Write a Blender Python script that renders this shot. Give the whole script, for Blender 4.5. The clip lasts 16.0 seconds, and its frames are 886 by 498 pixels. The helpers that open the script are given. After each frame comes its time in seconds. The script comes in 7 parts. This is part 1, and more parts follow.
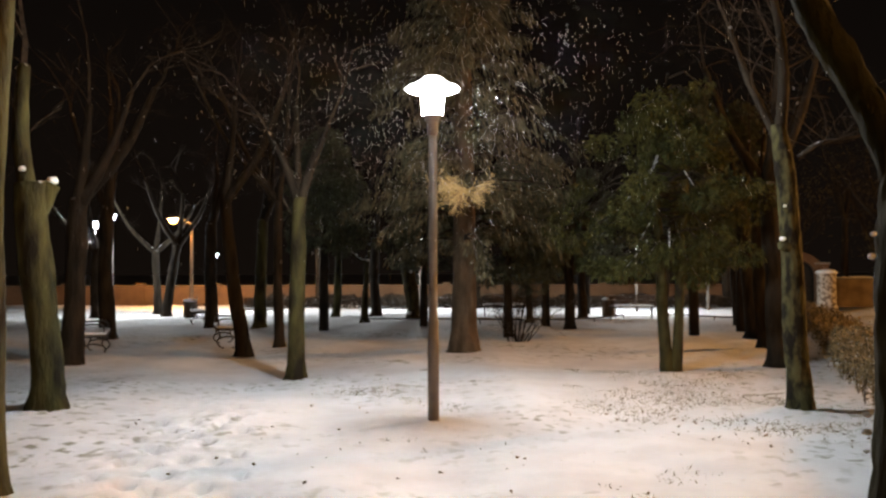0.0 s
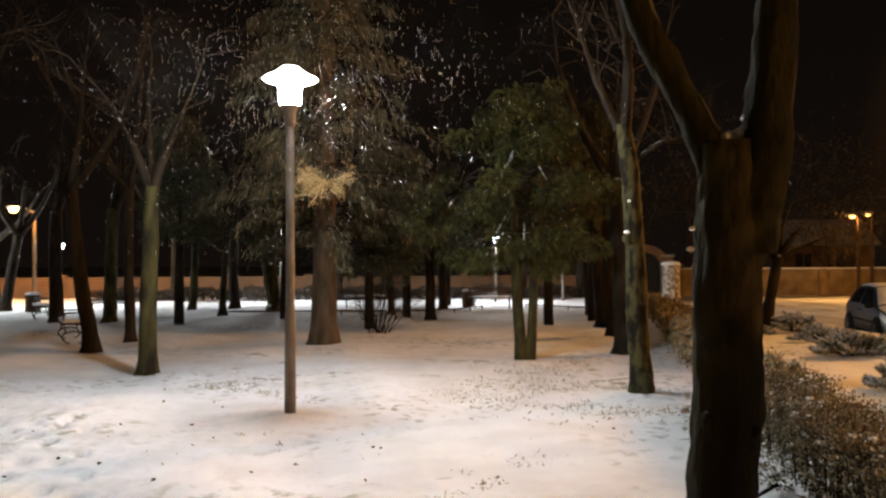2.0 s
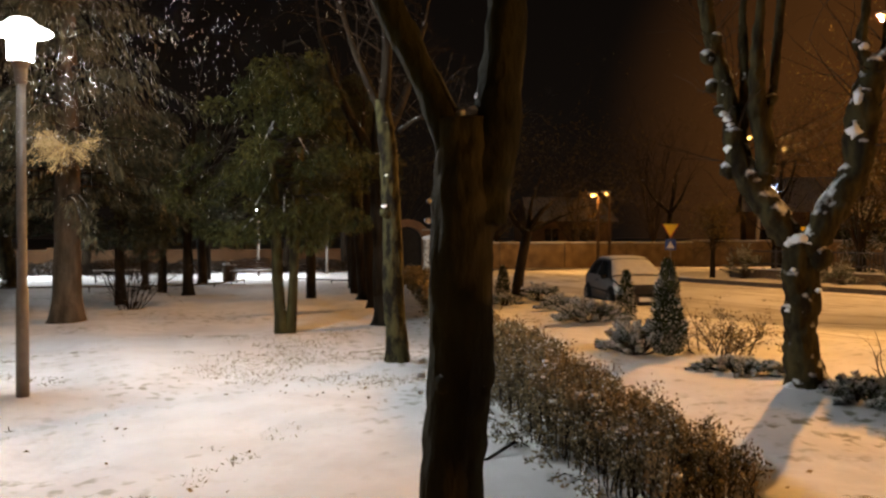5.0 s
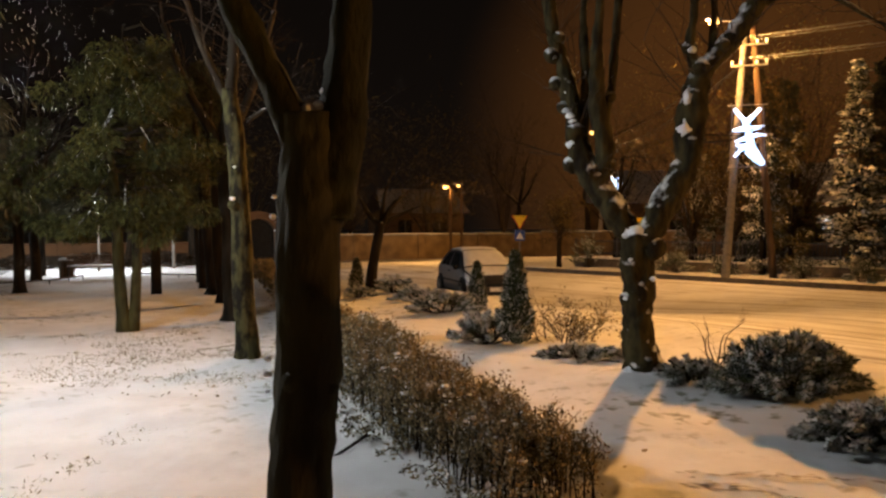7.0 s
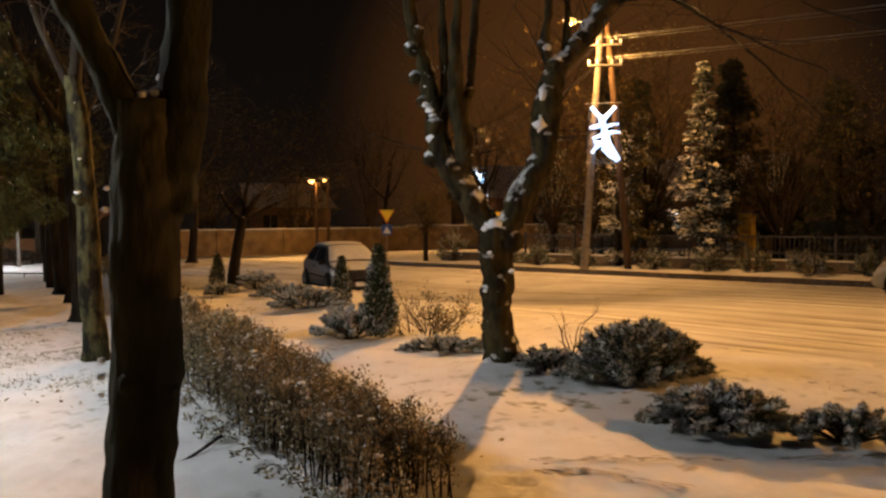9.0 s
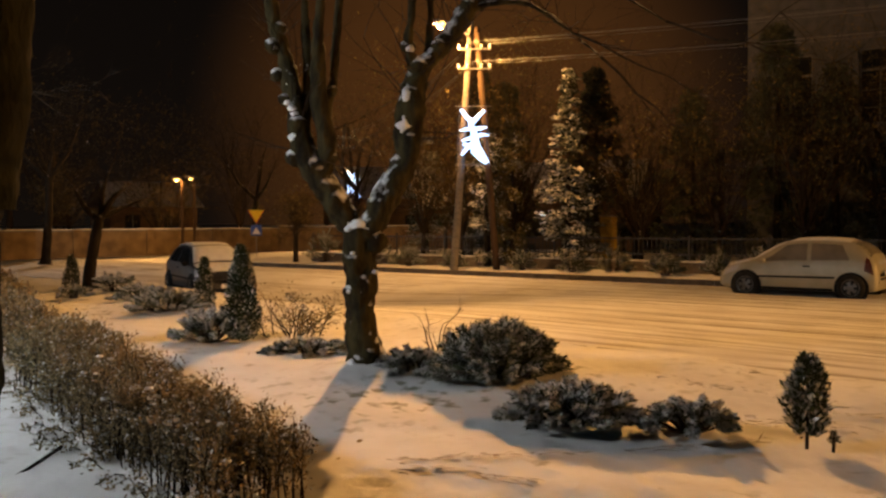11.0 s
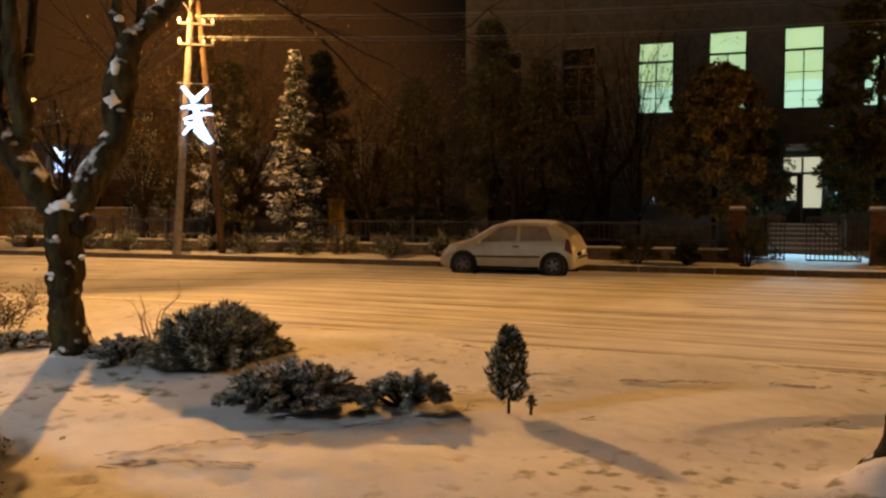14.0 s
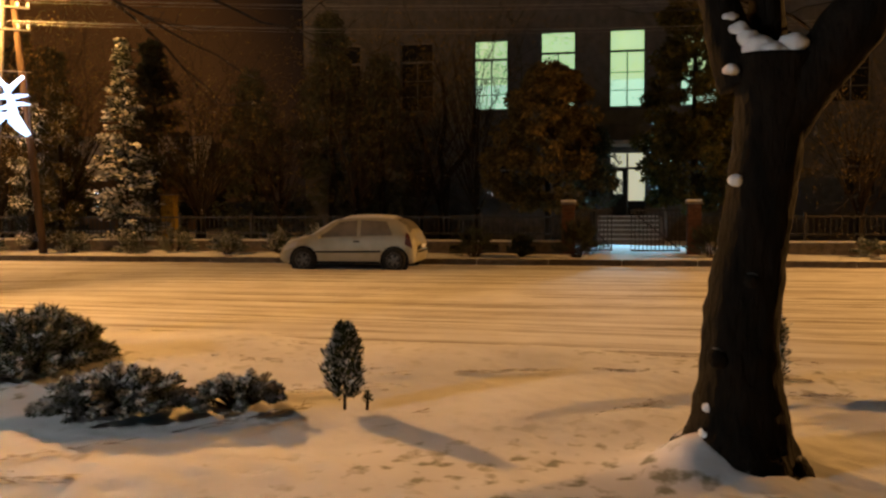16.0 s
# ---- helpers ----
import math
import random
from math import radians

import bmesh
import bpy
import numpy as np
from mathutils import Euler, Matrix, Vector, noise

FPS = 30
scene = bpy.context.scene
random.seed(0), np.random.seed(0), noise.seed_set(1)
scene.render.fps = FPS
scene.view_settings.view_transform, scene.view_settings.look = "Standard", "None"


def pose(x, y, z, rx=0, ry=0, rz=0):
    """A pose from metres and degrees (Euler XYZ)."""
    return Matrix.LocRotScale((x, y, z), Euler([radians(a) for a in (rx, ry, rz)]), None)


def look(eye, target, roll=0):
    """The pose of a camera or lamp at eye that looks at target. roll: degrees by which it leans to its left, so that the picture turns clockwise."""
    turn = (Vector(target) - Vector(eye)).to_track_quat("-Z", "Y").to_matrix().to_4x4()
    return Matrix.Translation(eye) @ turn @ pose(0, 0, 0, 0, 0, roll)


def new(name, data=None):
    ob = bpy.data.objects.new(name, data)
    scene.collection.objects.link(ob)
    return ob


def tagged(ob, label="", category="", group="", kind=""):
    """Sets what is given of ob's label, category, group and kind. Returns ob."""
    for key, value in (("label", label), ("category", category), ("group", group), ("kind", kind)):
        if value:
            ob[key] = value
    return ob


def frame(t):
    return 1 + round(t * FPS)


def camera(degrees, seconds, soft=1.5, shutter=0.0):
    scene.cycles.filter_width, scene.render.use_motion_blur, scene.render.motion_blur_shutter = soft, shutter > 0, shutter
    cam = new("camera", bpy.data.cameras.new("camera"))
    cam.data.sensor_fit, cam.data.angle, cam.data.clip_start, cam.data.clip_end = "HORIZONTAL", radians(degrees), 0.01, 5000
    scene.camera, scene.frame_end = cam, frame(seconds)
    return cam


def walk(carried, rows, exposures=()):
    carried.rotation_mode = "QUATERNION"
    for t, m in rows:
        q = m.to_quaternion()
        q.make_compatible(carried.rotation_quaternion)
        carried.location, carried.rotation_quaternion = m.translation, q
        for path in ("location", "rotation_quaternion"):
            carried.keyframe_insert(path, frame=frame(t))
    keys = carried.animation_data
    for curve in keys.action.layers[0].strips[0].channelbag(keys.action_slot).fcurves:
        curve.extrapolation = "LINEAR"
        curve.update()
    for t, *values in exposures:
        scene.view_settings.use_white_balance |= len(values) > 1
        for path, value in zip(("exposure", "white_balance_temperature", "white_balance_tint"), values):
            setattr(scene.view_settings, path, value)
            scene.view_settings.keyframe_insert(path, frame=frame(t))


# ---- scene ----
cam = camera(54.6, 16.0, soft=2.5)
PATH = [
    (0.0, pose(-0.002, 0.002, 1.646, 91.59, 0.20, 0.01)),
    (0.5, pose(0.007, -0.030, 1.640, 91.67, 0.24, -1.38)),
    (1.0, pose(0.019, -0.055, 1.643, 91.56, 0.11, -3.52)),
    (1.5, pose(0.038, -0.061, 1.645, 91.43, 0.04, -6.47)),
    (2.0, pose(0.056, -0.070, 1.645, 91.01, 0.20, -9.07)),
    (2.5, pose(0.073, -0.072, 1.644, 90.73, 0.27, -11.59)),
    (3.0, pose(0.084, -0.093, 1.641, 90.55, 0.14, -14.12)),
    (3.5, pose(0.099, -0.089, 1.639, 90.15, -0.04, -16.92)),
    (4.0, pose(0.121, -0.080, 1.637, 89.69, -0.09, -19.84)),
    (4.5, pose(0.136, -0.087, 1.635, 89.52, -0.23, -22.13)),
    (5.0, pose(0.148, -0.109, 1.631, 89.24, -0.02, -24.55)),
    (7.5, pose(0.190, -0.135, 1.654, 88.50, 0.50, -36.65)),
    (8.0, pose(0.234, -0.140, 1.656, 88.26, 0.88, -38.76)),
    (8.5, pose(0.237, -0.137, 1.639, 88.06, 1.03, -40.13)),
    (9.0, pose(0.262, -0.148, 1.640, 88.23, 0.54, -43.01)),
    (11.5, pose(0.366, -0.236, 1.631, 88.06, 0.21, -54.16)),
    (12.0, pose(0.369, -0.246, 1.643, 87.83, 0.03, -57.72)),
    (12.5, pose(0.391, -0.252, 1.620, 87.44, 0.11, -60.84)),
    (13.0, pose(0.375, -0.278, 1.637, 87.03, 0.62, -62.74)),
    (13.5, pose(0.376, -0.302, 1.641, 86.94, 0.47, -64.80)),
    (14.0, pose(0.365, -0.320, 1.625, 87.08, -0.03, -69.23)),
    (14.5, pose(0.403, -0.336, 1.619, 86.66, -0.07, -72.15)),
    (15.0, pose(0.408, -0.356, 1.632, 86.51, 0.25, -74.29)),
    (15.5, pose(0.397, -0.378, 1.631, 86.63, 0.29, -76.47)),
    (16.0, pose(0.386, -0.397, 1.633, 86.69, 0.29, -79.67)),
]
EXPOSURES = []
walk(cam, PATH, EXPOSURES)

# ---- light: night sky, park lantern, sodium street lamps ----
SODIUM = (1.0, 0.465, 0.120)
LANTERN = (0.93, 0.96, 0.96)
world = bpy.data.worlds.new("night")
scene.world = world
world.use_nodes = True
wn, wl = world.node_tree.nodes, world.node_tree.links
bg = wn["Background"]
tc, sx, ramp = wn.new("ShaderNodeTexCoord"), wn.new("ShaderNodeSeparateXYZ"), wn.new("ShaderNodeValToRGB")
wl.new(tc.outputs["Generated"], sx.inputs[0])
wl.new(sx.outputs["Z"], ramp.inputs[0])
ramp.color_ramp.elements[0].color = (0.0056, 0.0038, 0.0028, 1)
ramp.color_ramp.elements[1].color = (0.0026, 0.0019, 0.0015, 1)
ramp.color_ramp.elements[1].position = 0.45
# lit snow haze about the street lamp, painted into the sky as an orange lobe
dot, lamp_haze, ramp2 = wn.new("ShaderNodeVectorMath"), wn.new("ShaderNodeMapRange"), wn.new("ShaderNodeMixRGB")
dot.operation, dot.inputs[1].default_value = "DOT_PRODUCT", (0.800, 0.592, 0.10)
lamp_haze.interpolation_type = "SMOOTHSTEP"
lamp_haze.inputs["From Min"].default_value, lamp_haze.inputs["From Max"].default_value = 0.945, 1.0
wl.new(tc.outputs["Generated"], dot.inputs[0])
wl.new(dot.outputs["Value"], lamp_haze.inputs["Value"])
wl.new(lamp_haze.outputs[0], ramp2.inputs[0])
wl.new(ramp.outputs[0], ramp2.inputs[1])
ramp2.inputs[2].default_value = (0.066, 0.0245, 0.0062, 1)
wl.new(ramp2.outputs[0], bg.inputs[0])
bg.inputs[1].default_value = 1.0


def point_lamp(name, at, power, colour, radius):
    data = bpy.data.lights.new(name, "POINT")
    data.energy, data.color, data.shadow_soft_size = power, colour, radius
    ob = new(name, data)
    ob.location = at
    return ob


def hooded_lamp(name, at, to, power, colour, cone=152.0, blend=0.35, radius=0.14):
    """A street lantern's light, shut off above by its hood."""
    data = bpy.data.lights.new(name, "SPOT")
    data.energy, data.color, data.shadow_soft_size = power, colour, radius
    data.spot_size, data.spot_blend = radians(cone), blend
    ob = new(name, data)
    ob.matrix_basis = look(at, to)
    return ob


hooded_lamp("sodium_light", (23.62, 18.6, 8.15), (3.0, -8.0, 5.5), 20000, SODIUM, 84.0, 1.0)
hooded_lamp("sodium_light", (23.62, 18.6, 8.15), (3.0, 12.0, 5.5), 13500, SODIUM, 84.0, 1.0)
point_lamp("sodium_spill", (23.62, 18.6, 8.05), 2800, SODIUM, 0.14)
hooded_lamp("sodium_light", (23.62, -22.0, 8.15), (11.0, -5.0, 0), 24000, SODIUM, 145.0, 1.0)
hooded_lamp("sodium_light", (42.6, 41.8, 7.7), (36.0, 36.0, 0), 4500, SODIUM)
point_lamp("sodium_spill", (28.0, 40.5, 3.9), 260, SODIUM, 0.12)
hooded_lamp("sodium_light", (28.0, 40.3, 3.85), (20.0, 34.0, 0), 1600, SODIUM, 140.0, 1.0, 0.1)
hooded_lamp("sodium_light", (-12.6, 39.6, 4.05), (-11.0, 44.0, 0), 2600, SODIUM, radius=0.1)
hooded_lamp("porch_light", (34.0, -1.5, 3.55), (27.0, -1.4, 0), 1500, (0.36, 0.78, 1.0), 85.0)
for x, y, z in ((-12.9, 32.5, 3.3), (-8.9, 37.0, 2.9), (-1.1, 38.0, 3.0), (8.0, 35.6, 2.6)):
    point_lamp("lantern_light", (x, y, z), 1000, LANTERN, 0.12)


# ---- materials ----
def mat(name, colour, rough=0.7, metal=0.0, colour2=None, scale=8.0, bump=0.0, bump_scale=40.0, snow=0.0, glow=0.0, glow_colour=None,
        stretch=(1, 1, 1), island=0.0, snow_lo=0.35, snow_scale=9.0, contrast=(0.35, 0.65)):
    """Two colours mixed by noise, a fine bump, and snow lying on what faces up (snow: how much)."""
    m = bpy.data.materials.new(name)
    m.use_nodes = True
    n, l = m.node_tree.nodes, m.node_tree.links
    b = n["Principled BSDF"]
    b.inputs["Roughness"].default_value, b.inputs["Metallic"].default_value = rough, metal
    b.inputs["Specular IOR Level"].default_value = 0.5 if rough < 0.6 else 0.12
    co = n.new("ShaderNodeTexCoord")
    mp = n.new("ShaderNodeMapping")
    mp.inputs["Scale"].default_value = stretch
    geo = n.new("ShaderNodeNewGeometry")
    l.new(geo.outputs["Position"] if snow or island else co.outputs["Object"], mp.inputs[0])
    nz = n.new("ShaderNodeTexNoise")
    nz.inputs["Scale"].default_value, nz.inputs["Detail"].default_value = scale, 6
    l.new(mp.outputs[0], nz.inputs["Vector"])
    cr = n.new("ShaderNodeValToRGB")
    cr.color_ramp.elements[0].color, cr.color_ramp.elements[1].color = (*colour, 1), (*(colour2 or colour), 1)
    cr.color_ramp.elements[0].position, cr.color_ramp.elements[1].position = contrast
    l.new(nz.outputs["Fac"], cr.inputs[0])
    out = cr.outputs[0]
    if island:
        hs = n.new("ShaderNodeHueSaturation")
        mr = n.new("ShaderNodeMapRange")
        mr.inputs["To Min"].default_value, mr.inputs["To Max"].default_value = 1 - island, 1 + island
        l.new(geo.outputs["Random Per Island"], mr.inputs["Value"])
        l.new(mr.outputs[0], hs.inputs["Value"])
        l.new(out, hs.inputs["Color"])
        out = hs.outputs[0]
    if snow:
        sp = n.new("ShaderNodeSeparateXYZ")
        l.new(geo.outputs["Normal"], sp.inputs[0])
        n2 = n.new("ShaderNodeTexNoise")
        n2.inputs["Scale"].default_value, n2.inputs["Detail"].default_value = snow_scale, 4
        l.new(geo.outputs["Position"], n2.inputs["Vector"])
        ad = n.new("ShaderNodeMath")
        ad.operation = "MULTIPLY_ADD"
        l.new(n2.outputs["Fac"], ad.inputs[0])
        ad.inputs[1].default_value = 1.6
        l.new(sp.outputs["Z"], ad.inputs[2])
        m2 = n.new("ShaderNodeMapRange")
        m2.inputs["From Min"].default_value, m2.inputs["From Max"].default_value = snow_lo + 0.8, snow_lo + 1.15
        m2.inputs["To Max"].default_value = snow
        l.new(ad.outputs[0], m2.inputs["Value"])
        mx = n.new("ShaderNodeMixRGB")
        l.new(m2.outputs[0], mx.inputs[0])
        l.new(out, mx.inputs[1])
        mx.inputs[2].default_value = (0.80, 0.82, 0.85, 1)
        out = mx.outputs[0]
    l.new(out, b.inputs["Base Color"])
    if bump:
        bp = n.new("ShaderNodeBump")
        n3 = n.new("ShaderNodeTexNoise")
        n3.inputs["Scale"].default_value, n3.inputs["Detail"].default_value = bump_scale, 5
        l.new(mp.outputs[0], n3.inputs["Vector"])
        l.new(n3.outputs["Fac"], bp.inputs["Height"])
        bp.inputs["Strength"].default_value, bp.inputs["Distance"].default_value = bump, 0.03
        l.new(bp.outputs[0], b.inputs["Normal"])
    if glow:
        b.inputs["Emission Color"].default_value, b.inputs["Emission Strength"].default_value = (*(glow_colour or colour), 1), glow
    return m


def snow_ground(name, tracks):
    """Fresh snow: thin where grass or asphalt shows through; tracks: wheel ruts that run along y."""
    m = bpy.data.materials.new(name)
    m.use_nodes = True
    n, l = m.node_tree.nodes, m.node_tree.links
    b = n["Principled BSDF"]
    b.inputs["Roughness"].default_value = 0.85
    b.inputs["Specular IOR Level"].default_value = 0.12
    geo = n.new("ShaderNodeNewGeometry")

    def noise_of(scale, detail, stretch=(1, 1, 1)):
        mp, nz = n.new("ShaderNodeMapping"), n.new("ShaderNodeTexNoise")
        mp.inputs["Scale"].default_value = stretch
        nz.inputs["Scale"].default_value, nz.inputs["Detail"].default_value = scale, detail
        l.new(geo.outputs["Position"], mp.inputs[0])
        l.new(mp.outputs[0], nz.inputs["Vector"])
        return nz.outputs["Fac"]

    def ranged(value, lo, hi, top=1.0):
        r = n.new("ShaderNodeMapRange")
        r.inputs["From Min"].default_value, r.inputs["From Max"].default_value, r.inputs["To Max"].default_value = lo, hi, top
        l.new(value, r.inputs["Value"])
        return r.outputs[0]

    def times(a, c):
        k = n.new("ShaderNodeMath")
        k.operation = "MULTIPLY"
        l.new(a, k.inputs[0])
        l.new(c, k.inputs[1])
        return k.outputs[0]

    def mixed(fac, a, colour):
        k = n.new("ShaderNodeMixRGB")
        l.new(fac, k.inputs[0])
        l.new(a, k.inputs[1])
        k.inputs[2].default_value = (*colour, 1)
        return k.outputs[0]

    base = n.new("ShaderNodeMixRGB")
    base.inputs[1].default_value, base.inputs[2].default_value = (0.80, 0.81, 0.83, 1), (0.66, 0.66, 0.67, 1)
    l.new(ranged(noise_of(1.3, 5), 0.4, 0.75), base.inputs[0])
    col = base.outputs[0]
    if tracks:
        col = mixed(ranged(noise_of(1.0, 4, (2.3, 0.028, 1)), 0.51, 0.60, 0.50), col, (0.34, 0.31, 0.28))
        col = mixed(times(ranged(noise_of(1.0, 5, (7.0, 0.08, 1)), 0.53, 0.60, 0.85), ranged(noise_of(0.35, 2), 0.42, 0.55)), col, (0.26, 0.23, 0.2))
        col = mixed(ranged(noise_of(0.6, 3, (1, 0.35, 1)), 0.55, 0.72, 0.35), col, (0.4, 0.36, 0.32))
    else:
        col = mixed(times(ranged(noise_of(5.5, 6), 0.54, 0.66, 0.75), ranged(noise_of(0.30, 3), 0.46, 0.60)), col, (0.15, 0.15, 0.07))
        col = mixed(ranged(noise_of(2.2, 8), 0.66, 0.74, 0.6), col, (0.20, 0.18, 0.12))
    l.new(col, b.inputs["Base Color"])
    bp = n.new("ShaderNodeBump")
    bp.inputs["Strength"].default_value, bp.inputs["Distance"].default_value = 0.35, 0.04
    l.new(noise_of(6.0, 9), bp.inputs["Height"])
    l.new(bp.outputs[0], b.inputs["Normal"])
    return m


SNOW_PARK = snow_ground("snow_on_grass", False)
SNOW_ROAD = snow_ground("snow_on_road", True)
SNOW = mat("snow", (0.80, 0.82, 0.85), 0.6, colour2=(0.70, 0.72, 0.75), scale=6, bump=0.3, bump_scale=25)
BARK = mat("bark", (0.009, 0.007, 0.005), 0.9, colour2=(0.028, 0.021, 0.014), scale=7, bump=1.0, bump_scale=22, stretch=(1, 1, 0.25), snow=0.85, snow_lo=0.72)
MOSSY = mat("mossy_bark", (0.014, 0.011, 0.007), 0.95, colour2=(0.062, 0.056, 0.021), scale=6, bump=1.0, bump_scale=22, stretch=(1, 1, 0.3), snow=0.85, snow_lo=0.78)
POLLARD = mat("pollard_bark", (0.012, 0.009, 0.006), 0.95, colour2=(0.050, 0.042, 0.018), scale=9, bump=1.0, bump_scale=18, stretch=(1, 1, 0.4), snow=0.9, snow_lo=0.36, snow_scale=8)
BLACK_BARK = mat("near_black_bark", (0.004, 0.0035, 0.0025), 0.9, colour2=(0.013, 0.010, 0.007), scale=8, bump=1.0, bump_scale=24, stretch=(1, 1, 0.3), snow=0.85, snow_lo=0.80)
MOTTLED = mat("mottled_bark", (0.010, 0.008, 0.006), 0.95, colour2=(0.062, 0.056, 0.024), scale=10, bump=1.0, bump_scale=26, stretch=(1, 1, 0.5), snow=0.85, snow_lo=0.72, contrast=(0.42, 0.6))
OLIVE = mat("olive_mossy_bark", (0.014, 0.012, 0.005), 0.95, colour2=(0.032, 0.028, 0.008), scale=3, bump=1.0, bump_scale=24, stretch=(1, 1, 0.4), snow=0.8, snow_lo=0.85)
FIR_BARK = mat("fir_bark", (0.045, 0.032, 0.020), 0.95, colour2=(0.10, 0.072, 0.048), scale=6, bump=1.0, bump_scale=26, stretch=(1, 1, 0.35))
TWIG = mat("twig", (0.014, 0.010, 0.007), 0.9, colour2=(0.040, 0.028, 0.018), scale=12, snow=0.5, snow_lo=0.8, island=0.3)
FIR_NEEDLE = mat("fir_needles", (0.047, 0.044, 0.026), 0.8, colour2=(0.108, 0.094, 0.055), scale=2.5, island=0.45, snow=0.4, snow_lo=0.75)
# fir needles as the lamp lights them: the brightness is in the colour
LIT_NEEDLE = mat("lit_needles", (0.42, 0.30, 0.13), 0.8, colour2=(0.55, 0.42, 0.22), scale=4, island=0.3)
CEDAR_LEAF = mat("cypress_leaves", (0.018, 0.021, 0.006), 0.8, colour2=(0.060, 0.058, 0.016), scale=2.0, island=0.45)
DARK_LEAF = mat("yew_leaves", (0.034, 0.038, 0.024), 0.8, colour2=(0.075, 0.080, 0.048), scale=2, island=0.4)
JUNIPER = mat("juniper_needles", (0.045, 0.058, 0.030), 0.8, colour2=(0.11, 0.125, 0.062), scale=7, island=0.4, snow=0.7, snow_lo=0.45, snow_scale=14)
FROSTED = mat("snow_dusting", (0.80, 0.82, 0.85), 0.7, colour2=(0.55, 0.57, 0.57), scale=18, island=0.25)
EARTH = mat("bare_earth", (0.13, 0.10, 0.062), 0.95, colour2=(0.28, 0.22, 0.15), scale=11, island=0.4)
THUJA = mat("thuja_leaves", (0.020, 0.030, 0.012), 0.8, colour2=(0.05, 0.06, 0.022), scale=5, island=0.4, snow=0.75, snow_lo=0.25, snow_scale=11)
SPRUCE = mat("spruce_needles", (0.03, 0.04, 0.022), 0.8, colour2=(0.07, 0.075, 0.04), scale=4, island=0.4, snow=0.9, snow_lo=0.28, snow_scale=3)
HEDGE_LEAF = mat("hedge_leaves", (0.115, 0.098, 0.054), 0.8, colour2=(0.34, 0.265, 0.150), scale=9, contrast=(0.40, 0.64), island=0.45, snow=0.6, snow_lo=0.78, snow_scale=10)
RUSSET = mat("russet_leaves", (0.065, 0.050, 0.018), 0.7, colour2=(0.17, 0.122, 0.042), scale=3, island=0.5)
GRASS = mat("grass_blades", (0.10, 0.10, 0.03), 0.8, colour2=(0.19, 0.16, 0.07), scale=3, island=0.4)
POLE = mat("lamp_pole_paint", (0.100, 0.085, 0.071), 0.55, colour2=(0.135, 0.115, 0.098), scale=9, bump=0.15)
IRON = mat("cast_iron", (0.02, 0.02, 0.02), 0.5, colour2=(0.045, 0.04, 0.035), scale=20, snow=0.6, snow_lo=0.7)
SLAT = mat("bench_slat", (0.06, 0.04, 0.025), 0.7, colour2=(0.11, 0.075, 0.045), scale=15, snow=0.95, snow_lo=0.25)
CONCRETE = mat("concrete_pole", (0.15, 0.14, 0.13), 0.85, colour2=(0.24, 0.22, 0.20), scale=7, bump=0.3)
TIMBER = mat("timber_pole", (0.06, 0.04, 0.025), 0.85, colour2=(0.11, 0.075, 0.05), scale=9, bump=0.5, stretch=(1, 1, 0.1))
KERB = mat("kerb_stone", (0.08, 0.07, 0.06), 0.85, colour2=(0.14, 0.12, 0.10), scale=6, bump=0.4)
PLASTER = mat("grey_plaster", (0.075, 0.077, 0.082), 0.9, colour2=(0.105, 0.106, 0.11), scale=3, bump=0.25, bump_scale=60)
FAR_WALL = mat("dark_render", (0.10, 0.06, 0.035), 0.9, colour2=(0.15, 0.09, 0.05), scale=1.2, bump=0.3)
OCHRE = mat("ochre_wall", (0.15, 0.105, 0.06), 0.9, colour2=(0.26, 0.185, 0.10), scale=1.6, bump=0.3)
ROOF = mat("dark_roof", (0.05, 0.035, 0.03), 0.85, colour2=(0.09, 0.06, 0.05), scale=4, snow=0.7, snow_lo=0.5)
BRICK = mat("brick_post", (0.07, 0.035, 0.02), 0.85, colour2=(0.12, 0.06, 0.035), scale=8, bump=0.5)
DARK = mat("black_gap", (0.012, 0.012, 0.012), 0.8, colour2=(0.02, 0.02, 0.02))
FRAME_PAINT = mat("window_frame_paint", (0.11, 0.11, 0.11), 0.6, colour2=(0.16, 0.16, 0.16))
GLOW_LANTERN = mat("lantern_diffuser", LANTERN, 0.4, glow=1800.0, glow_colour=LANTERN)
GLOW_DISC = mat("lantern_disc", (0.85, 0.85, 0.83), 0.4, glow=10.0, glow_colour=LANTERN)
GLOW_FAR = mat("far_lantern_glow", (0.8, 0.9, 1.0), 0.4, glow=14.0, glow_colour=(0.85, 0.95, 1.0))
GLOW_SODIUM = mat("sodium_lens", (1.0, 0.6, 0.2), 0.4, glow=6.0, glow_colour=(1.0, 0.55, 0.13))
GLOW_LED = mat("led_tubes", (0.8, 0.9, 1.0), 0.4, glow=3.4, glow_colour=(0.34, 0.58, 1.0))
GLOW_WINDOW = mat("lit_room", (0.7, 0.85, 0.5), 0.8, colour2=(0.75, 0.9, 0.8), scale=0.9, glow=0.70, glow_colour=(0.62, 0.95, 0.50))
GLOW_PALE = mat("lit_room_blind", (0.7, 0.9, 0.8), 0.8, colour2=(0.75, 0.9, 0.9), scale=0.9, glow=0.80, glow_colour=(0.58, 1.0, 0.72))
GLOW_DOOR = mat("lit_hall", (0.8, 0.8, 0.6), 0.8, glow=0.5, glow_colour=(0.95, 0.93, 0.66))
YELLOW = mat("sign_yellow", (0.90, 0.62, 0.02), 0.3, colour2=(0.92, 0.66, 0.03))
RED = mat("sign_red", (0.55, 0.03, 0.02), 0.4)
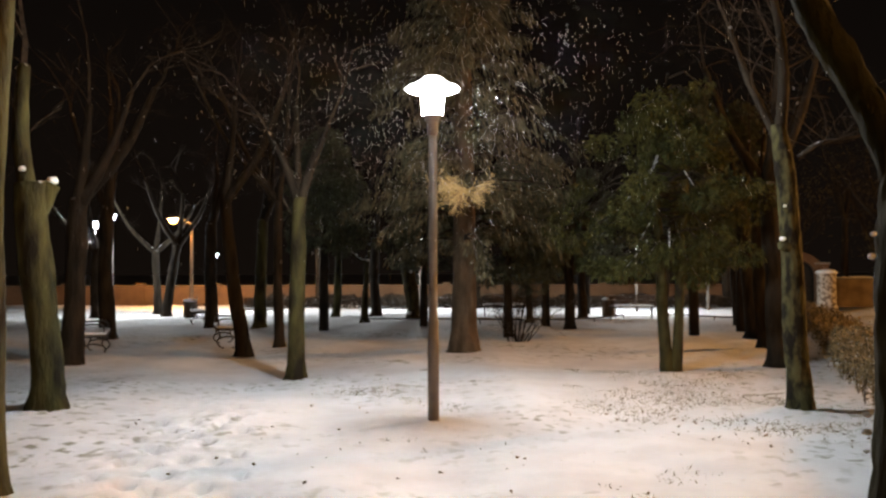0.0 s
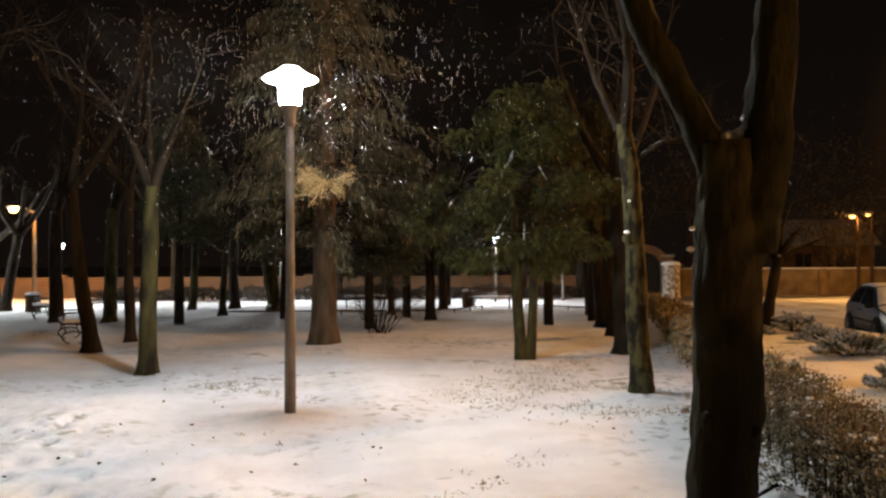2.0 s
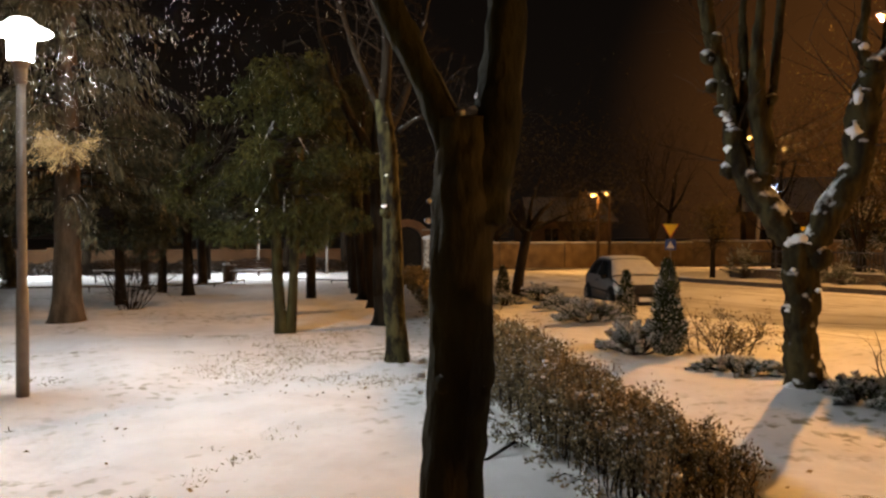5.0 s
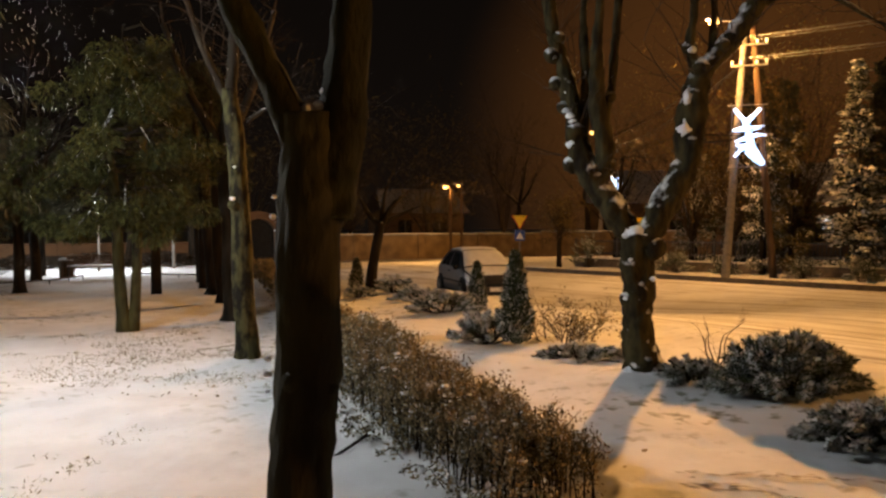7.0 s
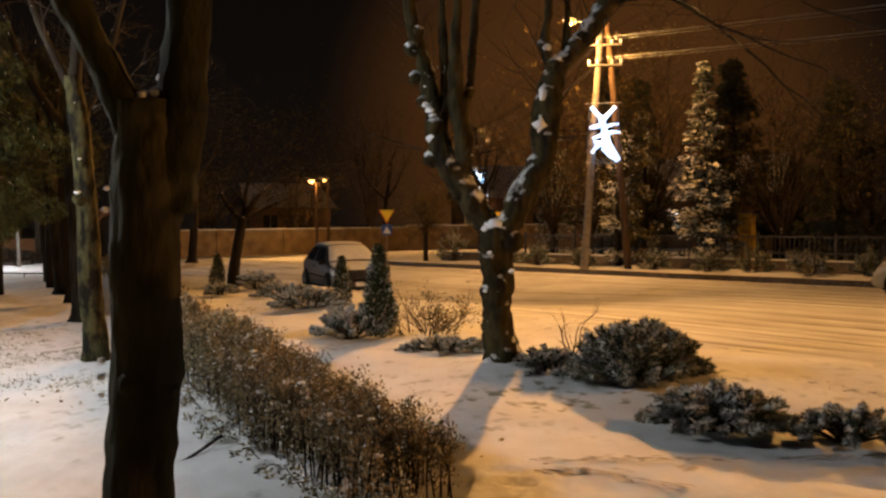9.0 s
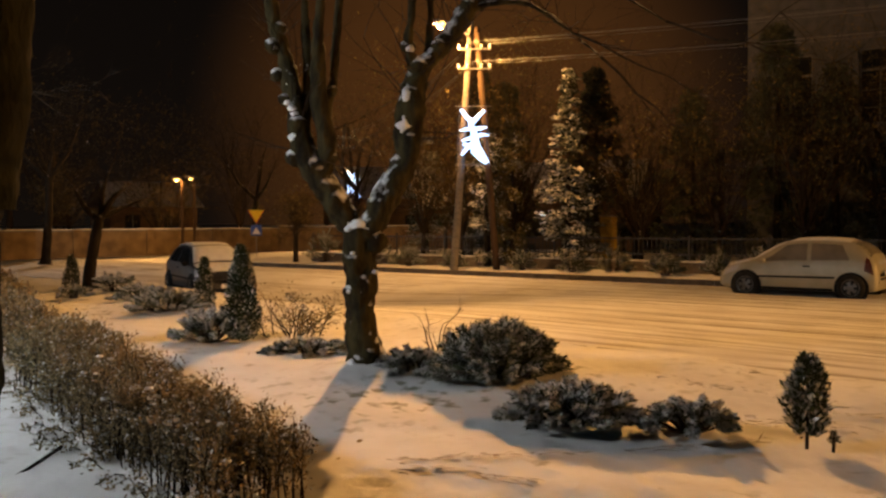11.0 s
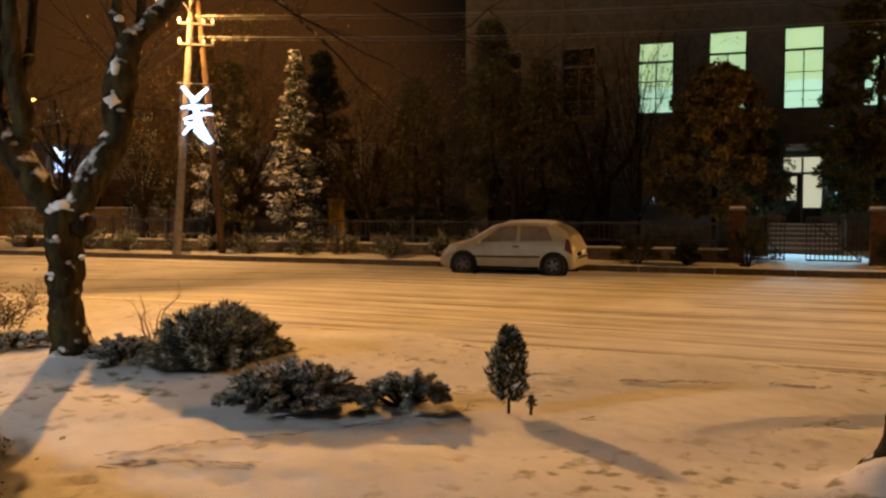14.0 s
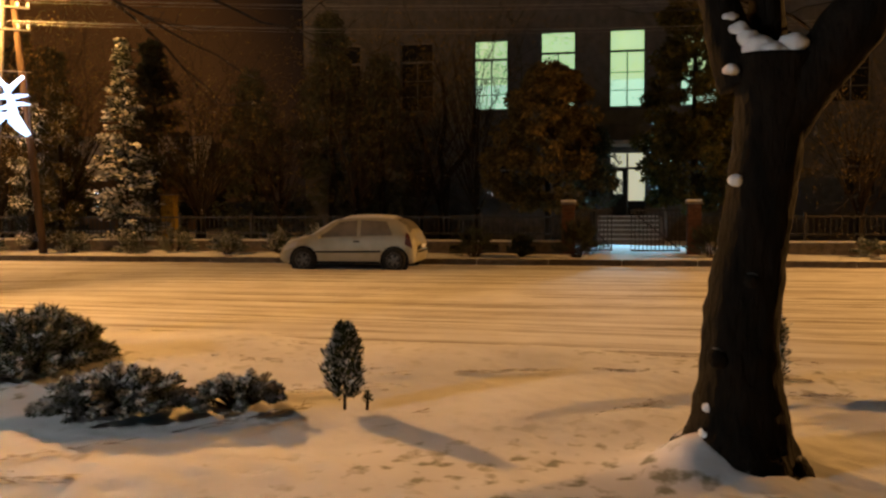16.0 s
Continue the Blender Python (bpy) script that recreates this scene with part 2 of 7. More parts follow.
BLUE = mat("sign_blue", (0.03, 0.08, 0.35), 0.4)
WHITE = mat("white_paint", (0.8, 0.8, 0.8), 0.5)
STEEL = mat("galvanised_steel", (0.22, 0.22, 0.23), 0.55, metal=0.8, colour2=(0.30, 0.30, 0.30), scale=12)
RUBBER = mat("tyre_rubber", (0.018, 0.018, 0.018), 0.85, colour2=(0.03, 0.03, 0.03), scale=20)
RIM = mat("steel_rim", (0.10, 0.10, 0.095), 0.4, metal=0.6)
PAINT_SILVER = mat("champagne_car_paint", (0.36, 0.345, 0.25), 0.42, metal=0.2, colour2=(0.44, 0.42, 0.33), scale=2.5)
PAINT_DARK = mat("dark_car_paint", (0.025, 0.028, 0.035), 0.35, metal=0.2, colour2=(0.05, 0.05, 0.055), scale=3)
FROST = mat("frosted_glass", (0.21, 0.19, 0.155), 0.5, colour2=(0.13, 0.118, 0.095), scale=3)
CAR_GLASS = mat("dark_car_glass", (0.012, 0.014, 0.016), 0.12)
TAIL = mat("tail_lens", (0.10, 0.035, 0.028), 0.25)
LENS = mat("head_lens", (0.55, 0.55, 0.55), 0.15)
FLAKE = mat("snowflake", (0.85, 0.87, 0.9), 0.8)
POSTER = mat("poster_paper", (0.55, 0.5, 0.42), 0.8, colour2=(0.2, 0.16, 0.13), scale=7, contrast=(0.45, 0.55))


# ---- building helpers ----
def part(name, bm, material, parent=None, label="", smooth=False):
    me = bpy.data.meshes.new(name)
    bm.to_mesh(me)
    bm.free()
    return part_of(name, me, material, parent, label, smooth)


def part_of(name, me, material, parent=None, label="", smooth=False):
    me.materials.append(material)
    if smooth:
        me.polygons.foreach_set("use_smooth", [True] * len(me.polygons))
    ob = new(name, me)
    if parent:
        ob.parent = parent
    return tagged(ob, label)


def pieces(name, verts, faces, material, parent=None, label="", smooth=False):
    me = bpy.data.meshes.new(name)
    me.from_pydata(verts, [], faces)
    me.update()
    return part_of(name, me, material, parent, label, smooth)


def thing(name, at, label, category, group="", turn=0.0, kind=""):
    ob = new(name)
    ob.empty_display_size = 0.2
    ob.matrix_basis = pose(*at, 0, 0, turn)
    return tagged(ob, label, category, group, kind)


def box(bm, centre, size, bevel=0.0, turn=0.0, matrix=None):
    m = Matrix.Translation(centre) @ Matrix.Rotation(radians(turn), 4, "Z") @ (matrix or Matrix()) @ Matrix.Diagonal((*size, 1))
    made = bmesh.ops.create_cube(bm, size=1, matrix=m)["verts"]
    if bevel:
        edges = list({e for v in made for e in v.link_edges})
        bmesh.ops.bevel(bm, geom=edges, offset=bevel, segments=2, affect="EDGES", profile=0.6)


def boxed(name, centre, size, material, parent, label="", bevel=0.01, turn=0.0, matrix=None):
    bm = bmesh.new()
    box(bm, centre, size, bevel, turn, matrix)
    return part(name, bm, material, parent, label)


def tube(bm, points, radii, sides=10, rough=0.0, seed=0, cap=True):
    """A tube through the points, with its own radius at each."""
    pts = [Vector(p) for p in points]
    rings = []
    side = None
    for i, p in enumerate(pts):
        ahead = (pts[min(i + 1, len(pts) - 1)] - pts[max(i - 1, 0)]).normalized()
        if side is None:
            side = ahead.orthogonal().normalized()
        side = (side - ahead * side.dot(ahead)).normalized()
        other = ahead.cross(side)
        ring = []
        for k in range(sides):
            a = 2 * math.pi * k / sides
            d = side * math.cos(a) + other * math.sin(a)
            r = radii[i]
            if rough:
                q = p + d * r
                r *= 1 + rough * noise.noise(Vector((q.x * 4 + seed, q.y * 4, q.z * 1.6))) + 0.5 * rough * noise.noise(q * 11 + Vector((seed, 0, 0)))
            ring.append(bm.verts.new(p + d * r))
        rings.append(ring)
    for a, b in zip(rings, rings[1:]):
        for k in range(sides):
            bm.faces.new((a[k], a[(k + 1) % sides], b[(k + 1) % sides], b[k]))
    if cap and sides > 2:
        bm.faces.new(rings[0][::-1])
        bm.faces.new(rings[-1])


def smooth_line(points, steps=5):
    """Catmull-Rom through rows of numbers."""
    p = [np.array(q, float) for q in points]
    p = [2 * p[0] - p[1]] + p + [2 * p[-1] - p[-2]]
    out = []
    for i in range(1, len(p) - 2):
        for k in range(steps):
            t = k / steps
            a, b, c, d = p[i - 1], p[i], p[i + 1], p[i + 2]
            out.append(0.5 * (2 * b + (c - a) * t + (2 * a - 5 * b + 4 * c - d) * t * t + (3 * b - a - 3 * c + d) * t ** 3))
    out.append(p[-2])
    return out


def lathe(bm, profile, sides=20, centre=(0, 0, 0)):
    """Turns rows of (radius, z) about the z axis."""
    rings = []
    for r, z in profile:
        rings.append([bm.verts.new((centre[0] + r * math.cos(2 * math.pi * k / sides), centre[1] + r * math.sin(2 * math.pi * k / sides), centre[2] + z)) for k in range(sides)])
    for a, b in zip(rings, rings[1:]):
        for k in range(sides):
            bm.faces.new((a[k], a[(k + 1) % sides], b[(k + 1) % sides], b[k]))
    bm.faces.new(rings[0][::-1])
    bm.faces.new(rings[-1])


def blades(at, ways, length, width, rng, fold=0.3):
    """Small pointed leaves: four corners each, folded along the middle. at, ways: n x 3 arrays."""
    n = len(at)
    ways = ways / (np.linalg.norm(ways, axis=1, keepdims=True) + 1e-9)
    side = np.cross(ways, rng.normal(size=(n, 3)))
    side /= np.linalg.norm(side, axis=1, keepdims=True) + 1e-9
    up = np.cross(side, ways)
    ln = (length * rng.uniform(0.6, 1.3, n))[:, None]
    w = width * rng.uniform(0.7, 1.3, n)[:, None]
    mid = at + ways * ln * 0.45
    v = np.stack([at, mid + side * w + up * w * fold, at + ways * ln, mid - side * w + up * w * fold], 1).reshape(-1, 3)
    i = np.arange(n)[:, None] * 4
    f = np.concatenate([i + [0, 1, 2], i + [0, 2, 3]], 1).reshape(-1, 3)
    return v, f


def merged(rows):
    vs, fs, k = [], [], 0
    for v, f in rows:
        vs.append(v)
        fs.append(f + k)
        k += len(v)
    return np.concatenate(vs), np.concatenate(fs)


def fast_mesh(name, v, f, material, parent=None, label="", smooth=False):
    """Triangles from arrays."""
    me = bpy.data.meshes.new(name)
    me.vertices.add(len(v))
    me.vertices.foreach_set("co", np.asarray(v, np.float32).ravel())
    me.loops.add(len(f) * 3)
    me.loops.foreach_set("vertex_index", np.asarray(f, np.int32).ravel())
    me.polygons.add(len(f))
    me.polygons.foreach_set("loop_start", np.arange(len(f), dtype=np.int32) * 3)
    me.update(calc_edges=True)
    me.validate()
    return part_of(name, me, material, parent, label, smooth)


def grow(bm, start, way, length, radius, depth, rng, spread=0.6, droop=0.0, sides=4, tips=None):
    """A bare branch with its side branches."""
    pts, p, d = [Vector(start)], Vector(start), Vector(way).normalized()
    steps = 4
    for i in range(steps):
        d = (d + Vector(rng.normal(0, 0.14, 3)) + Vector((0, 0, -droop * (i + 1) / steps))).normalized()
        p = p + d * length / steps
        pts.append(p.copy())
    tube(bm, pts, [radius * (1 - 0.6 * i / steps) for i in range(steps + 1)], sides, cap=False)
    if tips is not None:
        tips.append((p.copy(), d.copy()))
    if depth:
        for _ in range(int(rng.integers(2, 5))):
            k = int(rng.integers(1, steps + 1))
            way2 = (d + Vector(rng.normal(0, spread, 3))).normalized()
            grow(bm, pts[k], way2, length * rng.uniform(0.45, 0.75), radius * 0.45, depth - 1, rng, spread, droop, 3, tips)


# ---- the lie of the land ----
def smoothstep(a, b, x):
    t = np.clip((x - a) / (b - a), 0, 1)
    return t * t * (3 - 2 * t)


def road_edge(y):
    return 8.6 + 0.21 * np.clip(y, -4, 22)


def land(x, y):
    """Height of the snow: the park level, the road a hand lower, the far verge between."""
    x, y = np.asarray(x, float), np.asarray(y, float)
    down = -0.22 * smoothstep(0.0, 6.0, x - road_edge(y)) - 0.40 * smoothstep(0.0, 3.5, x - road_edge(y)) * smoothstep(9, 19, y) * (1 - smoothstep(16.5, 23, x))
    return down + 0.14 * smoothstep(24.25, 24.3, x) * (y < 33.9)


def dents():
    """Footprints: centre, heading, as two trails."""
    rng = np.random.default_rng(5)
    rows = []
    for line in (((-2.5, 5.0), (-2.9, 8.5), (-3.3, 13.0)), ((-2.1, 5.2), (-2.5, 8.0), (-2.6, 11.0)), ((-1.0, 4.5), (-1.9, 7.5), (-2.7, 12.0)),
                 ((3.9, 4.2), (4.9, 2.6), (5.6, 1.0))):
        pts = smooth_line(line, 9)
        for i, (p, q) in enumerate(zip(pts, pts[1:])):
            way = (q - p) / (np.linalg.norm(q - p) + 1e-9)
            off = np.array([-way[1], way[0]]) * (0.11 if i % 2 else -0.11)
            if p[0] > 3:
                off *= 1.6
            rows.append((*(p + off + rng.normal(0, 0.05, 2)), math.atan2(way[1], way[0])))
    return rows


def ground_sheet():
    xs = np.unique(np.round(np.concatenate([np.linspace(-900, -60, 8), np.linspace(-60, -8, 40), np.arange(-8, 10, 0.07), np.linspace(10, 24, 40), [24.25, 24.3], np.linspace(24.6, 60, 40), np.linspace(64, 900, 8)]), 3))
    ys = np.unique(np.round(np.concatenate([np.linspace(-900, -40, 8), np.linspace(-38, -3, 40), np.arange(-3, 14, 0.07), np.linspace(14.2, 40, 90), np.linspace(41, 90, 30), np.linspace(95, 900, 8)]), 3))
    X, Y = np.meshgrid(xs, ys)
    Z = land(X, Y)
    near = (np.abs(X) < 40) & (np.abs(Y) < 60)
    rng = np.random.default_rng(2)
    for k in range(26):
        f = rng.uniform(0.5, 5.0)
        a = rng.uniform(0, 2 * math.pi)
        Z += near * (0.012 / f ** 0.7) * np.sin(f * (X * math.cos(a) + Y * math.sin(a)) + rng.uniform(0, 6.28))
    Z += near * (X < 9) * (Y < 14) * 0.006 * rng.normal(size=X.shape)
    for x, y, a in dents():
        m = (np.abs(X - x) < 0.4) & (np.abs(Y - y) < 0.4)
        u = (X[m] - x) * math.cos(a) + (Y[m] - y) * math.sin(a)
        w = -(X[m] - x) * math.sin(a) + (Y[m] - y) * math.cos(a)
        q = (u / (0.15 if x < 3 else 0.12)) ** 2 + (w / 0.065) ** 2
        Z[m] += (1.0 if x < 3 else 0.32) * (-0.085 * np.exp(-q ** 2) + 0.02 * np.exp(-(np.sqrt(q) - 1.5) ** 2 / 0.1))
    for x, y, r, h in ((1.66, 3.12, 0.3, 0.08), (4.06, 9.85, 0.34, 0.12), (7.27, 6.37, 0.42, 0.13), (5.80, -1.25, 0.50, 0.05), (5.68, -1.00, 0.17, 0.17), (5.55, -0.92, 0.26, 0.07), (5.40, -1.35, 0.14, 0.03), (-0.11, 9.21, 0.25, 0.04)):
        Z += h * np.exp(-((X - x) ** 2 + (Y - y) ** 2) / (2 * r * r))
    on_road = (X > road_edge(Y) + 1.0) & (X < 24.28) & (Y < 40)
    Z -= 0.06 * on_road
    nx, ny = len(xs), len(ys)
    v = np.stack([X, Y, Z], -1).reshape(-1, 3)
    i = (np.arange(ny - 1)[:, None] * nx + np.arange(nx - 1)).ravel()
    f = np.concatenate([np.stack([i, i + 1, i + nx + 1], 1), np.stack([i, i + nx + 1, i + nx], 1)])
    ob = fast_mesh("ground", v, f, SNOW_PARK, smooth=True)
    return tagged(ob, "thin fresh snow over grass and paths", "ground", kind="structure")


def road_sheet():
    """The carriageway, with shallow ruts."""
    ss = np.linspace(0, 1, 90)
    ys = np.concatenate([np.linspace(-120, -20, 40), np.linspace(-19.5, 40, 150)])
    v, rng = [], np.random.default_rng(8)
    for y in ys:
        left = float(road_edge(y)) + 0.75
        for s in ss:
            x = left + (24.22 - left) * s
            rut = 0.012 * math.sin(3.3 * (x - 24)) * math.exp(-((x - 18) / 6) ** 2)
            v.append((x, y, float(land(min(x, 24.2), y)) - 0.03 * (1 - smoothstep(0, 0.12, s)) + rut + 0.01 + rng.normal(0, 0.003)))
    n = len(ss)
    i = (np.arange(len(ys) - 1)[:, None] * n + np.arange(n - 1)).ravel()
    f = np.concatenate([np.stack([i, i + 1, i + n + 1], 1), np.stack([i, i + n + 1, i + n], 1)])
    tagged(fast_mesh("road", np.array(v), f, SNOW_ROAD, smooth=True), "snow-covered street with packed wheel tracks", "road", kind="structure")


def at_land(x, y, lift=0.0):
    return (x, y, float(land(x, y)) + lift)


ground_sheet()
road_sheet()
bm = bmesh.new()
for i in range(38):
    box(bm, (24.33, -40 + 2.0 * i, float(land(24.5, -40 + 2.0 * i)) - 0.085), (0.16, 1.985, 0.24), 0.015)
tagged(part("kerb", bm, KERB), "dark stone kerb along the snowy street", "kerb", kind="structure")


# ---- trees ----
def shape_tree(name, at, facing, limbs, material, label, category="tree", twigs=(), twig_depth=3, seed=0, rough=0.18, snow=(), group="", knobs=(), fine=1, upper=None, crust=0.0):
    """A tree from limbs drawn in the plane across `facing` (degrees from +y, to the right): rows of (across, up, depth, radius).
    twigs: which limbs carry bare twigs at their ends. snow: pads of (across, up, depth, size)."""
    rng = np.random.default_rng(seed)
    tree = thing(name, at, label, category, group, turn=-facing)
    ends = []
    for k, rows in enumerate(limbs):
        line = smooth_line(rows, 6 * fine)
        bm = bmesh.new()
        tube(bm, [(r[0], r[2], r[1]) for r in line], [max(r[3], 0.004) for r in line], (16 if k == 0 else 10) * fine, rough, seed + k)
        if fine > 1:
            for v in bm.verts:
                q = v.co
                v.co = q + Vector((q.x, q.y, 0)).normalized() * 0.009 * rough * 5 * (
                    noise.noise(Vector((q.x * 26, q.y * 26, q.z * 5 + seed))) + 0.6 * noise.noise(Vector((q.x * 60, q.y * 60, q.z * 14 + seed))))
        if k == 0:
            for v in bm.verts:
                if v.co.z < 0.35:
                    a = math.atan2(v.co.y, v.co.x)
                    grow_out = (0.35 - v.co.z) / 0.35
                    s = 1 + grow_out ** 2 * (0.16 + 0.15 * math.sin(3 * a + seed))
                    v.co.x *= s
                    v.co.y *= s
        part("trunk" if k == 0 else "limb", bm, material if k == 0 or not upper else upper, tree, smooth=True)
        ends.append((line[-1], line[-1] - line[-3], line))
    if crust:
        for k, (_, _, line) in enumerate(ends):
            i = int(rng.integers(1, 4)) if k else len(line) - 8
            while i < len(line) - 3:
                run = int(rng.integers(3, 9))
                if rng.random() < crust:
                    seg = line[i:i + run]
                    if len(seg) > 2:
                        bm = bmesh.new()
                        pts, rad = [], []
                        for q, r in enumerate(seg):
                            e = math.sin(math.pi * (q + 0.35) / (len(seg) - 0.3))
                            pts.append((r[0] - 0.42 * r[3] + rng.normal(0, 0.10) * r[3], r[2] - 0.62 * r[3], r[1] + 0.30 * r[3] + rng.normal(0, 0.08) * r[3]))
                            rad.append(max(0.005, r[3] * (0.10 + 0.30 * e) * rng.uniform(0.6, 1.35)))
                        tube(bm, pts, rad, 8, 0.5, seed + i)
                        part("snow_crust", bm, SNOW, tree, smooth=True)
                i += run + int(rng.integers(0, 5))
    if knobs:
        for u, z, d, r in knobs:
            bm = bmesh.new()
            bmesh.ops.create_icosphere(bm, subdivisions=2, radius=r)
            for v in bm.verts:
                v.co *= 1 + 0.35 * noise.noise(v.co * 9 + Vector((u * 5, z * 3, seed)))
                v.co += Vector((u, d, z))
            part("knob", bm, material, tree, smooth=True)
    for u, z, d, r in snow:
        bm = bmesh.new()
        bmesh.ops.create_icosphere(bm, subdivisions=3, radius=r)
        for v in bm.verts:
            v.co *= 0.64 * (1 + 0.24 * noise.noise(v.co / r * 1.2 + Vector((u * 17, z * 17, d))) + 0.12 * noise.noise(v.co / r * 2.8 + Vector((z * 9, u * 9, d))))
            v.co.z *= 0.78
            v.co.x *= 1.05
            v.co += Vector((u, d, z))
        part("snow_pad", bm, SNOW, tree, smooth=True)
    if twigs:
        bm = bmesh.new()
        for k in twigs:
            line = ends[k][2]
            for q in range(max(1, len(line) // 3), len(line), 2):
                r = line[q]
                d = Vector((rng.normal(0, 0.7), rng.normal(0, 0.7), rng.uniform(0.1, 1.0)))
                grow(bm, (r[0], r[2], r[1]), d, rng.uniform(0.5, 1.1), max(0.006, r[3] * (0.22 if r[3] < 0.06 else 0.08)), twig_depth - 1, rng)
            u, w = ends[k][0], ends[k][1]
            grow(bm, (u[0], u[2], u[1]), (w[0], w[2], w[1]), 1.2, max(0.02, u[3] * 0.7), twig_depth, rng)
        part("crown", bm, TWIG, tree)
    return tree


def dark_tree(at, height, radius, seed, lean=0.0, mossy=False, group="park trees", label="", depth=3, forks=3):
    """An ordinary park tree: a trunk that forks into limbs with bare twigs."""
    rng = np.random.default_rng(seed)
    trunk = [(0, -0.15, 0, radius * 1.25), (0.02, 0.25, 0, radius * 1.02), (lean * 0.5 + rng.normal(0, 0.04), height * 0.5, 0, radius * 0.9), (lean, height, 0, radius * 0.8)]
    limbs = [trunk]
    for k in range(forks):
        a = rng.uniform(-0.9, 0.9) if k else 0.1
        ln = rng.uniform(1.6, 2.6)
        d = rng.normal(0, 0.6)
        limbs.append([(lean, height - 0.12, 0, radius * 0.62), (lean + a * 0.6 * ln, height + ln * 0.45, d * 0.5, radius * 0.42), (lean + a * ln, height + ln, d, radius * 0.25)])
    return shape_tree("tree", at, math.degrees(math.atan2(at[0], at[1])), limbs, MOSSY if mossy else BARK,
                      label or ("bare park tree with green mossy bark" if mossy else "bare dark-barked park tree in thin snow"),
                      twigs=range(1, forks + 1), twig_depth=depth, seed=seed, group=group, upper=BARK)


# the tree beside the camera, forked above head height
shape_tree("tree", at_land(1.66, 3.12), 28.0,
           [[(-0.02, -0.1, 0, 0.16), (-0.01, 0.4, 0, 0.140), (0.03, 1.18, 0, 0.136), (0.055, 1.87, 0, 0.125), (0.05, 2.12, 0, 0.13)],
            [(0.02, 2.02, 0, 0.085), (-0.09, 2.25, 0.02, 0.066), (-0.22, 2.52, 0.05, 0.062), (-0.32, 2.75, 0.1, 0.055), (-0.5, 3.3, 0.2, 0.045)],
            [(0.13, 1.70, 0.02, 0.10), (0.175, 2.05, 0.0, 0.10), (0.21, 2.40, -0.02, 0.088), (0.235, 2.8, 0, 0.08), (0.25, 3.4, 0.1, 0.065)]],
           mat("dark_mossy_bark", (0.012, 0.009, 0.006), 0.95, colour2=(0.042, 0.035, 0.012), scale=3.2, bump=1.0, bump_scale=20, stretch=(1, 1, 0.35), snow=0.8, snow_lo=0.85),
           "dark forked tree with mossy bark and snow in its fork", seed=3, rough=0.2, fine=3, upper=OLIVE,
           snow=((0.055, 2.135, -0.02, 0.06), (0.10, 2.15, -0.03, 0.05), (0.125, 2.21, -0.03, 0.04), (0.135, 2.27, -0.03, 0.03), (-0.085, 1.78, -0.09, 0.018), (-0.09, 1.70, -0.085, 0.022), (-0.115, 1.13, -0.08, 0.022), (-0.118, 1.07, -0.08, 0.028), (-0.12, 1.0, -0.08, 0.018)),
           knobs=((0.085, 1.22, -0.10, 0.04), (-0.02, 1.04, -0.105, 0.045), (0.13, 1.0, -0.06, 0.035)), group="park trees")

# the tree with a snowy knot half-way up
shape_tree("tree", at_land(4.06, 9.85), 22.4,
           [[(0.0, -0.1, 0, 0.17), (0.0, 0.3, 0, 0.135), (-0.04, 0.9, 0, 0.125), (-0.06, 2.0, 0, 0.12), (-0.13, 2.9, 0, 0.105), (-0.18, 3.35, 0, 0.09)],
            [(-0.17, 3.25, 0, 0.075), (-0.12, 3.8, 0, 0.06), (-0.14, 4.4, 0.1, 0.05), (-0.28, 5.2, 0.2, 0.035)],
            [(-0.16, 3.1, 0, 0.05), (-0.5, 3.9, 0.1, 0.04), (-0.72, 4.6, 0.2, 0.025)],
            [(0.02, 2.95, 0, 0.03), (0.25, 3.1, -0.05, 0.022), (0.48, 3.14, 0, 0.014)]],
           MOTTLED, "slender park tree with lichen-green bark and snowy knots", seed=11, twigs=(1, 2, 3), twig_depth=3, group="park trees", fine=2, upper=BARK,
           knobs=((-0.13, 1.95, -0.06, 0.085), (-0.10, 2.35, -0.06, 0.06), (-0.14, 2.62, -0.05, 0.05)),
           snow=((-0.15, 2.02, -0.09, 0.055), (-0.12, 2.40, -0.1, 0.03)))

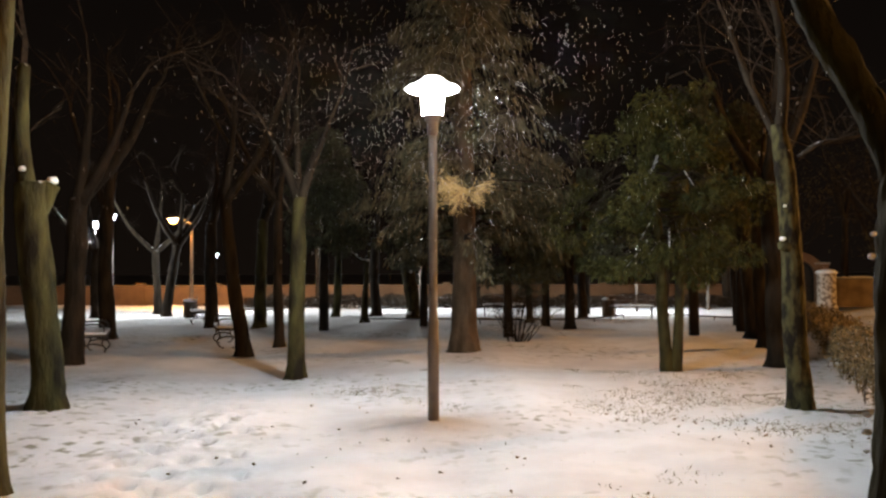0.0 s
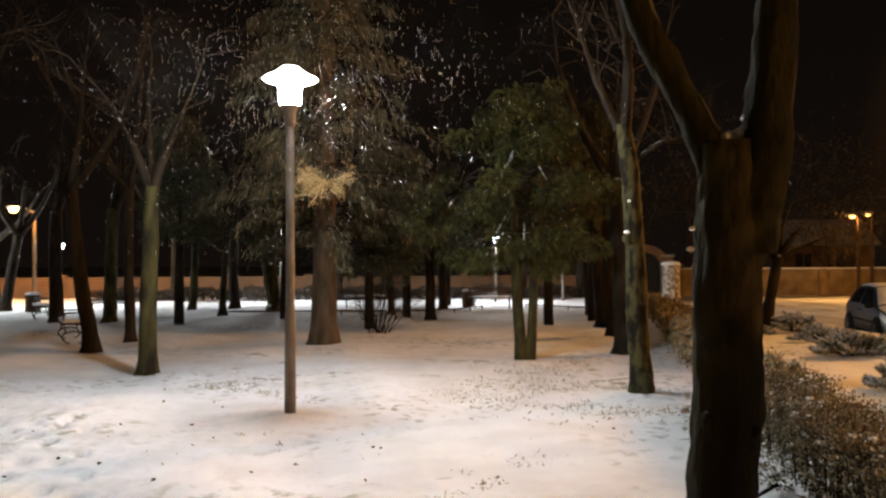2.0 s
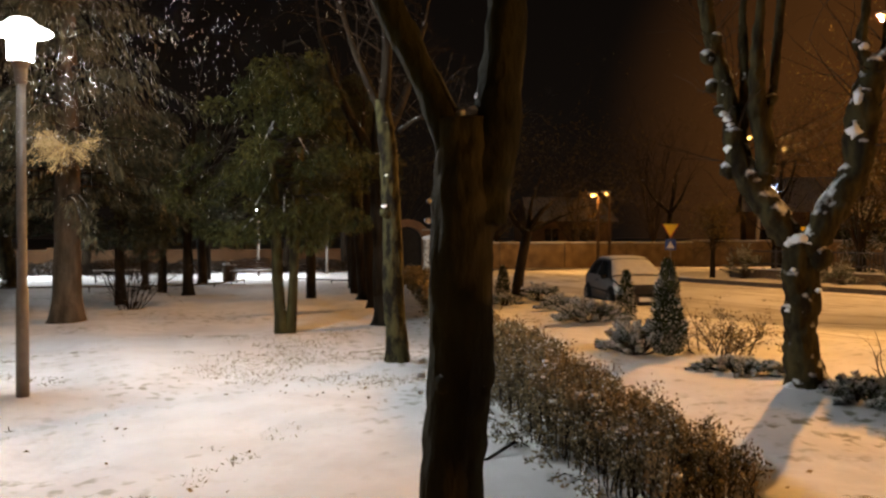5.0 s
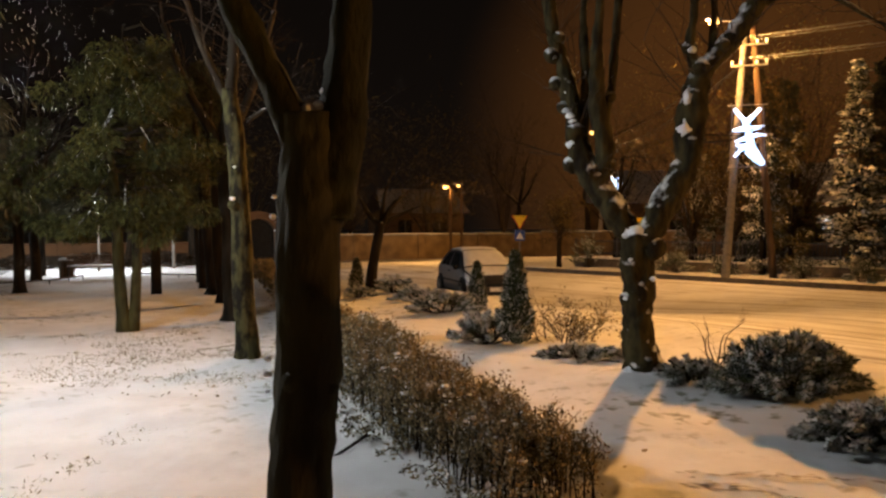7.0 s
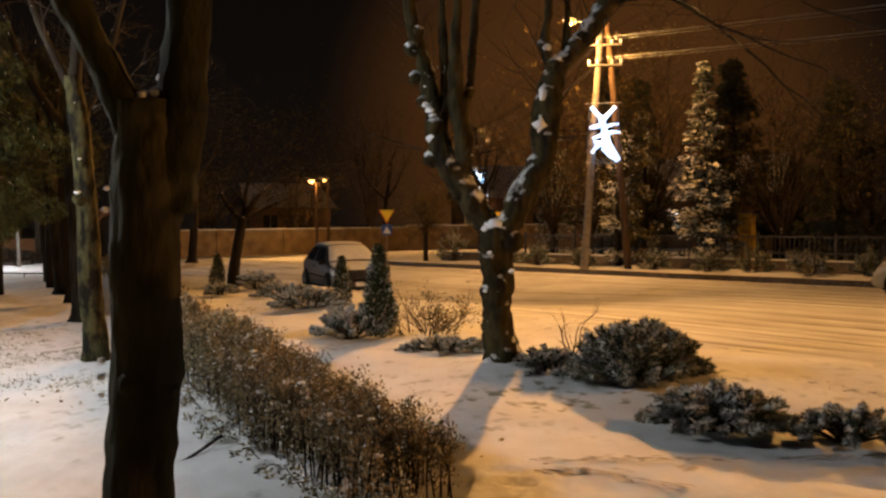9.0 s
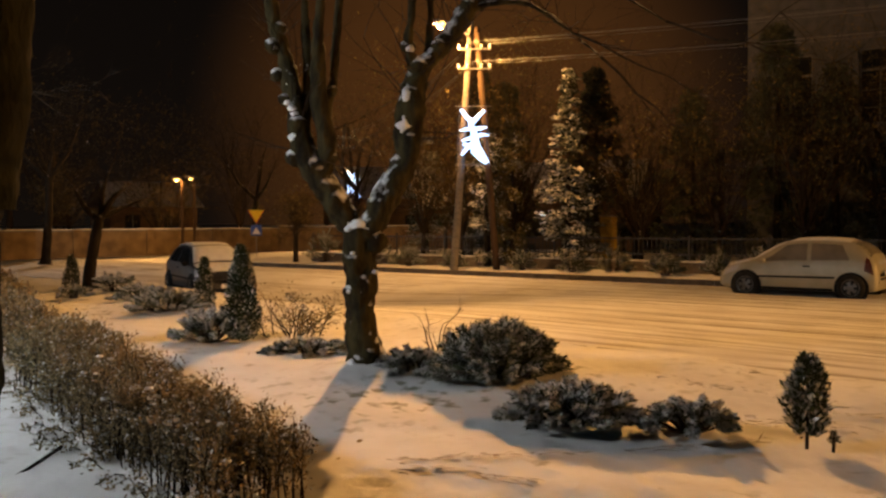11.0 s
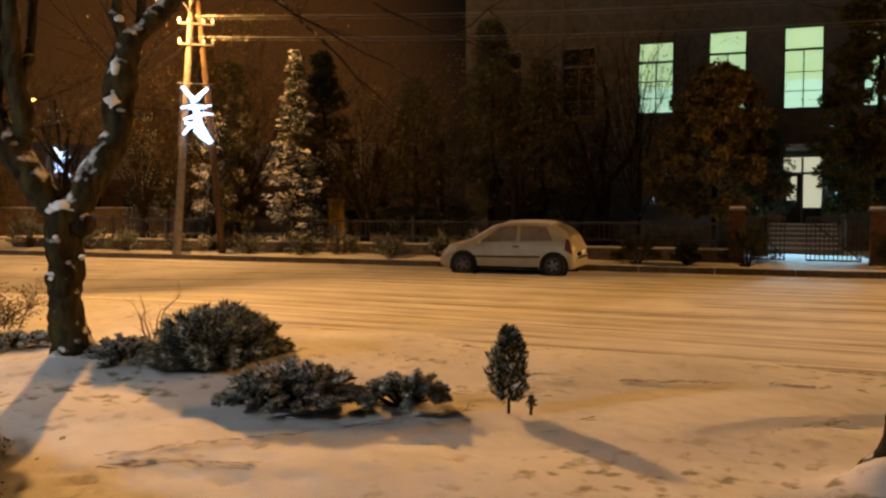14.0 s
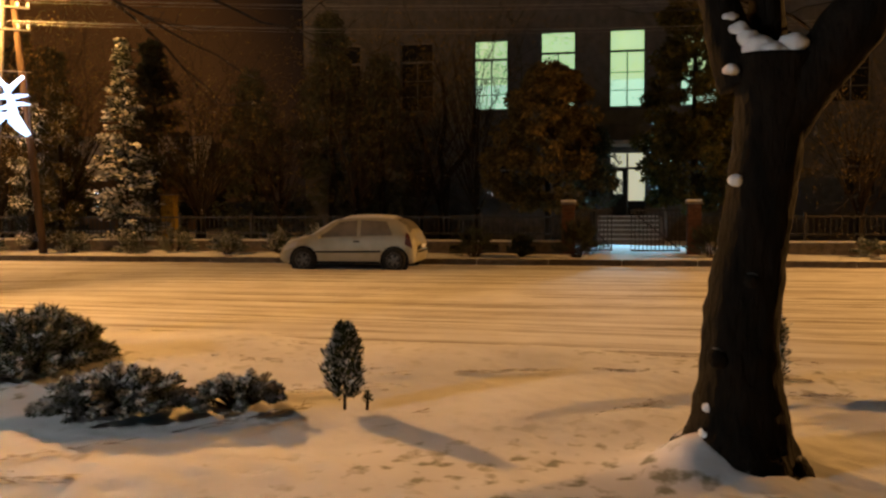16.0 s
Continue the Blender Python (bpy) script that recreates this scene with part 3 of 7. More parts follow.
# the pollarded tree on the verge
S4 = 0.00635
P4 = lambda px, py, d, r: ((px - 893) * S4, (655 - py) * S4, d, r * (1.08 if py >= 400 else 1.70 if py > 150 else 1.35))
pollard_limbs = [
    [P4(893, 668, 0, 0.20), P4(889, 610, 0, 0.172), P4(883, 540, 0, 0.165), P4(881, 470, 0, 0.165), P4(884, 405, 0, 0.17)],
    [P4(884, 425, 0, 0.12), P4(845, 368, 0, 0.088), P4(806, 318, 0, 0.082), P4(786, 270, 0, 0.075), P4(772, 190, 0.05, 0.066), P4(752, 110, 0.1, 0.058), P4(733, 40, 0.15, 0.05), P4(722, -40, 0.2, 0.04)],
    [P4(812, 326, 0, 0.07), P4(824, 270, -0.06, 0.055), P4(815, 190, -0.1, 0.055), P4(812, 100, -0.12, 0.05), P4(822, -40, -0.2, 0.04)],
    [P4(818, 250, -0.06, 0.035), P4(835, 150, 0.05, 0.032), P4(842, 60, 0.1, 0.03), P4(850, -40, 0.15, 0.025)],
    [P4(786, 240, 0, 0.04), P4(790, 120, 0.15, 0.04), P4(785, 30, 0.25, 0.035), P4(790, -50, 0.3, 0.03)],
    [P4(884, 425, 0, 0.13), P4(930, 350, 0, 0.095), P4(960, 285, 0, 0.088), P4(968, 215, 0, 0.082), P4(982, 135, 0, 0.082), P4(1036, 76, 0.05, 0.075), P4(1072, 20, 0.1, 0.065), P4(1112, -60, 0.15, 0.05)],
    [P4(982, 140, 0, 0.055), P4(966, 90, -0.05, 0.045), P4(972, 20, -0.05, 0.03), P4(965, -60, 0, 0.025)],
    [P4(1062, 34, 0.1, 0.035), P4(1108, 12, 0.1, 0.026), P4(1180, 12, 0.1, 0.018), P4(1262, 62, 0.1, 0.010)],
    [P4(1000, 110, 0, 0.03), P4(1005, 40, 0.05, 0.024), P4(1008, -60, 0.1, 0.02)],
    [P4(1060, 26, 0.1, 0.026), P4(1140, -6, 0.2, 0.018), P4(1230, 26, 0.3, 0.012), P4(1320, 96, 0.35, 0.005)],
    [P4(1076, 8, 0.1, 0.026), P4(1170, -40, -0.1, 0.018), P4(1290, -16, -0.2, 0.012), P4(1410, 52, -0.25, 0.005)]]
snow_bits = [((px - 893) * S4, (655 - py) * S4, d, r * 1.15) for px, py, d, r in (
    (878, 402, -0.10, 0.13), (905, 392, -0.06, 0.08), (862, 408, -0.1, 0.07), (868, 450, -0.15, 0.045), (906, 482, -0.14, 0.045), (862, 515, -0.14, 0.05), (879, 597, -0.14, 0.075), (866, 640, -0.14, 0.09),
    (774, 226, -0.06, 0.10), (769, 250, -0.05, 0.09), (766, 200, -0.05, 0.07), (757, 190, -0.03, 0.06), (762, 282, -0.04, 0.06), (985, 122, -0.06, 0.09), (968, 98, -0.08, 0.07), (733, 95, 0.04, 0.07))]
K4 = lambda px, py, d, r: ((px - 893) * S4, (655 - py) * S4, d, r * 1.22)
pollard_knobs = [K4(px, py, d, r) for px, py, d, r in ((775, 232, -0.02, 0.10), (768, 285, -0.01, 0.085), (752, 185, 0, 0.06), (732, 90, 0.08, 0.075), (740, 140, 0.05, 0.06), (966, 95, -0.04, 0.07), (984, 128, -0.02, 0.10),
                                                       (832, 285, -0.06, 0.055), (948, 318, -0.02, 0.10), (962, 240, 0.0, 0.09), (975, 175, -0.03, 0.085), (1020, 92, 0.03, 0.085), (1056, 45, 0.08, 0.07), (822, 345, -0.02, 0.09), (795, 300, -0.03, 0.085),
                                                       (818, 215, -0.08, 0.06), (811, 130, -0.1, 0.06), (760, 150, 0.06, 0.075), (742, 60, 0.12, 0.06), (905, 430, -0.03, 0.12), (866, 520, -0.06, 0.10), (835, 170, 0.0, 0.05))]
shape_tree("pollarded_tree", at_land(7.27, 6.37), 47.5, pollard_limbs, POLLARD, "pollarded lime with knobbly snow-caked limbs on the verge", seed=21, rough=0.46, fine=2, crust=0.22,
           twigs=(1, 5, 7, 9, 10), twig_depth=2, snow=snow_bits, knobs=pollard_knobs, group="roadside trees")

# the stout tree by the street, forked
S5 = 0.00395
P5 = lambda px, py, d, r: ((px - 1300) * S5, (812 - py - (38 if py < 300 else 0)) * S5, d * 0.945, r * 0.945)
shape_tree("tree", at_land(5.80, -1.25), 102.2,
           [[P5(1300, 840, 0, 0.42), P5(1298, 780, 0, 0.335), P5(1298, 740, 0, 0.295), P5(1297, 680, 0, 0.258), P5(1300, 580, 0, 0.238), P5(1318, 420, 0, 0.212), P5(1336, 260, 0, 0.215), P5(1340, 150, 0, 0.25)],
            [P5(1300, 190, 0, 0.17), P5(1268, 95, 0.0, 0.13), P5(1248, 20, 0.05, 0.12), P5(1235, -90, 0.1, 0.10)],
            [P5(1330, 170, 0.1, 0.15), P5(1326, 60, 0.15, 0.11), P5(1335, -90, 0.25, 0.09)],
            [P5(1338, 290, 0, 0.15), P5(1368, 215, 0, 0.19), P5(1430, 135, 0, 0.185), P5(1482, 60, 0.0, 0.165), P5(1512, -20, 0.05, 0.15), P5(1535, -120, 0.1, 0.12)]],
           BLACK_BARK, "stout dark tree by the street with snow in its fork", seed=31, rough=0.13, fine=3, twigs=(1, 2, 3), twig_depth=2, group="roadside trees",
           snow=[P5(px, py, d, r) for px, py, d, r in ((1338, 150, -0.14, 0.15), (1320, 142, -0.12, 0.16), (1350, 158, -0.15, 0.13), (1368, 140, -0.12, 0.14), (1304, 128, -0.11, 0.12), (1290, 112, -0.10, 0.10), (1276, 92, -0.08, 0.09), (1282, 172, -0.18, 0.07), (1290, 372, -0.15, 0.075),
                                                        (1260, 715, -0.20, 0.075), (1258, 752, -0.22, 0.09))],
           knobs=[P5(px, py, d, r) for px, py, d, r in ((1228, 800, -0.02, 0.16), (1375, 815, -0.05, 0.13), (1395, 830, -0.10, 0.08), (1330, 832, -0.30, 0.12), (1290, 835, -0.26, 0.12), (1270, 640, -0.22, 0.07), (1315, 520, -0.2, 0.05))])

# left of the path
dark_tree(at_land(-3.40, 6.36), 4.6, 0.145, 41, 0.1, True, depth=2, forks=2)
shape_tree("tree", at_land(-4.76, 10.37), -24.7,
           [[(0, -0.1, 0, 0.24), (0.0, 0.4, 0, 0.20), (-0.08, 1.3, 0, 0.19), (-0.18, 2.2, 0, 0.19), (-0.22, 2.75, 0, 0.17)],
            [(-0.15, 2.35, 0, 0.12), (-0.04, 2.6, 0, 0.115), (0.03, 2.74, 0, 0.10)],
            [(-0.24, 2.7, 0, 0.11), (-0.33, 3.3, 0.1, 0.10), (-0.3, 4.2, 0.2, 0.07)]],
           MOSSY, "mossy park tree with a sawn limb capped with snow", seed=42, twigs=(2,), snow=((0.03, 2.78, -0.02, 0.10), (-0.3, 2.9, -0.1, 0.06)), group="park trees")
dark_tree(at_land(-6.6, 15.25), 3.0, 0.20, 43, 0.1)
shape_tree("tree", at_land(-2.33, 13.61), -9.7,
           [[(0.0, -0.1, 0, 0.17), (0.0, 0.3, 0, 0.135), (0.02, 1.5, 0, 0.125), (0.04, 2.6, 0, 0.115), (0.05, 2.85, 0, 0.12)],
            [(0.04, 2.75, 0, 0.09), (-0.15, 3.3, 0, 0.06), (-0.45, 3.9, 0.2, 0.04)], [(0.05, 2.75, 0, 0.09), (0.22, 3.3, 0, 0.07), (0.5, 4.0, -0.2, 0.04)], [(0.05, 2.8, 0, 0.07), (0.02, 3.5, 0.3, 0.05), (0.0, 4.4, 0.5, 0.03)]],
           MOSSY, "straight park tree with smooth green mossy bark", seed=44, twigs=(1, 2, 3), group="park trees", upper=BARK)
for x, y, h, r, s, lean, mossy in ((-4.15, 17.7, 3.2, 0.15, 45, -0.35, False), (-7.1, 26.3, 3.2, 0.20, 46, 0.0, False), (-3.76, 19.6, 3.4, 0.115, 47, 0.0, False), (-5.6, 26.2, 3.3, 0.19, 48, 0.1, True),
                                   (-4.0, 32.0, 2.6, 0.15, 49, 0.1, True), (-11.7, 35.2, 2.6, 0.17, 50, -0.1, False), (-10.6, 32.9, 2.8, 0.19, 51, 0.4, False), (-13.0, 32.2, 2.6, 0.22, 52, 0.0, False),
                                   (3.65, 24.9, 3.0, 0.15, 53, 0.0, False), (4.9, 30.3, 3.0, 0.17, 54, 0.0, False), (2.85, 28.5, 3.0, 0.12, 59, 0.0, False),
                                   (5.72, 14.86, 3.2, 0.17, 55, -0.1, False), (6.75, 18.1, 3.2, 0.16, 56, -0.1, False), (7.7, 21.5, 3.0, 0.17, 57, -0.2, False), (8.9, 26.0, 3.0, 0.16, 58, -0.1, False), (-2.6, 33.0, 3, 0.2, 60, 0, False),
                                   (0.6, 33.5, 3, 0.2, 61, 0, False), (-8.6, 22.0, 3.4, 0.2, 62, 0, False)):
    dark_tree(at_land(x, y), h, r, s, lean, mossy, depth=2 if y > 20 else 3)
shape_tree("tree", at_land(-2.6, 28.35), -5.2, [[(0, -0.1, 0, 0.17), (0, 0.3, 0, 0.13), (0.05, 1.3, 0, 0.09), (0.08, 2.1, 0, 0.085)], [(0.06, 2.0, 0, 0.06), (-0.3, 2.2, 0, 0.05), (-0.72, 2.62, 0, 0.035)], [(0.08, 2.0, 0, 0.06), (0.18, 2.5, 0, 0.05), (0.12, 3.0, 0, 0.035)]],
           POLLARD, "young tree with two cut limbs dusted with snow", seed=64, group="park trees", snow=((-0.45, 2.45, -0.03, 0.05), (-0.6, 2.58, -0.03, 0.045), (0.17, 2.6, -0.03, 0.05), (-0.25, 2.25, -0.03, 0.05)))
shape_tree("tree", at_land(-1.1, 31.4), -2.0, [[(0, -0.1, 0, 0.27), (0, 0.5, 0, 0.24), (-0.15, 1.6, 0, 0.25), (-0.2, 2.6, 0, 0.2)], [(-0.2, 2.4, 0, 0.14), (-0.5, 3.2, 0, 0.1), (-0.5, 4, 0, 0.08)]], POLLARD,
           "stout park tree caked with snow on one side", seed=65, group="park trees", snow=((-0.3, 2.7, -0.15, 0.16), (-0.2, 2.2, -0.2, 0.12), (-0.1, 1.7, -0.2, 0.10), (-0.3, 3.3, -0.1, 0.12)), twigs=(1,))

# the little tree by the roadside
shape_tree("tree", at_land(11.8, 20.45), 30.3, [[(0, -0.1, 0, 0.19), (0.0, 0.4, 0, 0.15), (0.12, 1.1, 0, 0.14), (0.28, 1.85, 0, 0.13)],
                                                [(0.24, 1.7, 0, 0.09), (-0.1, 2.1, 0.1, 0.06), (-0.3, 2.5, 0.1, 0.04)], [(0.28, 1.8, 0, 0.10), (0.6, 2.3, 0, 0.07), (0.9, 2.6, 0.2, 0.04)], [(0.28, 1.8, 0, 0.08), (0.35, 2.5, 0.2, 0.05), (0.5, 3.0, 0.3, 0.03)],
                                                [(0.3, 1.8, 0, 0.08), (0.9, 2.1, 0.3, 0.05), (1.5, 2.35, 0.3, 0.02)]],
           BARK, "small spreading bare tree beside the street", seed=71, twigs=(1, 2, 3, 4), twig_depth=3, group="roadside trees")


# ---- evergreens ----
def sprays_on(tips, per, length, width, rng, droop=0.3, spread=0.12):
    at, ways = [], []
    for p, d in tips:
        q = np.array(p) + rng.normal(0, spread, (per, 3))
        w = np.array(d) + rng.normal(0, 0.6, (per, 3))
        w[:, 2] -= droop
        at.append(q)
        ways.append(w)
    return blades(np.concatenate(at), np.concatenate(ways), length, width, rng)


def fir_tree(at, seed=5):
    """A tall fir: bare below, long drooping branches hung with needles above."""
    rng = np.random.default_rng(seed)
    tree = thing("fir_tree", at, "tall fir with a bare brown trunk and drooping needles", "tree", "park trees")
    bm = bmesh.new()
    tube(bm, [(0, 0, -0.1), (0, 0, 0.12), (0, 0, 0.5), (0, 0, 1.5), (0.02, 0, 3.0), (0, 0, 6.0), (0, 0, 9.0)], [0.42, 0.33, 0.27, 0.24, 0.22, 0.16, 0.08], 20, 0.12, seed)
    part("trunk", bm, FIR_BARK, tree, smooth=True)
    twigs, at_l, way_l = bmesh.new(), [], []
    for k in range(150):
        z = rng.uniform(2.3, 8.5)
        a = rng.uniform(0, 2 * math.pi)
        ln = rng.uniform(1.8, 3.4) * (1 - (z - 2.3) / 9)
        pts = [Vector((math.cos(a) * ln * t, math.sin(a) * ln * t, z + 0.35 * t - (0.55 + 0.25 * rng.random()) * t * t * ln * 0.45)) for t in (0.02, 0.25, 0.5, 0.75, 1.0)]
        tube(twigs, pts, [0.03, 0.022, 0.016, 0.010, 0.004], 4, cap=False)
        n = 110
        t = rng.uniform(0.25, 1.0, n)
        p = np.array([np.array(pts[min(3, int(q * 4))].lerp(pts[min(4, int(q * 4) + 1)], q * 4 - int(q * 4))) for q in t])
        side = np.stack([np.full(n, -math.sin(a)), np.full(n, math.cos(a)), np.zeros(n)], 1) * (rng.normal(0, 0.25, n) * (1.1 - t))[:, None]
        p = p + side + np.stack([np.zeros(n), np.zeros(n), -np.abs(rng.normal(0, 0.14, n))], 1)
        at_l.append(p)
        way_l.append(side * 2 + np.stack([np.full(n, math.cos(a) * 0.4), np.full(n, math.sin(a) * 0.4), -rng.uniform(0.5, 1.4, n)], 1) + rng.normal(0, 0.15, (n, 3)))
    part("branchwork", twigs, TWIG, tree)
    v, f = blades(np.concatenate(at_l), np.concatenate(way_l), 0.20, 0.013, rng)
    fast_mesh("crown", v, f, FIR_NEEDLE, tree)
    # one bare bough end that hangs out into the lamplight, its lit look painted pale
    bm, tips = bmesh.new(), []
    tube(bm, [(0.0, -0.2, 3.35), (-0.02, -1.6, 3.22), (-0.05, -2.85, 3.04)], [0.03, 0.022, 0.015], 5)
    for k in range(26):
        a = rng.uniform(-1.25, 1.25)
        e = rng.uniform(-0.5, 0.9)
        grow(bm, (-0.05, -2.85, 3.06), (math.sin(a) * 1.2, -0.3 + rng.normal(0, 0.2), -0.55 + abs(a) * 0.75 + 0.12 * e), rng.uniform(0.24, 0.42), 0.012, 1, rng, 0.5, tips=tips)
    part("lit_bough", bm, LIT_NEEDLE, tree, "bough end coloured pale straw for its lamplit look")
    v, f = sprays_on(tips, 14, 0.07, 0.006, rng, 0.15, 0.03)
    fast_mesh("bough_tip", v, f, LIT_NEEDLE, tree)
    return tree


fir_tree(at_land(0.42, 17.5))


def crown_of(tree, centres, count, length, width, rng, material, name="crown", droop=0.5):
    """Leaves in clumps: each clump a flattened spray about its own centre."""
    at, ways = [], []
    for c, r in centres:
        n = int(count * (r / 0.5) ** 2)
        d = rng.normal(size=(n, 3))
        d /= np.linalg.norm(d, axis=1, keepdims=True)
        rad = r * rng.uniform(0.35, 1.0, n) ** 0.5
        p = d * rad[:, None] * np.array([1, 1, 0.62]) + np.array(c)
        w = d * 0.7 + rng.normal(0, 0.45, (n, 3))
        w[:, 2] -= droop
        at.append(p)
        ways.append(w)
    v, f = blades(np.concatenate(at), np.concatenate(ways), length, width, rng)
    return fast_mesh(name, v, f, material, tree)


def cypress(at, seed=9):
    """A two-stemmed false cypress with a broad hanging crown."""
    rng = np.random.default_rng(seed)
    tree = thing("cypress_tree", at, "two-stemmed cypress with a broad hanging green crown", "tree", "park trees", turn=-14.8)
    for dx, r, lean in ((-0.09, 0.10, -0.14), (0.10, 0.085, 0.12)):
        bm = bmesh.new()
        tube(bm, [(dx * 0.6, 0, -0.1), (dx, 0, 0.3), (dx + lean * 0.3, 0, 1.0), (dx + lean * 0.5, 0.02, 2.0), (dx + lean * 2, 0, 4.2)], [r * 1.4, r * 1.05, r * 0.95, r * 0.85, r * 0.4], 14, 0.15, seed)
        part("trunk", bm, MOSSY, tree, smooth=True)
    centres, limbs = [], bmesh.new()
    for k in range(92):
        z = 1.8 + 3.4 * rng.beta(1.1, 2.0)
        a = rng.uniform(0, 2 * math.pi)
        reach = rng.uniform(0.3, 2.0) * (1.0 if z < 3.1 else max(0.35, 1 - (z - 3.1) / 2.2))
        if z < 2.5:
            reach *= 0.9
        c = (math.cos(a) * reach, math.sin(a) * reach, z - 0.22 * reach)
        tube(limbs, [(0, 0, z + 0.1), (c[0] * 0.5, c[1] * 0.5, z + 0.15), c], [0.025, 0.016, 0.006], 4, cap=False)
        centres.append((c, rng.uniform(0.16, 0.38)))
    part("limb_frame", limbs, BARK, tree)
    crown_of(tree, centres, 760, 0.10, 0.012, rng, CEDAR_LEAF, droop=0.8)
    return tree


cypress(at_land(3.78, 14.3))


def dark_evergreen(at, height, width, seed, material=None, label="dark evergreen tree with dense drooping foliage", low=0.7, count=300, leaf=(0.13, 0.022), name="evergreen_tree", group="park trees", column=0.0):
    rng = np.random.default_rng(seed)
    tree = thing(name, at, label, "tree", group)
    bm = bmesh.new()
    tube(bm, [(0, 0, -0.1), (0, 0, height * 0.3), (0.05, 0, height * 0.9)], [0.14, 0.11, 0.03], 10, 0.15, seed)
    part("trunk", bm, BARK, tree, smooth=True)
    centres = []
    for k in range(int(34 * height / 3 * max(width, 0.6))):
        z = rng.uniform(low, height)
        t = (z - low) / (height - low)
        w = width * (1 - t) ** (0.75 - 0.3 * column) * (0.45 + 0.55 * min(1, t * 5)) + 0.12
        a = rng.uniform(0, 2 * math.pi)
        rr = w * rng.uniform(0.45, 1.0)
        centres.append(((math.cos(a) * rr, math.sin(a) * rr, z), rng.uniform(0.22, 0.45) * min(1, 0.5 + width * 0.5)))
    crown_of(tree, centres, count, leaf[0], leaf[1], rng, material or DARK_LEAF)
    return tree


dark_evergreen(at_land(1.7, 22.6), 4.6, 1.75, 81, low=1.25)
dark_evergreen(at_land(3.1, 26.0), 5.0, 1.5, 82, low=1.5)
dark_evergreen(at_land(-0.6, 26.5), 5.6, 1.6, 83, low=1.9)
dark_evergreen(at_land(6.4, 22.0), 6.2, 1.9, 84, low=1.7)
dark_evergreen(at_land(-3.4, 24.5), 5.6, 1.5, 85, low=2.3)
dark_evergreen(at_land(8.3, 24.0), 6.2, 1.7, 86, low=1.9)
dark_evergreen(at_land(5.6, 33.5), 5.5, 2.0, 87, low=1.7)


def shrub_bare(at, height, spread, stems, seed, label, leaves=None, name="bare_shrub", group="", thick=0.012):
    rng = np.random.default_rng(seed)
    ob = thing(name, at, label, "shrub", group)
    bm, tips = bmesh.new(), []
    for k in range(stems):
        a = rng.uniform(0, 2 * math.pi)
        r0 = rng.uniform(0, 0.28) * spread
        out = rng.uniform(0.1, 0.55) * spread / height
        grow(bm, (math.cos(a) * r0, math.sin(a) * r0, -0.05), (math.cos(a) * out, math.sin(a) * out, 1), height * rng.uniform(0.6, 1.0), thick, 2, rng, 0.45, tips=tips)
    part("stemwork", bm, TWIG, ob)
    if leaves:
        v, f = sprays_on(tips, 5, 0.05, 0.012, rng, 0.1, 0.04)
        fast_mesh("foliage", v, f, leaves, ob)
    return ob


shrub_bare(at_land(1.78, 20.8), 1.3, 1.5, 26, 91, "bare many-stemmed shrub in the snow", thick=0.015)


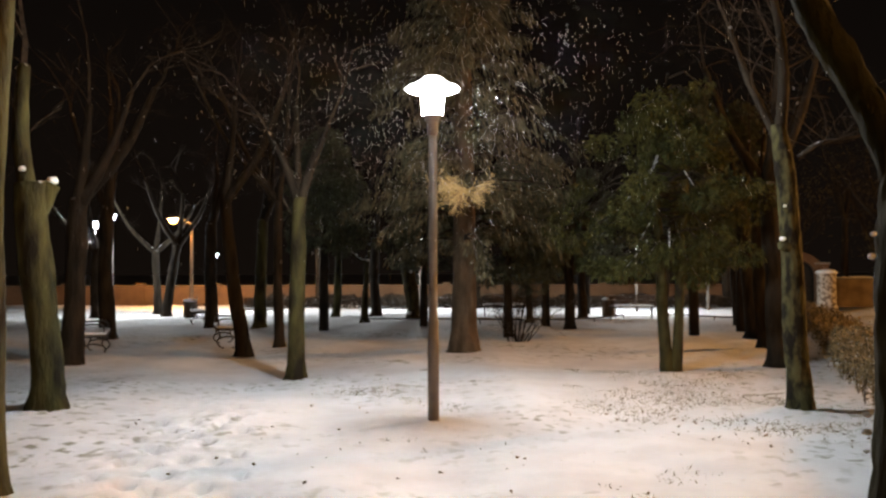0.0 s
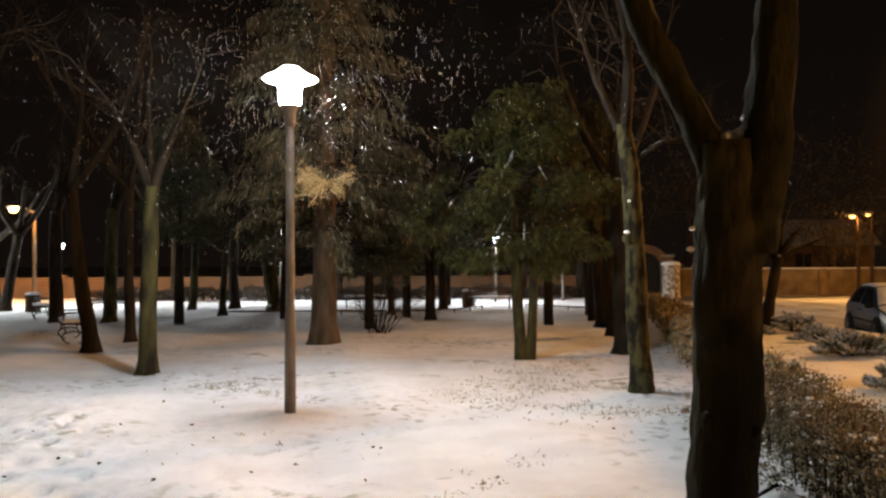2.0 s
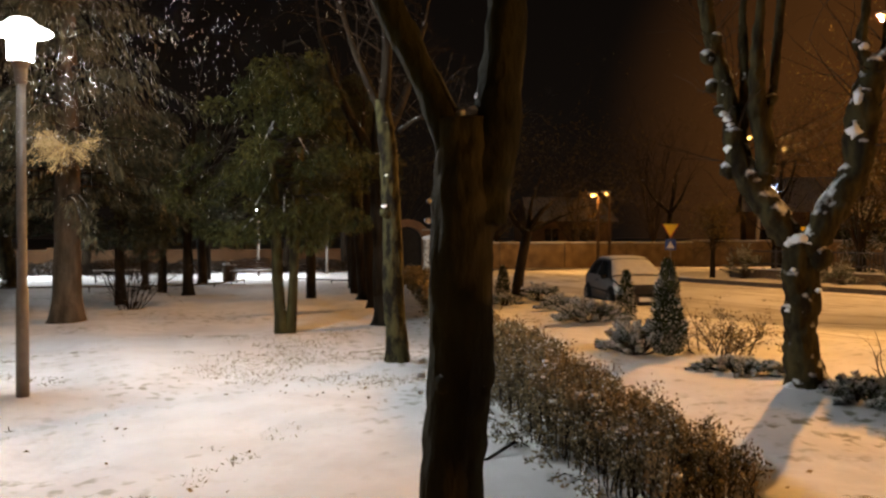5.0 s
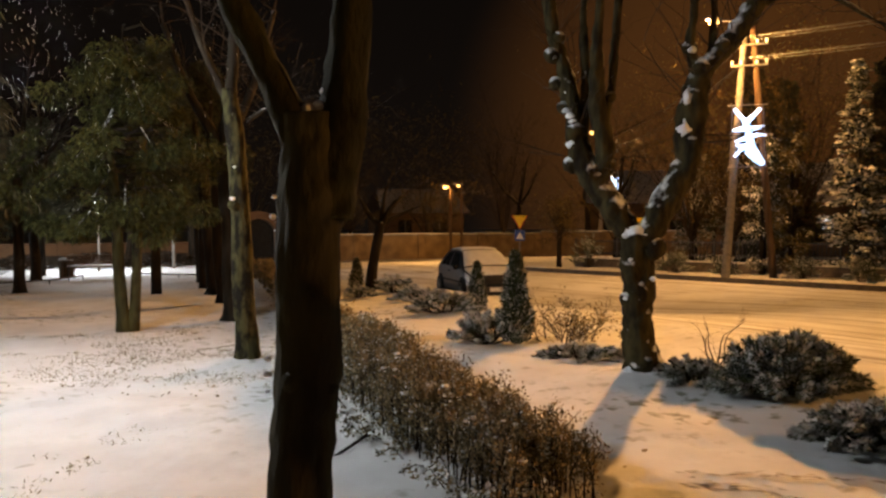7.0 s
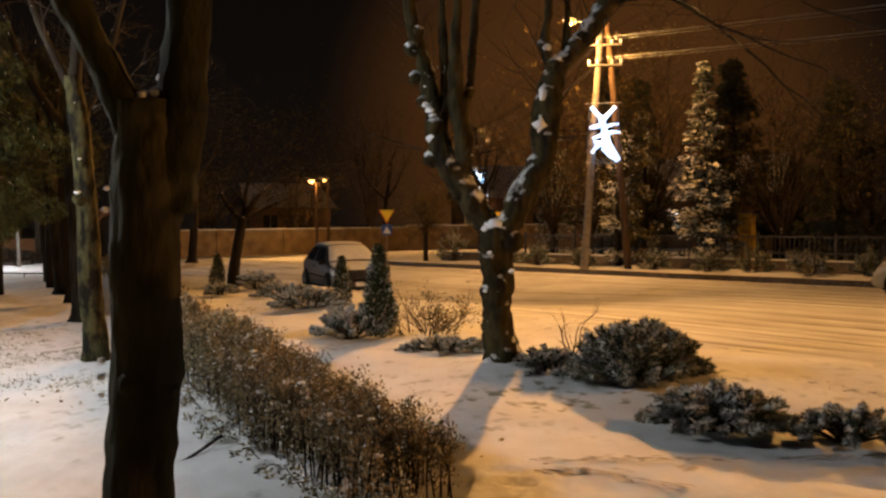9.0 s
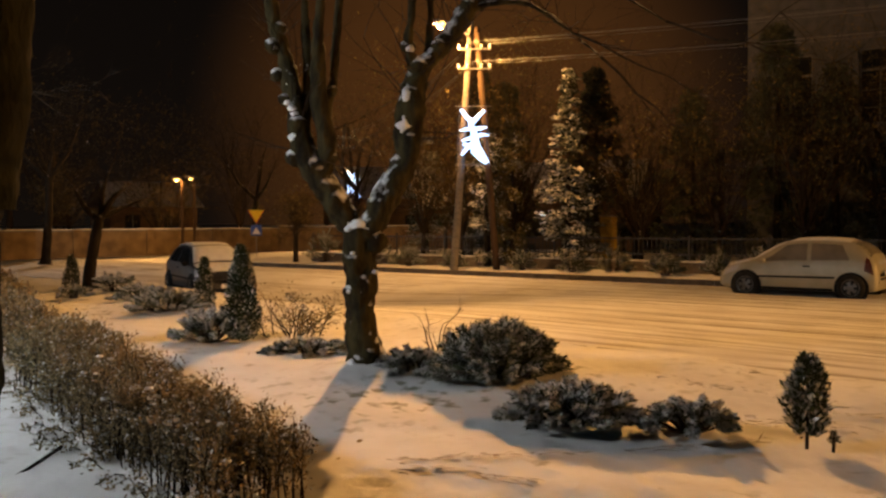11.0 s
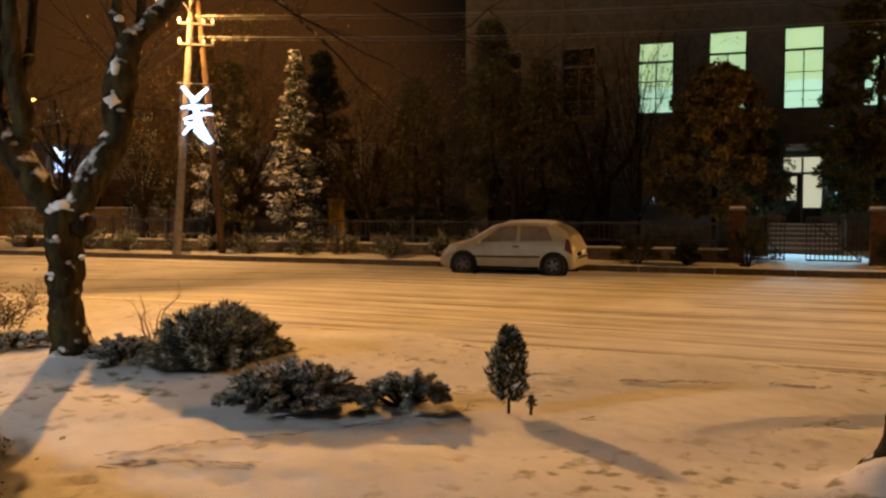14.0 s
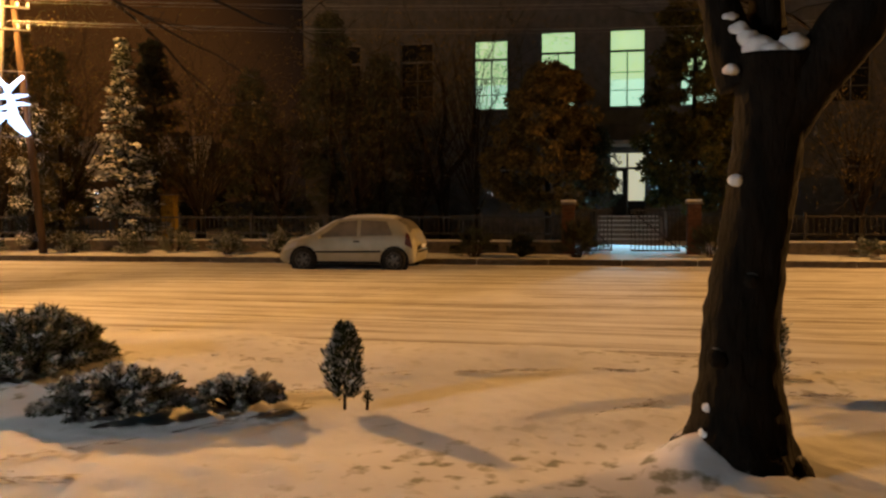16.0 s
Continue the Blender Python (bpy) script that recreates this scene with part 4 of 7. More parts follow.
# ---- low junipers, thujas and saplings of the verge ----
def juniper(at, size, height, seed, label, count=1500, length=0.10, name="juniper_shrub", upright=0.35, turn=0.0, material=None):
    """A spreading juniper: tapered plumes of short shoots, dark gaps between them, snow on their upper sides. size: (along, across) half-widths."""
    rng = np.random.default_rng(seed)
    ob = thing(name, at, label, "shrub", "verge shrubs", turn=turn)
    bm = bmesh.new()
    at_l, way_l, frost_at, frost_way = [], [], [], []
    plumes = max(26, count // 34)
    size = (size[0] * 0.80, size[1] * 0.80)
    for k in range(plumes):
        a = 2.4 * k + rng.uniform(-0.5, 0.5)
        s = math.sqrt((k + rng.uniform(0.1, 0.9)) / plumes)
        lift = height * (math.sqrt(max(0.0, 1 - 0.93 * s * s)) * rng.uniform(0.62, 1.0) + 0.04)
        end = np.array([math.cos(a) * size[0] * s, math.sin(a) * size[1] * s, lift])
        way = np.array([end[0], end[1], 0.35 * height + upright * height]) + rng.normal(0, 0.16, 3) * height
        if s > 0.78:
            way[2] *= 0.25
            end[2] *= 0.7
        way /= np.linalg.norm(way) + 1e-9
        ln = (0.6 * length + 0.30 * height) * rng.uniform(0.8, 1.4)
        tip = end + way * ln * 0.55
        root = end - way * ln * 0.6
        root[2] = max(root[2], 0.0)
        line = smooth_line([(0.2 * end[0], 0.2 * end[1], -0.02), tuple(root), tuple(end), tuple(tip)], 4)
        tube(bm, line, np.linspace(0.010, 0.002, len(line)).tolist(), 3, cap=False)
        n = 330
        t = rng.uniform(0, 1, n) ** 0.85
        d = rng.normal(size=(n, 3))
        d -= (d @ way)[:, None] * way
        d /= np.linalg.norm(d, axis=1, keepdims=True) + 1e-9
        fat = (0.026 + 0.036 * height) * (1.06 - t) ** 0.9 * rng.uniform(0.25, 1.0, n)
        p = root * (1 - t[:, None]) + tip * t[:, None] + d * fat[:, None]
        p[:, 2] = np.maximum(p[:, 2], 0.012)
        w = way * 0.9 + d * 0.75 + rng.normal(0, 0.22, (n, 3))
        white = (d[:, 2] > -0.45) & (t > 0.2) & (rng.random(n) < (0.30 if name == "garden_shrub" else 0.5 if upright > 0.5 else 0.74))
        at_l.append(p[~white])
        way_l.append(w[~white])
        frost_at.append(p[white] + [0, 0, 0.006])
        frost_way.append(w[white] * [1, 1, 0.5])
    part("stemwork", bm, TWIG, ob)
    v, f = blades(np.concatenate(at_l), np.concatenate(way_l), 0.55 * length, 0.006, rng)
    v = v.reshape(-1, 4, 3)
    v = v[v[:, :, 2].min(1) > 0.004].reshape(-1, 3)
    fast_mesh("foliage", v, f[:len(v) // 2], material or JUNIPER, ob)
    if material is None:
        v, f = blades(np.concatenate(frost_at), np.concatenate(frost_way), 0.42 * length, 0.010, rng)
        tagged(fast_mesh("snow_dusting", v, f, FROSTED, ob), "snow lying on the upper shoots", kind="stuff")
    return ob


def column_thuja(at, height, width, seed, label, name="columnar_thuja", material=None, count=5200, stem=0.0, leaf=0.07):
    rng = np.random.default_rng(seed)
    ob = thing(name, at, label, "conifer", "verge conifers")
    bm = bmesh.new()
    tube(bm, [(0, 0, -0.06), (0.02, 0, height * 0.4), (0, 0, height * 0.92)], [0.013, 0.011, 0.004], 6)
    part("stem", bm, BARK, ob)
    n = count
    t = rng.uniform(0, 1, n) ** 0.85
    a = rng.uniform(0, 2 * math.pi, n)
    lump = 1 + 0.22 * np.sin(a * 3 + t * 9 + seed) + 0.15 * np.sin(a * 5 - t * 21)
    w = width * np.minimum(1, 0.62 + t * 2.2) * (1 - t) ** 0.62 * lump * rng.uniform(0.55, 1.0, n)
    if stem:
        w = width * np.sin(math.pi * (0.19 + 0.77 * t)) ** 0.8 * lump * rng.uniform(0.45, 1.0, n)
    z = stem + (height - stem) * t
    p = np.stack([np.cos(a) * w, np.sin(a) * w, z], 1)
    ways = np.stack([np.cos(a) * 0.6, np.sin(a) * 0.6, np.full(n, 0.75)], 1) + rng.normal(0, 0.35, (n, 3))
    white = rng.random(n) < (0.22 if stem else 0.10)
    v, f = blades(p[~white], ways[~white], leaf, leaf * 0.16, rng)
    fast_mesh("foliage", v, f, material or THUJA, ob)
    v, f = blades(p[white] * [1.04, 1.04, 1], ways[white], leaf * 0.8, leaf * 0.17, rng)
    tagged(fast_mesh("snow_dusting", v, f, FROSTED, ob), "snow caught in the shoots", kind="stuff")
    return ob


juniper(at_land(7.62, 4.85), (0.78, 0.50), 0.48, 101, "bushy spreading juniper dusted with snow", 4600, 0.15, turn=-35, upright=0.8)
juniper(at_land(6.42, 3.30), (0.66, 0.40), 0.27, 102, "low spreading juniper frosted with snow", 3600, 0.10, turn=-60, upright=0.1)
juniper(at_land(6.78, 2.45), (0.46, 0.38), 0.20, 103, "small low juniper frosted with snow", 1600, 0.08, turn=-60, upright=0.1)
juniper(at_land(7.35, 5.75), (0.50, 0.36), 0.24, 104, "low yellowish juniper at the foot of the pollarded tree", 1700, 0.08, turn=-40)
juniper(at_land(7.65, 7.75), (0.75, 0.45), 0.16, 105, "flat creeping juniper under snow", 1700, 0.08, turn=-45, upright=0.05)
juniper(at_land(7.65, 9.75), (0.62, 0.5), 0.40, 106, "snow-dusted juniper beside a columnar thuja", 2000, 0.09, turn=-40)
juniper(at_land(9.6, 13.7), (0.9, 0.55), 0.36, 107, "low juniper mound on the snowy verge", 2200, 0.10, turn=-30)
juniper(at_land(10.7, 16.3), (0.8, 0.5), 0.28, 108, "low juniper mound on the snowy verge", 1500, 0.10, turn=-30)
juniper(at_land(11.7, 19.1), (0.7, 0.5), 0.38, 109, "low juniper mound on the snowy verge", 1400, 0.10, turn=-30)
juniper(at_land(10.2, 18.2), (0.5, 0.35), 0.22, 111, "low juniper mound on the snowy verge", 900, 0.10)
juniper(at_land(7.7, -3.2), (0.7, 0.45), 0.42, 110, "low spreading juniper frosted with snow", 1500, 0.10)
column_thuja(at_land(7.95, 9.45), 1.30, 0.25, 121, "dark columnar thuja on the verge", count=8000)
column_thuja(at_land(10.55, 13.9), 0.95, 0.20, 122, "small dark columnar thuja", count=3000)
column_thuja(at_land(11.25, 20.3), 0.85, 0.22, 123, "small dark columnar thuja", count=2500)
column_thuja(at_land(6.98, 1.62), 0.62, 0.135, 124, "small bushy conifer sapling standing alone in the snow", "conifer_sapling", count=3200, stem=0.035, leaf=0.06)
column_thuja(at_land(8.2, -1.85), 0.70, 0.16, 125, "small bushy conifer sapling standing alone in the snow", "conifer_sapling", count=2600, stem=0.05, leaf=0.05)
column_thuja(at_land(7.0, 1.44), 0.09, 0.035, 126, "tiny conifer seedling beside the sapling", "conifer_sapling", count=160, leaf=0.03)
shrub_bare(at_land(8.75, 9.25), 0.55, 1.5, 22, 131, "twiggy brown shrub with a few dry leaves", HEDGE_LEAF, group="verge shrubs")
shrub_bare(at_land(8.4, 6.3), 0.5, 0.3, 5, 132, "thin dry stalks standing in the snow", group="verge shrubs")


# ---- clipped hedge between park and street ----
def hedge():
    rng = np.random.default_rng(141)
    line = smooth_line([(3.42, 3.55), (3.72, 4.6), (4.15, 6.3), (4.75, 8.2), (5.75, 11.3), (7.6, 16.2), (10.1, 23.0), (11.6, 28.0)], 12)
    line = np.array(line)
    seg = np.r_[0, np.cumsum(np.linalg.norm(np.diff(line, axis=0), axis=1))]
    ob = thing("hedge", (0, 0, 0), "clipped brown deciduous hedge with dry leaves and snow", "hedge")

    def place(s):
        return np.stack([np.interp(s, seg, line[:, 0]), np.interp(s, seg, line[:, 1])], 1)

    def top(s):
        return 0.42 + 0.16 * smoothstep(0, 2.5, s) + 0.05 * np.sin(s * 3.1) * np.sin(s * 1.3 + 1)

    bm, carriers, low = bmesh.new(), [], []
    s = np.sort(np.concatenate([rng.uniform(0.05, 6, 620), rng.uniform(6, seg[-1], 480)]))
    for q, (x, y) in zip(s, place(s)):
        x, y = x + rng.uniform(-0.36, 0.36), y + rng.uniform(-0.14, 0.14)
        h = float(top(q)) * rng.uniform(0.72, 1.06)
        lx, ly = rng.normal(0, 0.045, 2)
        tube(bm, [(x, y, -0.04), (x + lx * 0.4, y + ly * 0.4, h * 0.45), (x + lx + rng.normal(0, 0.02), y + ly, h)], [0.008, 0.006, 0.002], 3, cap=False)
        carriers.append((q, x, y, 0.05, x + lx, y + ly, h))
        if q < 5 and rng.random() < 0.22:
            w = rng.uniform(0.10, 0.34)
            fx, fy = x - 0.18, y
            ex, ey, ez = fx - w, fy - 0.4 * w, rng.uniform(0.03, 0.20)
            tube(bm, [(fx, fy, 0.0), (fx - 0.5 * w, fy - 0.2 * w, ez * 0.9 + 0.02), (ex, ey, ez)], [0.006, 0.004, 0.0015], 3, cap=False)
            low.append((q, fx, fy, 0.03, ex, ey, ez))
        for _ in range(3 if q < 8 else 1):
            t = rng.uniform(0.3, 0.8)
            bx, by, bz = x + lx * t, y + ly * t, h * t
            ex, ey = rng.normal(0, 0.06, 2)
            ez = min(bz + rng.uniform(0.10, 0.28), h * 1.05)
            tube(bm, [(bx, by, bz), (bx + ex, by + ey, ez)], [0.004, 0.0015], 3, cap=False)
            carriers.append((q, bx, by, bz, bx + ex, by + ey, ez))
    part("stemwork", bm, TWIG, ob)
    car = np.array(carriers)
    rows = []
    for lo, hi, n, ln, loose in ((0, 4, 52000, 0.029, 0.030), (4, 9, 32000, 0.046, 0.038), (9, seg[-1], 20000, 0.08, 0.07)):
        mine = car[(car[:, 0] >= lo) & (car[:, 0] < hi)]
        c = mine[rng.integers(0, len(mine), n)]
        t = rng.beta(1.05, 1.0, n)[:, None]
        p = c[:, 1:4] * (1 - t) + c[:, 4:7] * t + rng.normal(0, loose, (n, 3))
        p[:, 2] = np.maximum(p[:, 2], 0.05)
        rows.append(blades(p, rng.normal(0, 0.8, (n, 3)) + [0, 0, 0.7], ln, ln * 0.26, rng))
    low = np.array(low)
    c = low[rng.integers(0, len(low), 3600)]
    t = rng.uniform(0.2, 1.0, len(c))[:, None]
    p = c[:, 1:4] * (1 - t) + c[:, 4:7] * t + rng.normal(0, 0.02, (len(c), 3))
    p[:, 2] = np.maximum(p[:, 2], 0.02)
    rows.append(blades(p, rng.normal(0, 0.8, (len(c), 3)) + [-0.4, 0, 0.2], 0.034, 0.010, rng))
    v, f = merged(rows)
    fast_mesh("foliage", v, f, HEDGE_LEAF, ob)
    rows = []
    for src, n, up in ((car[car[:, 0] < 5], 2600, 0.01), (low, 1300, 0.012), (car[car[:, 0] >= 5], 1500, 0.02)):
        c = src[rng.integers(0, len(src), n)]
        t = rng.beta(2.5, 1.0, n)[:, None]
        p = c[:, 1:4] * (1 - t) + c[:, 4:7] * t + rng.normal(0, 0.024, (n, 3)) + [0, 0, up]
        p[:, 2] = np.maximum(p[:, 2], 0.03)
        rows.append(blades(p, rng.normal(0, 0.8, (n, 3)) * [1, 1, 0.3], 0.026, 0.009, rng))
    v, f = merged(rows)
    tagged(fast_mesh("snow_dusting", v, f, FROSTED, ob), kind="stuff")
    bm = bmesh.new()
    for c in car[rng.integers(0, len(car) // 2, 90)]:
        r = rng.uniform(0.010, 0.024)
        bmesh.ops.create_icosphere(bm, subdivisions=1, radius=r, matrix=Matrix.Translation((c[4], c[5], c[6] - 0.3 * r)) @ Matrix.Diagonal((1.5, 1.1, 0.6, 1)))
    tagged(part("snow_flecks", bm, SNOW, ob, smooth=True), kind="stuff")
    bm = bmesh.new()
    for p0, p1, p2 in (((2.55, 5.35), (2.9, 5.28), (3.3, 5.5)),):
        tube(bm, smooth_line([(*p0, 0.05), (0.5 * (p0[0] + p1[0]), p0[1] - 0.07, 0.02), (*p1, 0.04), (*p2, 0.10)], 4), np.linspace(0.005, 0.014, 13).tolist(), 6, 0.1)
    part("low_branch", bm, TWIG, ob)


hedge()


# ---- park furniture ----
def park_lantern(at):
    ob = thing("park_lamp", at, "lit park lamp with a white disc on a brown pole", "street lamp", "park lamps")
    bm = bmesh.new()
    lathe(bm, [(0.13, -0.05), (0.13, 0.012), (0.115, 0.02)], 20)
    for k in range(4):
        a = math.pi / 4 + k * math.pi / 2
        lathe(bm, [(0.014, 0.0), (0.014, 0.045), (0.009, 0.05)], 6, (0.095 * math.cos(a), 0.095 * math.sin(a), 0))
    part("base_plate", bm, POLE, ob)
    bm = bmesh.new()
    tube(bm, [(0, 0, 0), (0, 0, 1.1), (0, 0, 1.12), (0, 0, 3.15)], [0.062, 0.058, 0.048, 0.042], 20)
    part("pole", bm, POLE, ob, smooth=True)
    bm = bmesh.new()
    lathe(bm, [(0.05, 3.10), (0.056, 3.12), (0.060, 3.25), (0.092, 3.315), (0.112, 3.325)], 24)
    part("collar", bm, POLE, ob, "brown metal collar under the lamp")
    bm = bmesh.new()
    lathe(bm, [(0.108, 3.33), (0.118, 3.46), (0.122, 3.545)], 28)
    part("diffuser", bm, GLOW_LANTERN, ob, "glowing frosted diffuser", smooth=True)
    bm = bmesh.new()
    lathe(bm, [(0.125, 3.55), (0.27, 3.588), (0.292, 3.605), (0.27, 3.625), (0.16, 3.675), (0.09, 3.735), (0.03, 3.75)], 32)
    part("disc", bm, GLOW_DISC, ob, "white glowing disc hood", smooth=True)


park_lantern(at_land(-0.11, 9.21, 0.02))


def far_lantern(at, height):
    ob = thing("park_lamp", at, "distant lit park lamp on a thin pole", "street lamp", "park lamps")
    bm = bmesh.new()
    tube(bm, [(0, 0, -0.2), (0, 0, height - 0.2)], [0.05, 0.04], 8)
    part("pole", bm, POLE, ob)
    bm = bmesh.new()
    lathe(bm, [(0.08, -0.11), (0.10, 0.04), (0.15, 0.07), (0.12, 0.10), (0.04, 0.12)], 14, (0, 0, height))
    part("lantern", bm, GLOW_FAR, ob, "small white glowing lantern")


for x, y, h in ((-13.2, 32.5, 3.5), (-12.8, 33.2, 3.85), (-15.2, 39.0, 2.4), (-10.2, 38.4, 2.45), (-8.2, 38.4, 2.95), (-1.05, 39.0, 3.1), (8.1, 36.0, 2.7), (11.2, 36.3, 2.9), (11.2, 36.4, 3.75)):
    far_lantern((x, y, 0), h)


def bench(at, turn, label="park bench with snow lying on its slats", gap=0.52):
    ob = thing("park_bench", at, label, "bench", "park benches", turn=turn)
    for x in (-0.72, 0.72):
        bm = bmesh.new()
        for pts in ([(x, -0.02, 0.42), (x, 0.04, 0.25), (x, -0.03, 0.12), (x, 0.06, 0.0), (x, 0.12, 0.0)], [(x, 0.42, 0.42), (x, 0.36, 0.25), (x, 0.42, 0.1), (x, 0.36, 0.0), (x, 0.30, 0.0)],
                    [(x, -0.04, 0.40), (x, 0.2, 0.385), (x, 0.44, 0.40), (x, 0.50, 0.60), (x, 0.58, 0.82)], [(x, 0.02, 0.2), (x, 0.2, 0.24), (x, 0.38, 0.2)], [(x, 0.50, 0.62), (x, 0.3, 0.63), (x, 0.05, 0.62), (x, 0.0, 0.5), (x, 0.04, 0.42)]):
            line = smooth_line(pts, 4)
            tube(bm, line, [0.018] * len(line), 6)
        part("side_frame", bm, IRON, ob, "black scrolled cast-iron frame", smooth=True)
    for k in range(6):
        boxed("slat", (0, 0.0 + 0.08 * k, 0.42), (1.6, 0.062, 0.03), SLAT, ob, bevel=0.006)
    for k in range(4):
        boxed("slat", (0, 0.485 + 0.028 * k, 0.53 + 0.09 * k), (1.6, 0.028, 0.065), SLAT, ob, bevel=0.006)
    bm = bmesh.new()
    box(bm, (0, 0.2, 0.455), (1.56, 0.44, 0.045), 0.02)
    part("snow_layer", bm, SNOW, ob)


bench(at_land(-7.05, 18.0), 108)
bench(at_land(-5.25, 19.9), -72)
bench(at_land(-8.2, 28.0), -72)
bench(at_land(-6.3, 29.5), 170)
bench(at_land(6.75, 31.0), 172)
bench(at_land(2.3, 33.0), 180)


def bin_(at):
    ob = thing("litter_bin", at, "dark slatted litter bin with a snowy top", "bin", "litter bins")
    for k in range(14):
        a = 2 * math.pi * k / 14
        boxed("slat", (0.21 * math.cos(a), 0.21 * math.sin(a), 0.36), (0.022, 0.075, 0.58), SLAT, ob, bevel=0.004, turn=math.degrees(a))
    bm = bmesh.new()
    lathe(bm, [(0.19, 0.05), (0.195, 0.62)], 18)
    part("liner", bm, DARK, ob)
    bm = bmesh.new()
    lathe(bm, [(0.235, 0.645), (0.24, 0.67), (0.22, 0.70), (0.1, 0.73)], 18)
    part("snow_cap", bm, SNOW, ob, smooth=True)
    bm = bmesh.new()
    tube(bm, [(0.26, 0, 0), (0.26, 0, 0.85)], [0.02, 0.02], 8)
    part("post", bm, IRON, ob)


bin_(at_land(5.95, 31.0))
bin_(at_land(-9.2, 31.2))
bm = bmesh.new()
for pts in ([(-2.5, 28.6), (1.2, 28.2), (2.9, 27.7), (5.0, 28.5), (6.4, 30.6)], [(8.2, 31.3), (9.2, 29.2), (10.4, 28.2), (11.4, 28.0)]):
    line = [(p[0], p[1], 0.13) for p in smooth_line(pts, 8)]
    tube(bm, line, [0.028] * len(line), 6)
    for p in line[::4]:
        tube(bm, [(p[0], p[1], -0.05), (p[0], p[1], 0.13)], [0.02, 0.02], 5)
tagged(part("low_rail", bm, IRON), "low dark metal rail edging the lawn", "rail", kind="structure")


# ---- grass showing through the snow, dry leaves ----
def grass():
    rng = np.random.default_rng(151)
    n = 26000
    x = rng.uniform(-1.5, 5.2, n)
    y = rng.uniform(5.0, 16.5, n)
    patch = np.array([noise.noise(Vector((a * 0.7 + 3, b * 0.7, 0.3))) + 0.6 * noise.noise(Vector((a * 2.6, b * 2.6, 5.3))) for a, b in zip(x, y)])
    lane = np.exp(-((y - 10.6 - 0.1 * x) / 2.2) ** 2) * smoothstep(0.4, 2.2, x)
    keep = patch + 0.75 * lane > 0.45
    x, y = x[keep], y[keep]
    n = len(x)
    p = np.stack([x, y, land(x, y) - 0.005], 1)
    w = rng.normal(0, 0.75, (n, 3))
    w[:, 2] = np.abs(w[:, 2]) * 0.5 + 0.15
    v, f = blades(p, w, 0.05, 0.004, rng)
    tagged(fast_mesh("grass", v, f, GRASS), "dry grass tips poking through thin snow", "grass", kind="stuff")
    n = 300
    x = np.concatenate([rng.uniform(-3.5, 5.0, n // 2), rng.normal(3.0, 0.9, n // 2)])
    y = np.concatenate([rng.uniform(4.0, 12.0, n // 2), rng.normal(8.2, 0.9, n // 2)])
    p = np.stack([x, y, land(x, y) + 0.006], 1)
    w = rng.normal(0, 1, (n, 3)) * [1, 1, 0.25]
    v, f = blades(p, w, 0.05, 0.012, rng)
    tagged(fast_mesh("fallen_leaves", v, f, HEDGE_LEAF), "scattered dark fallen leaves on the snow", "leaves", kind="stuff")


grass()


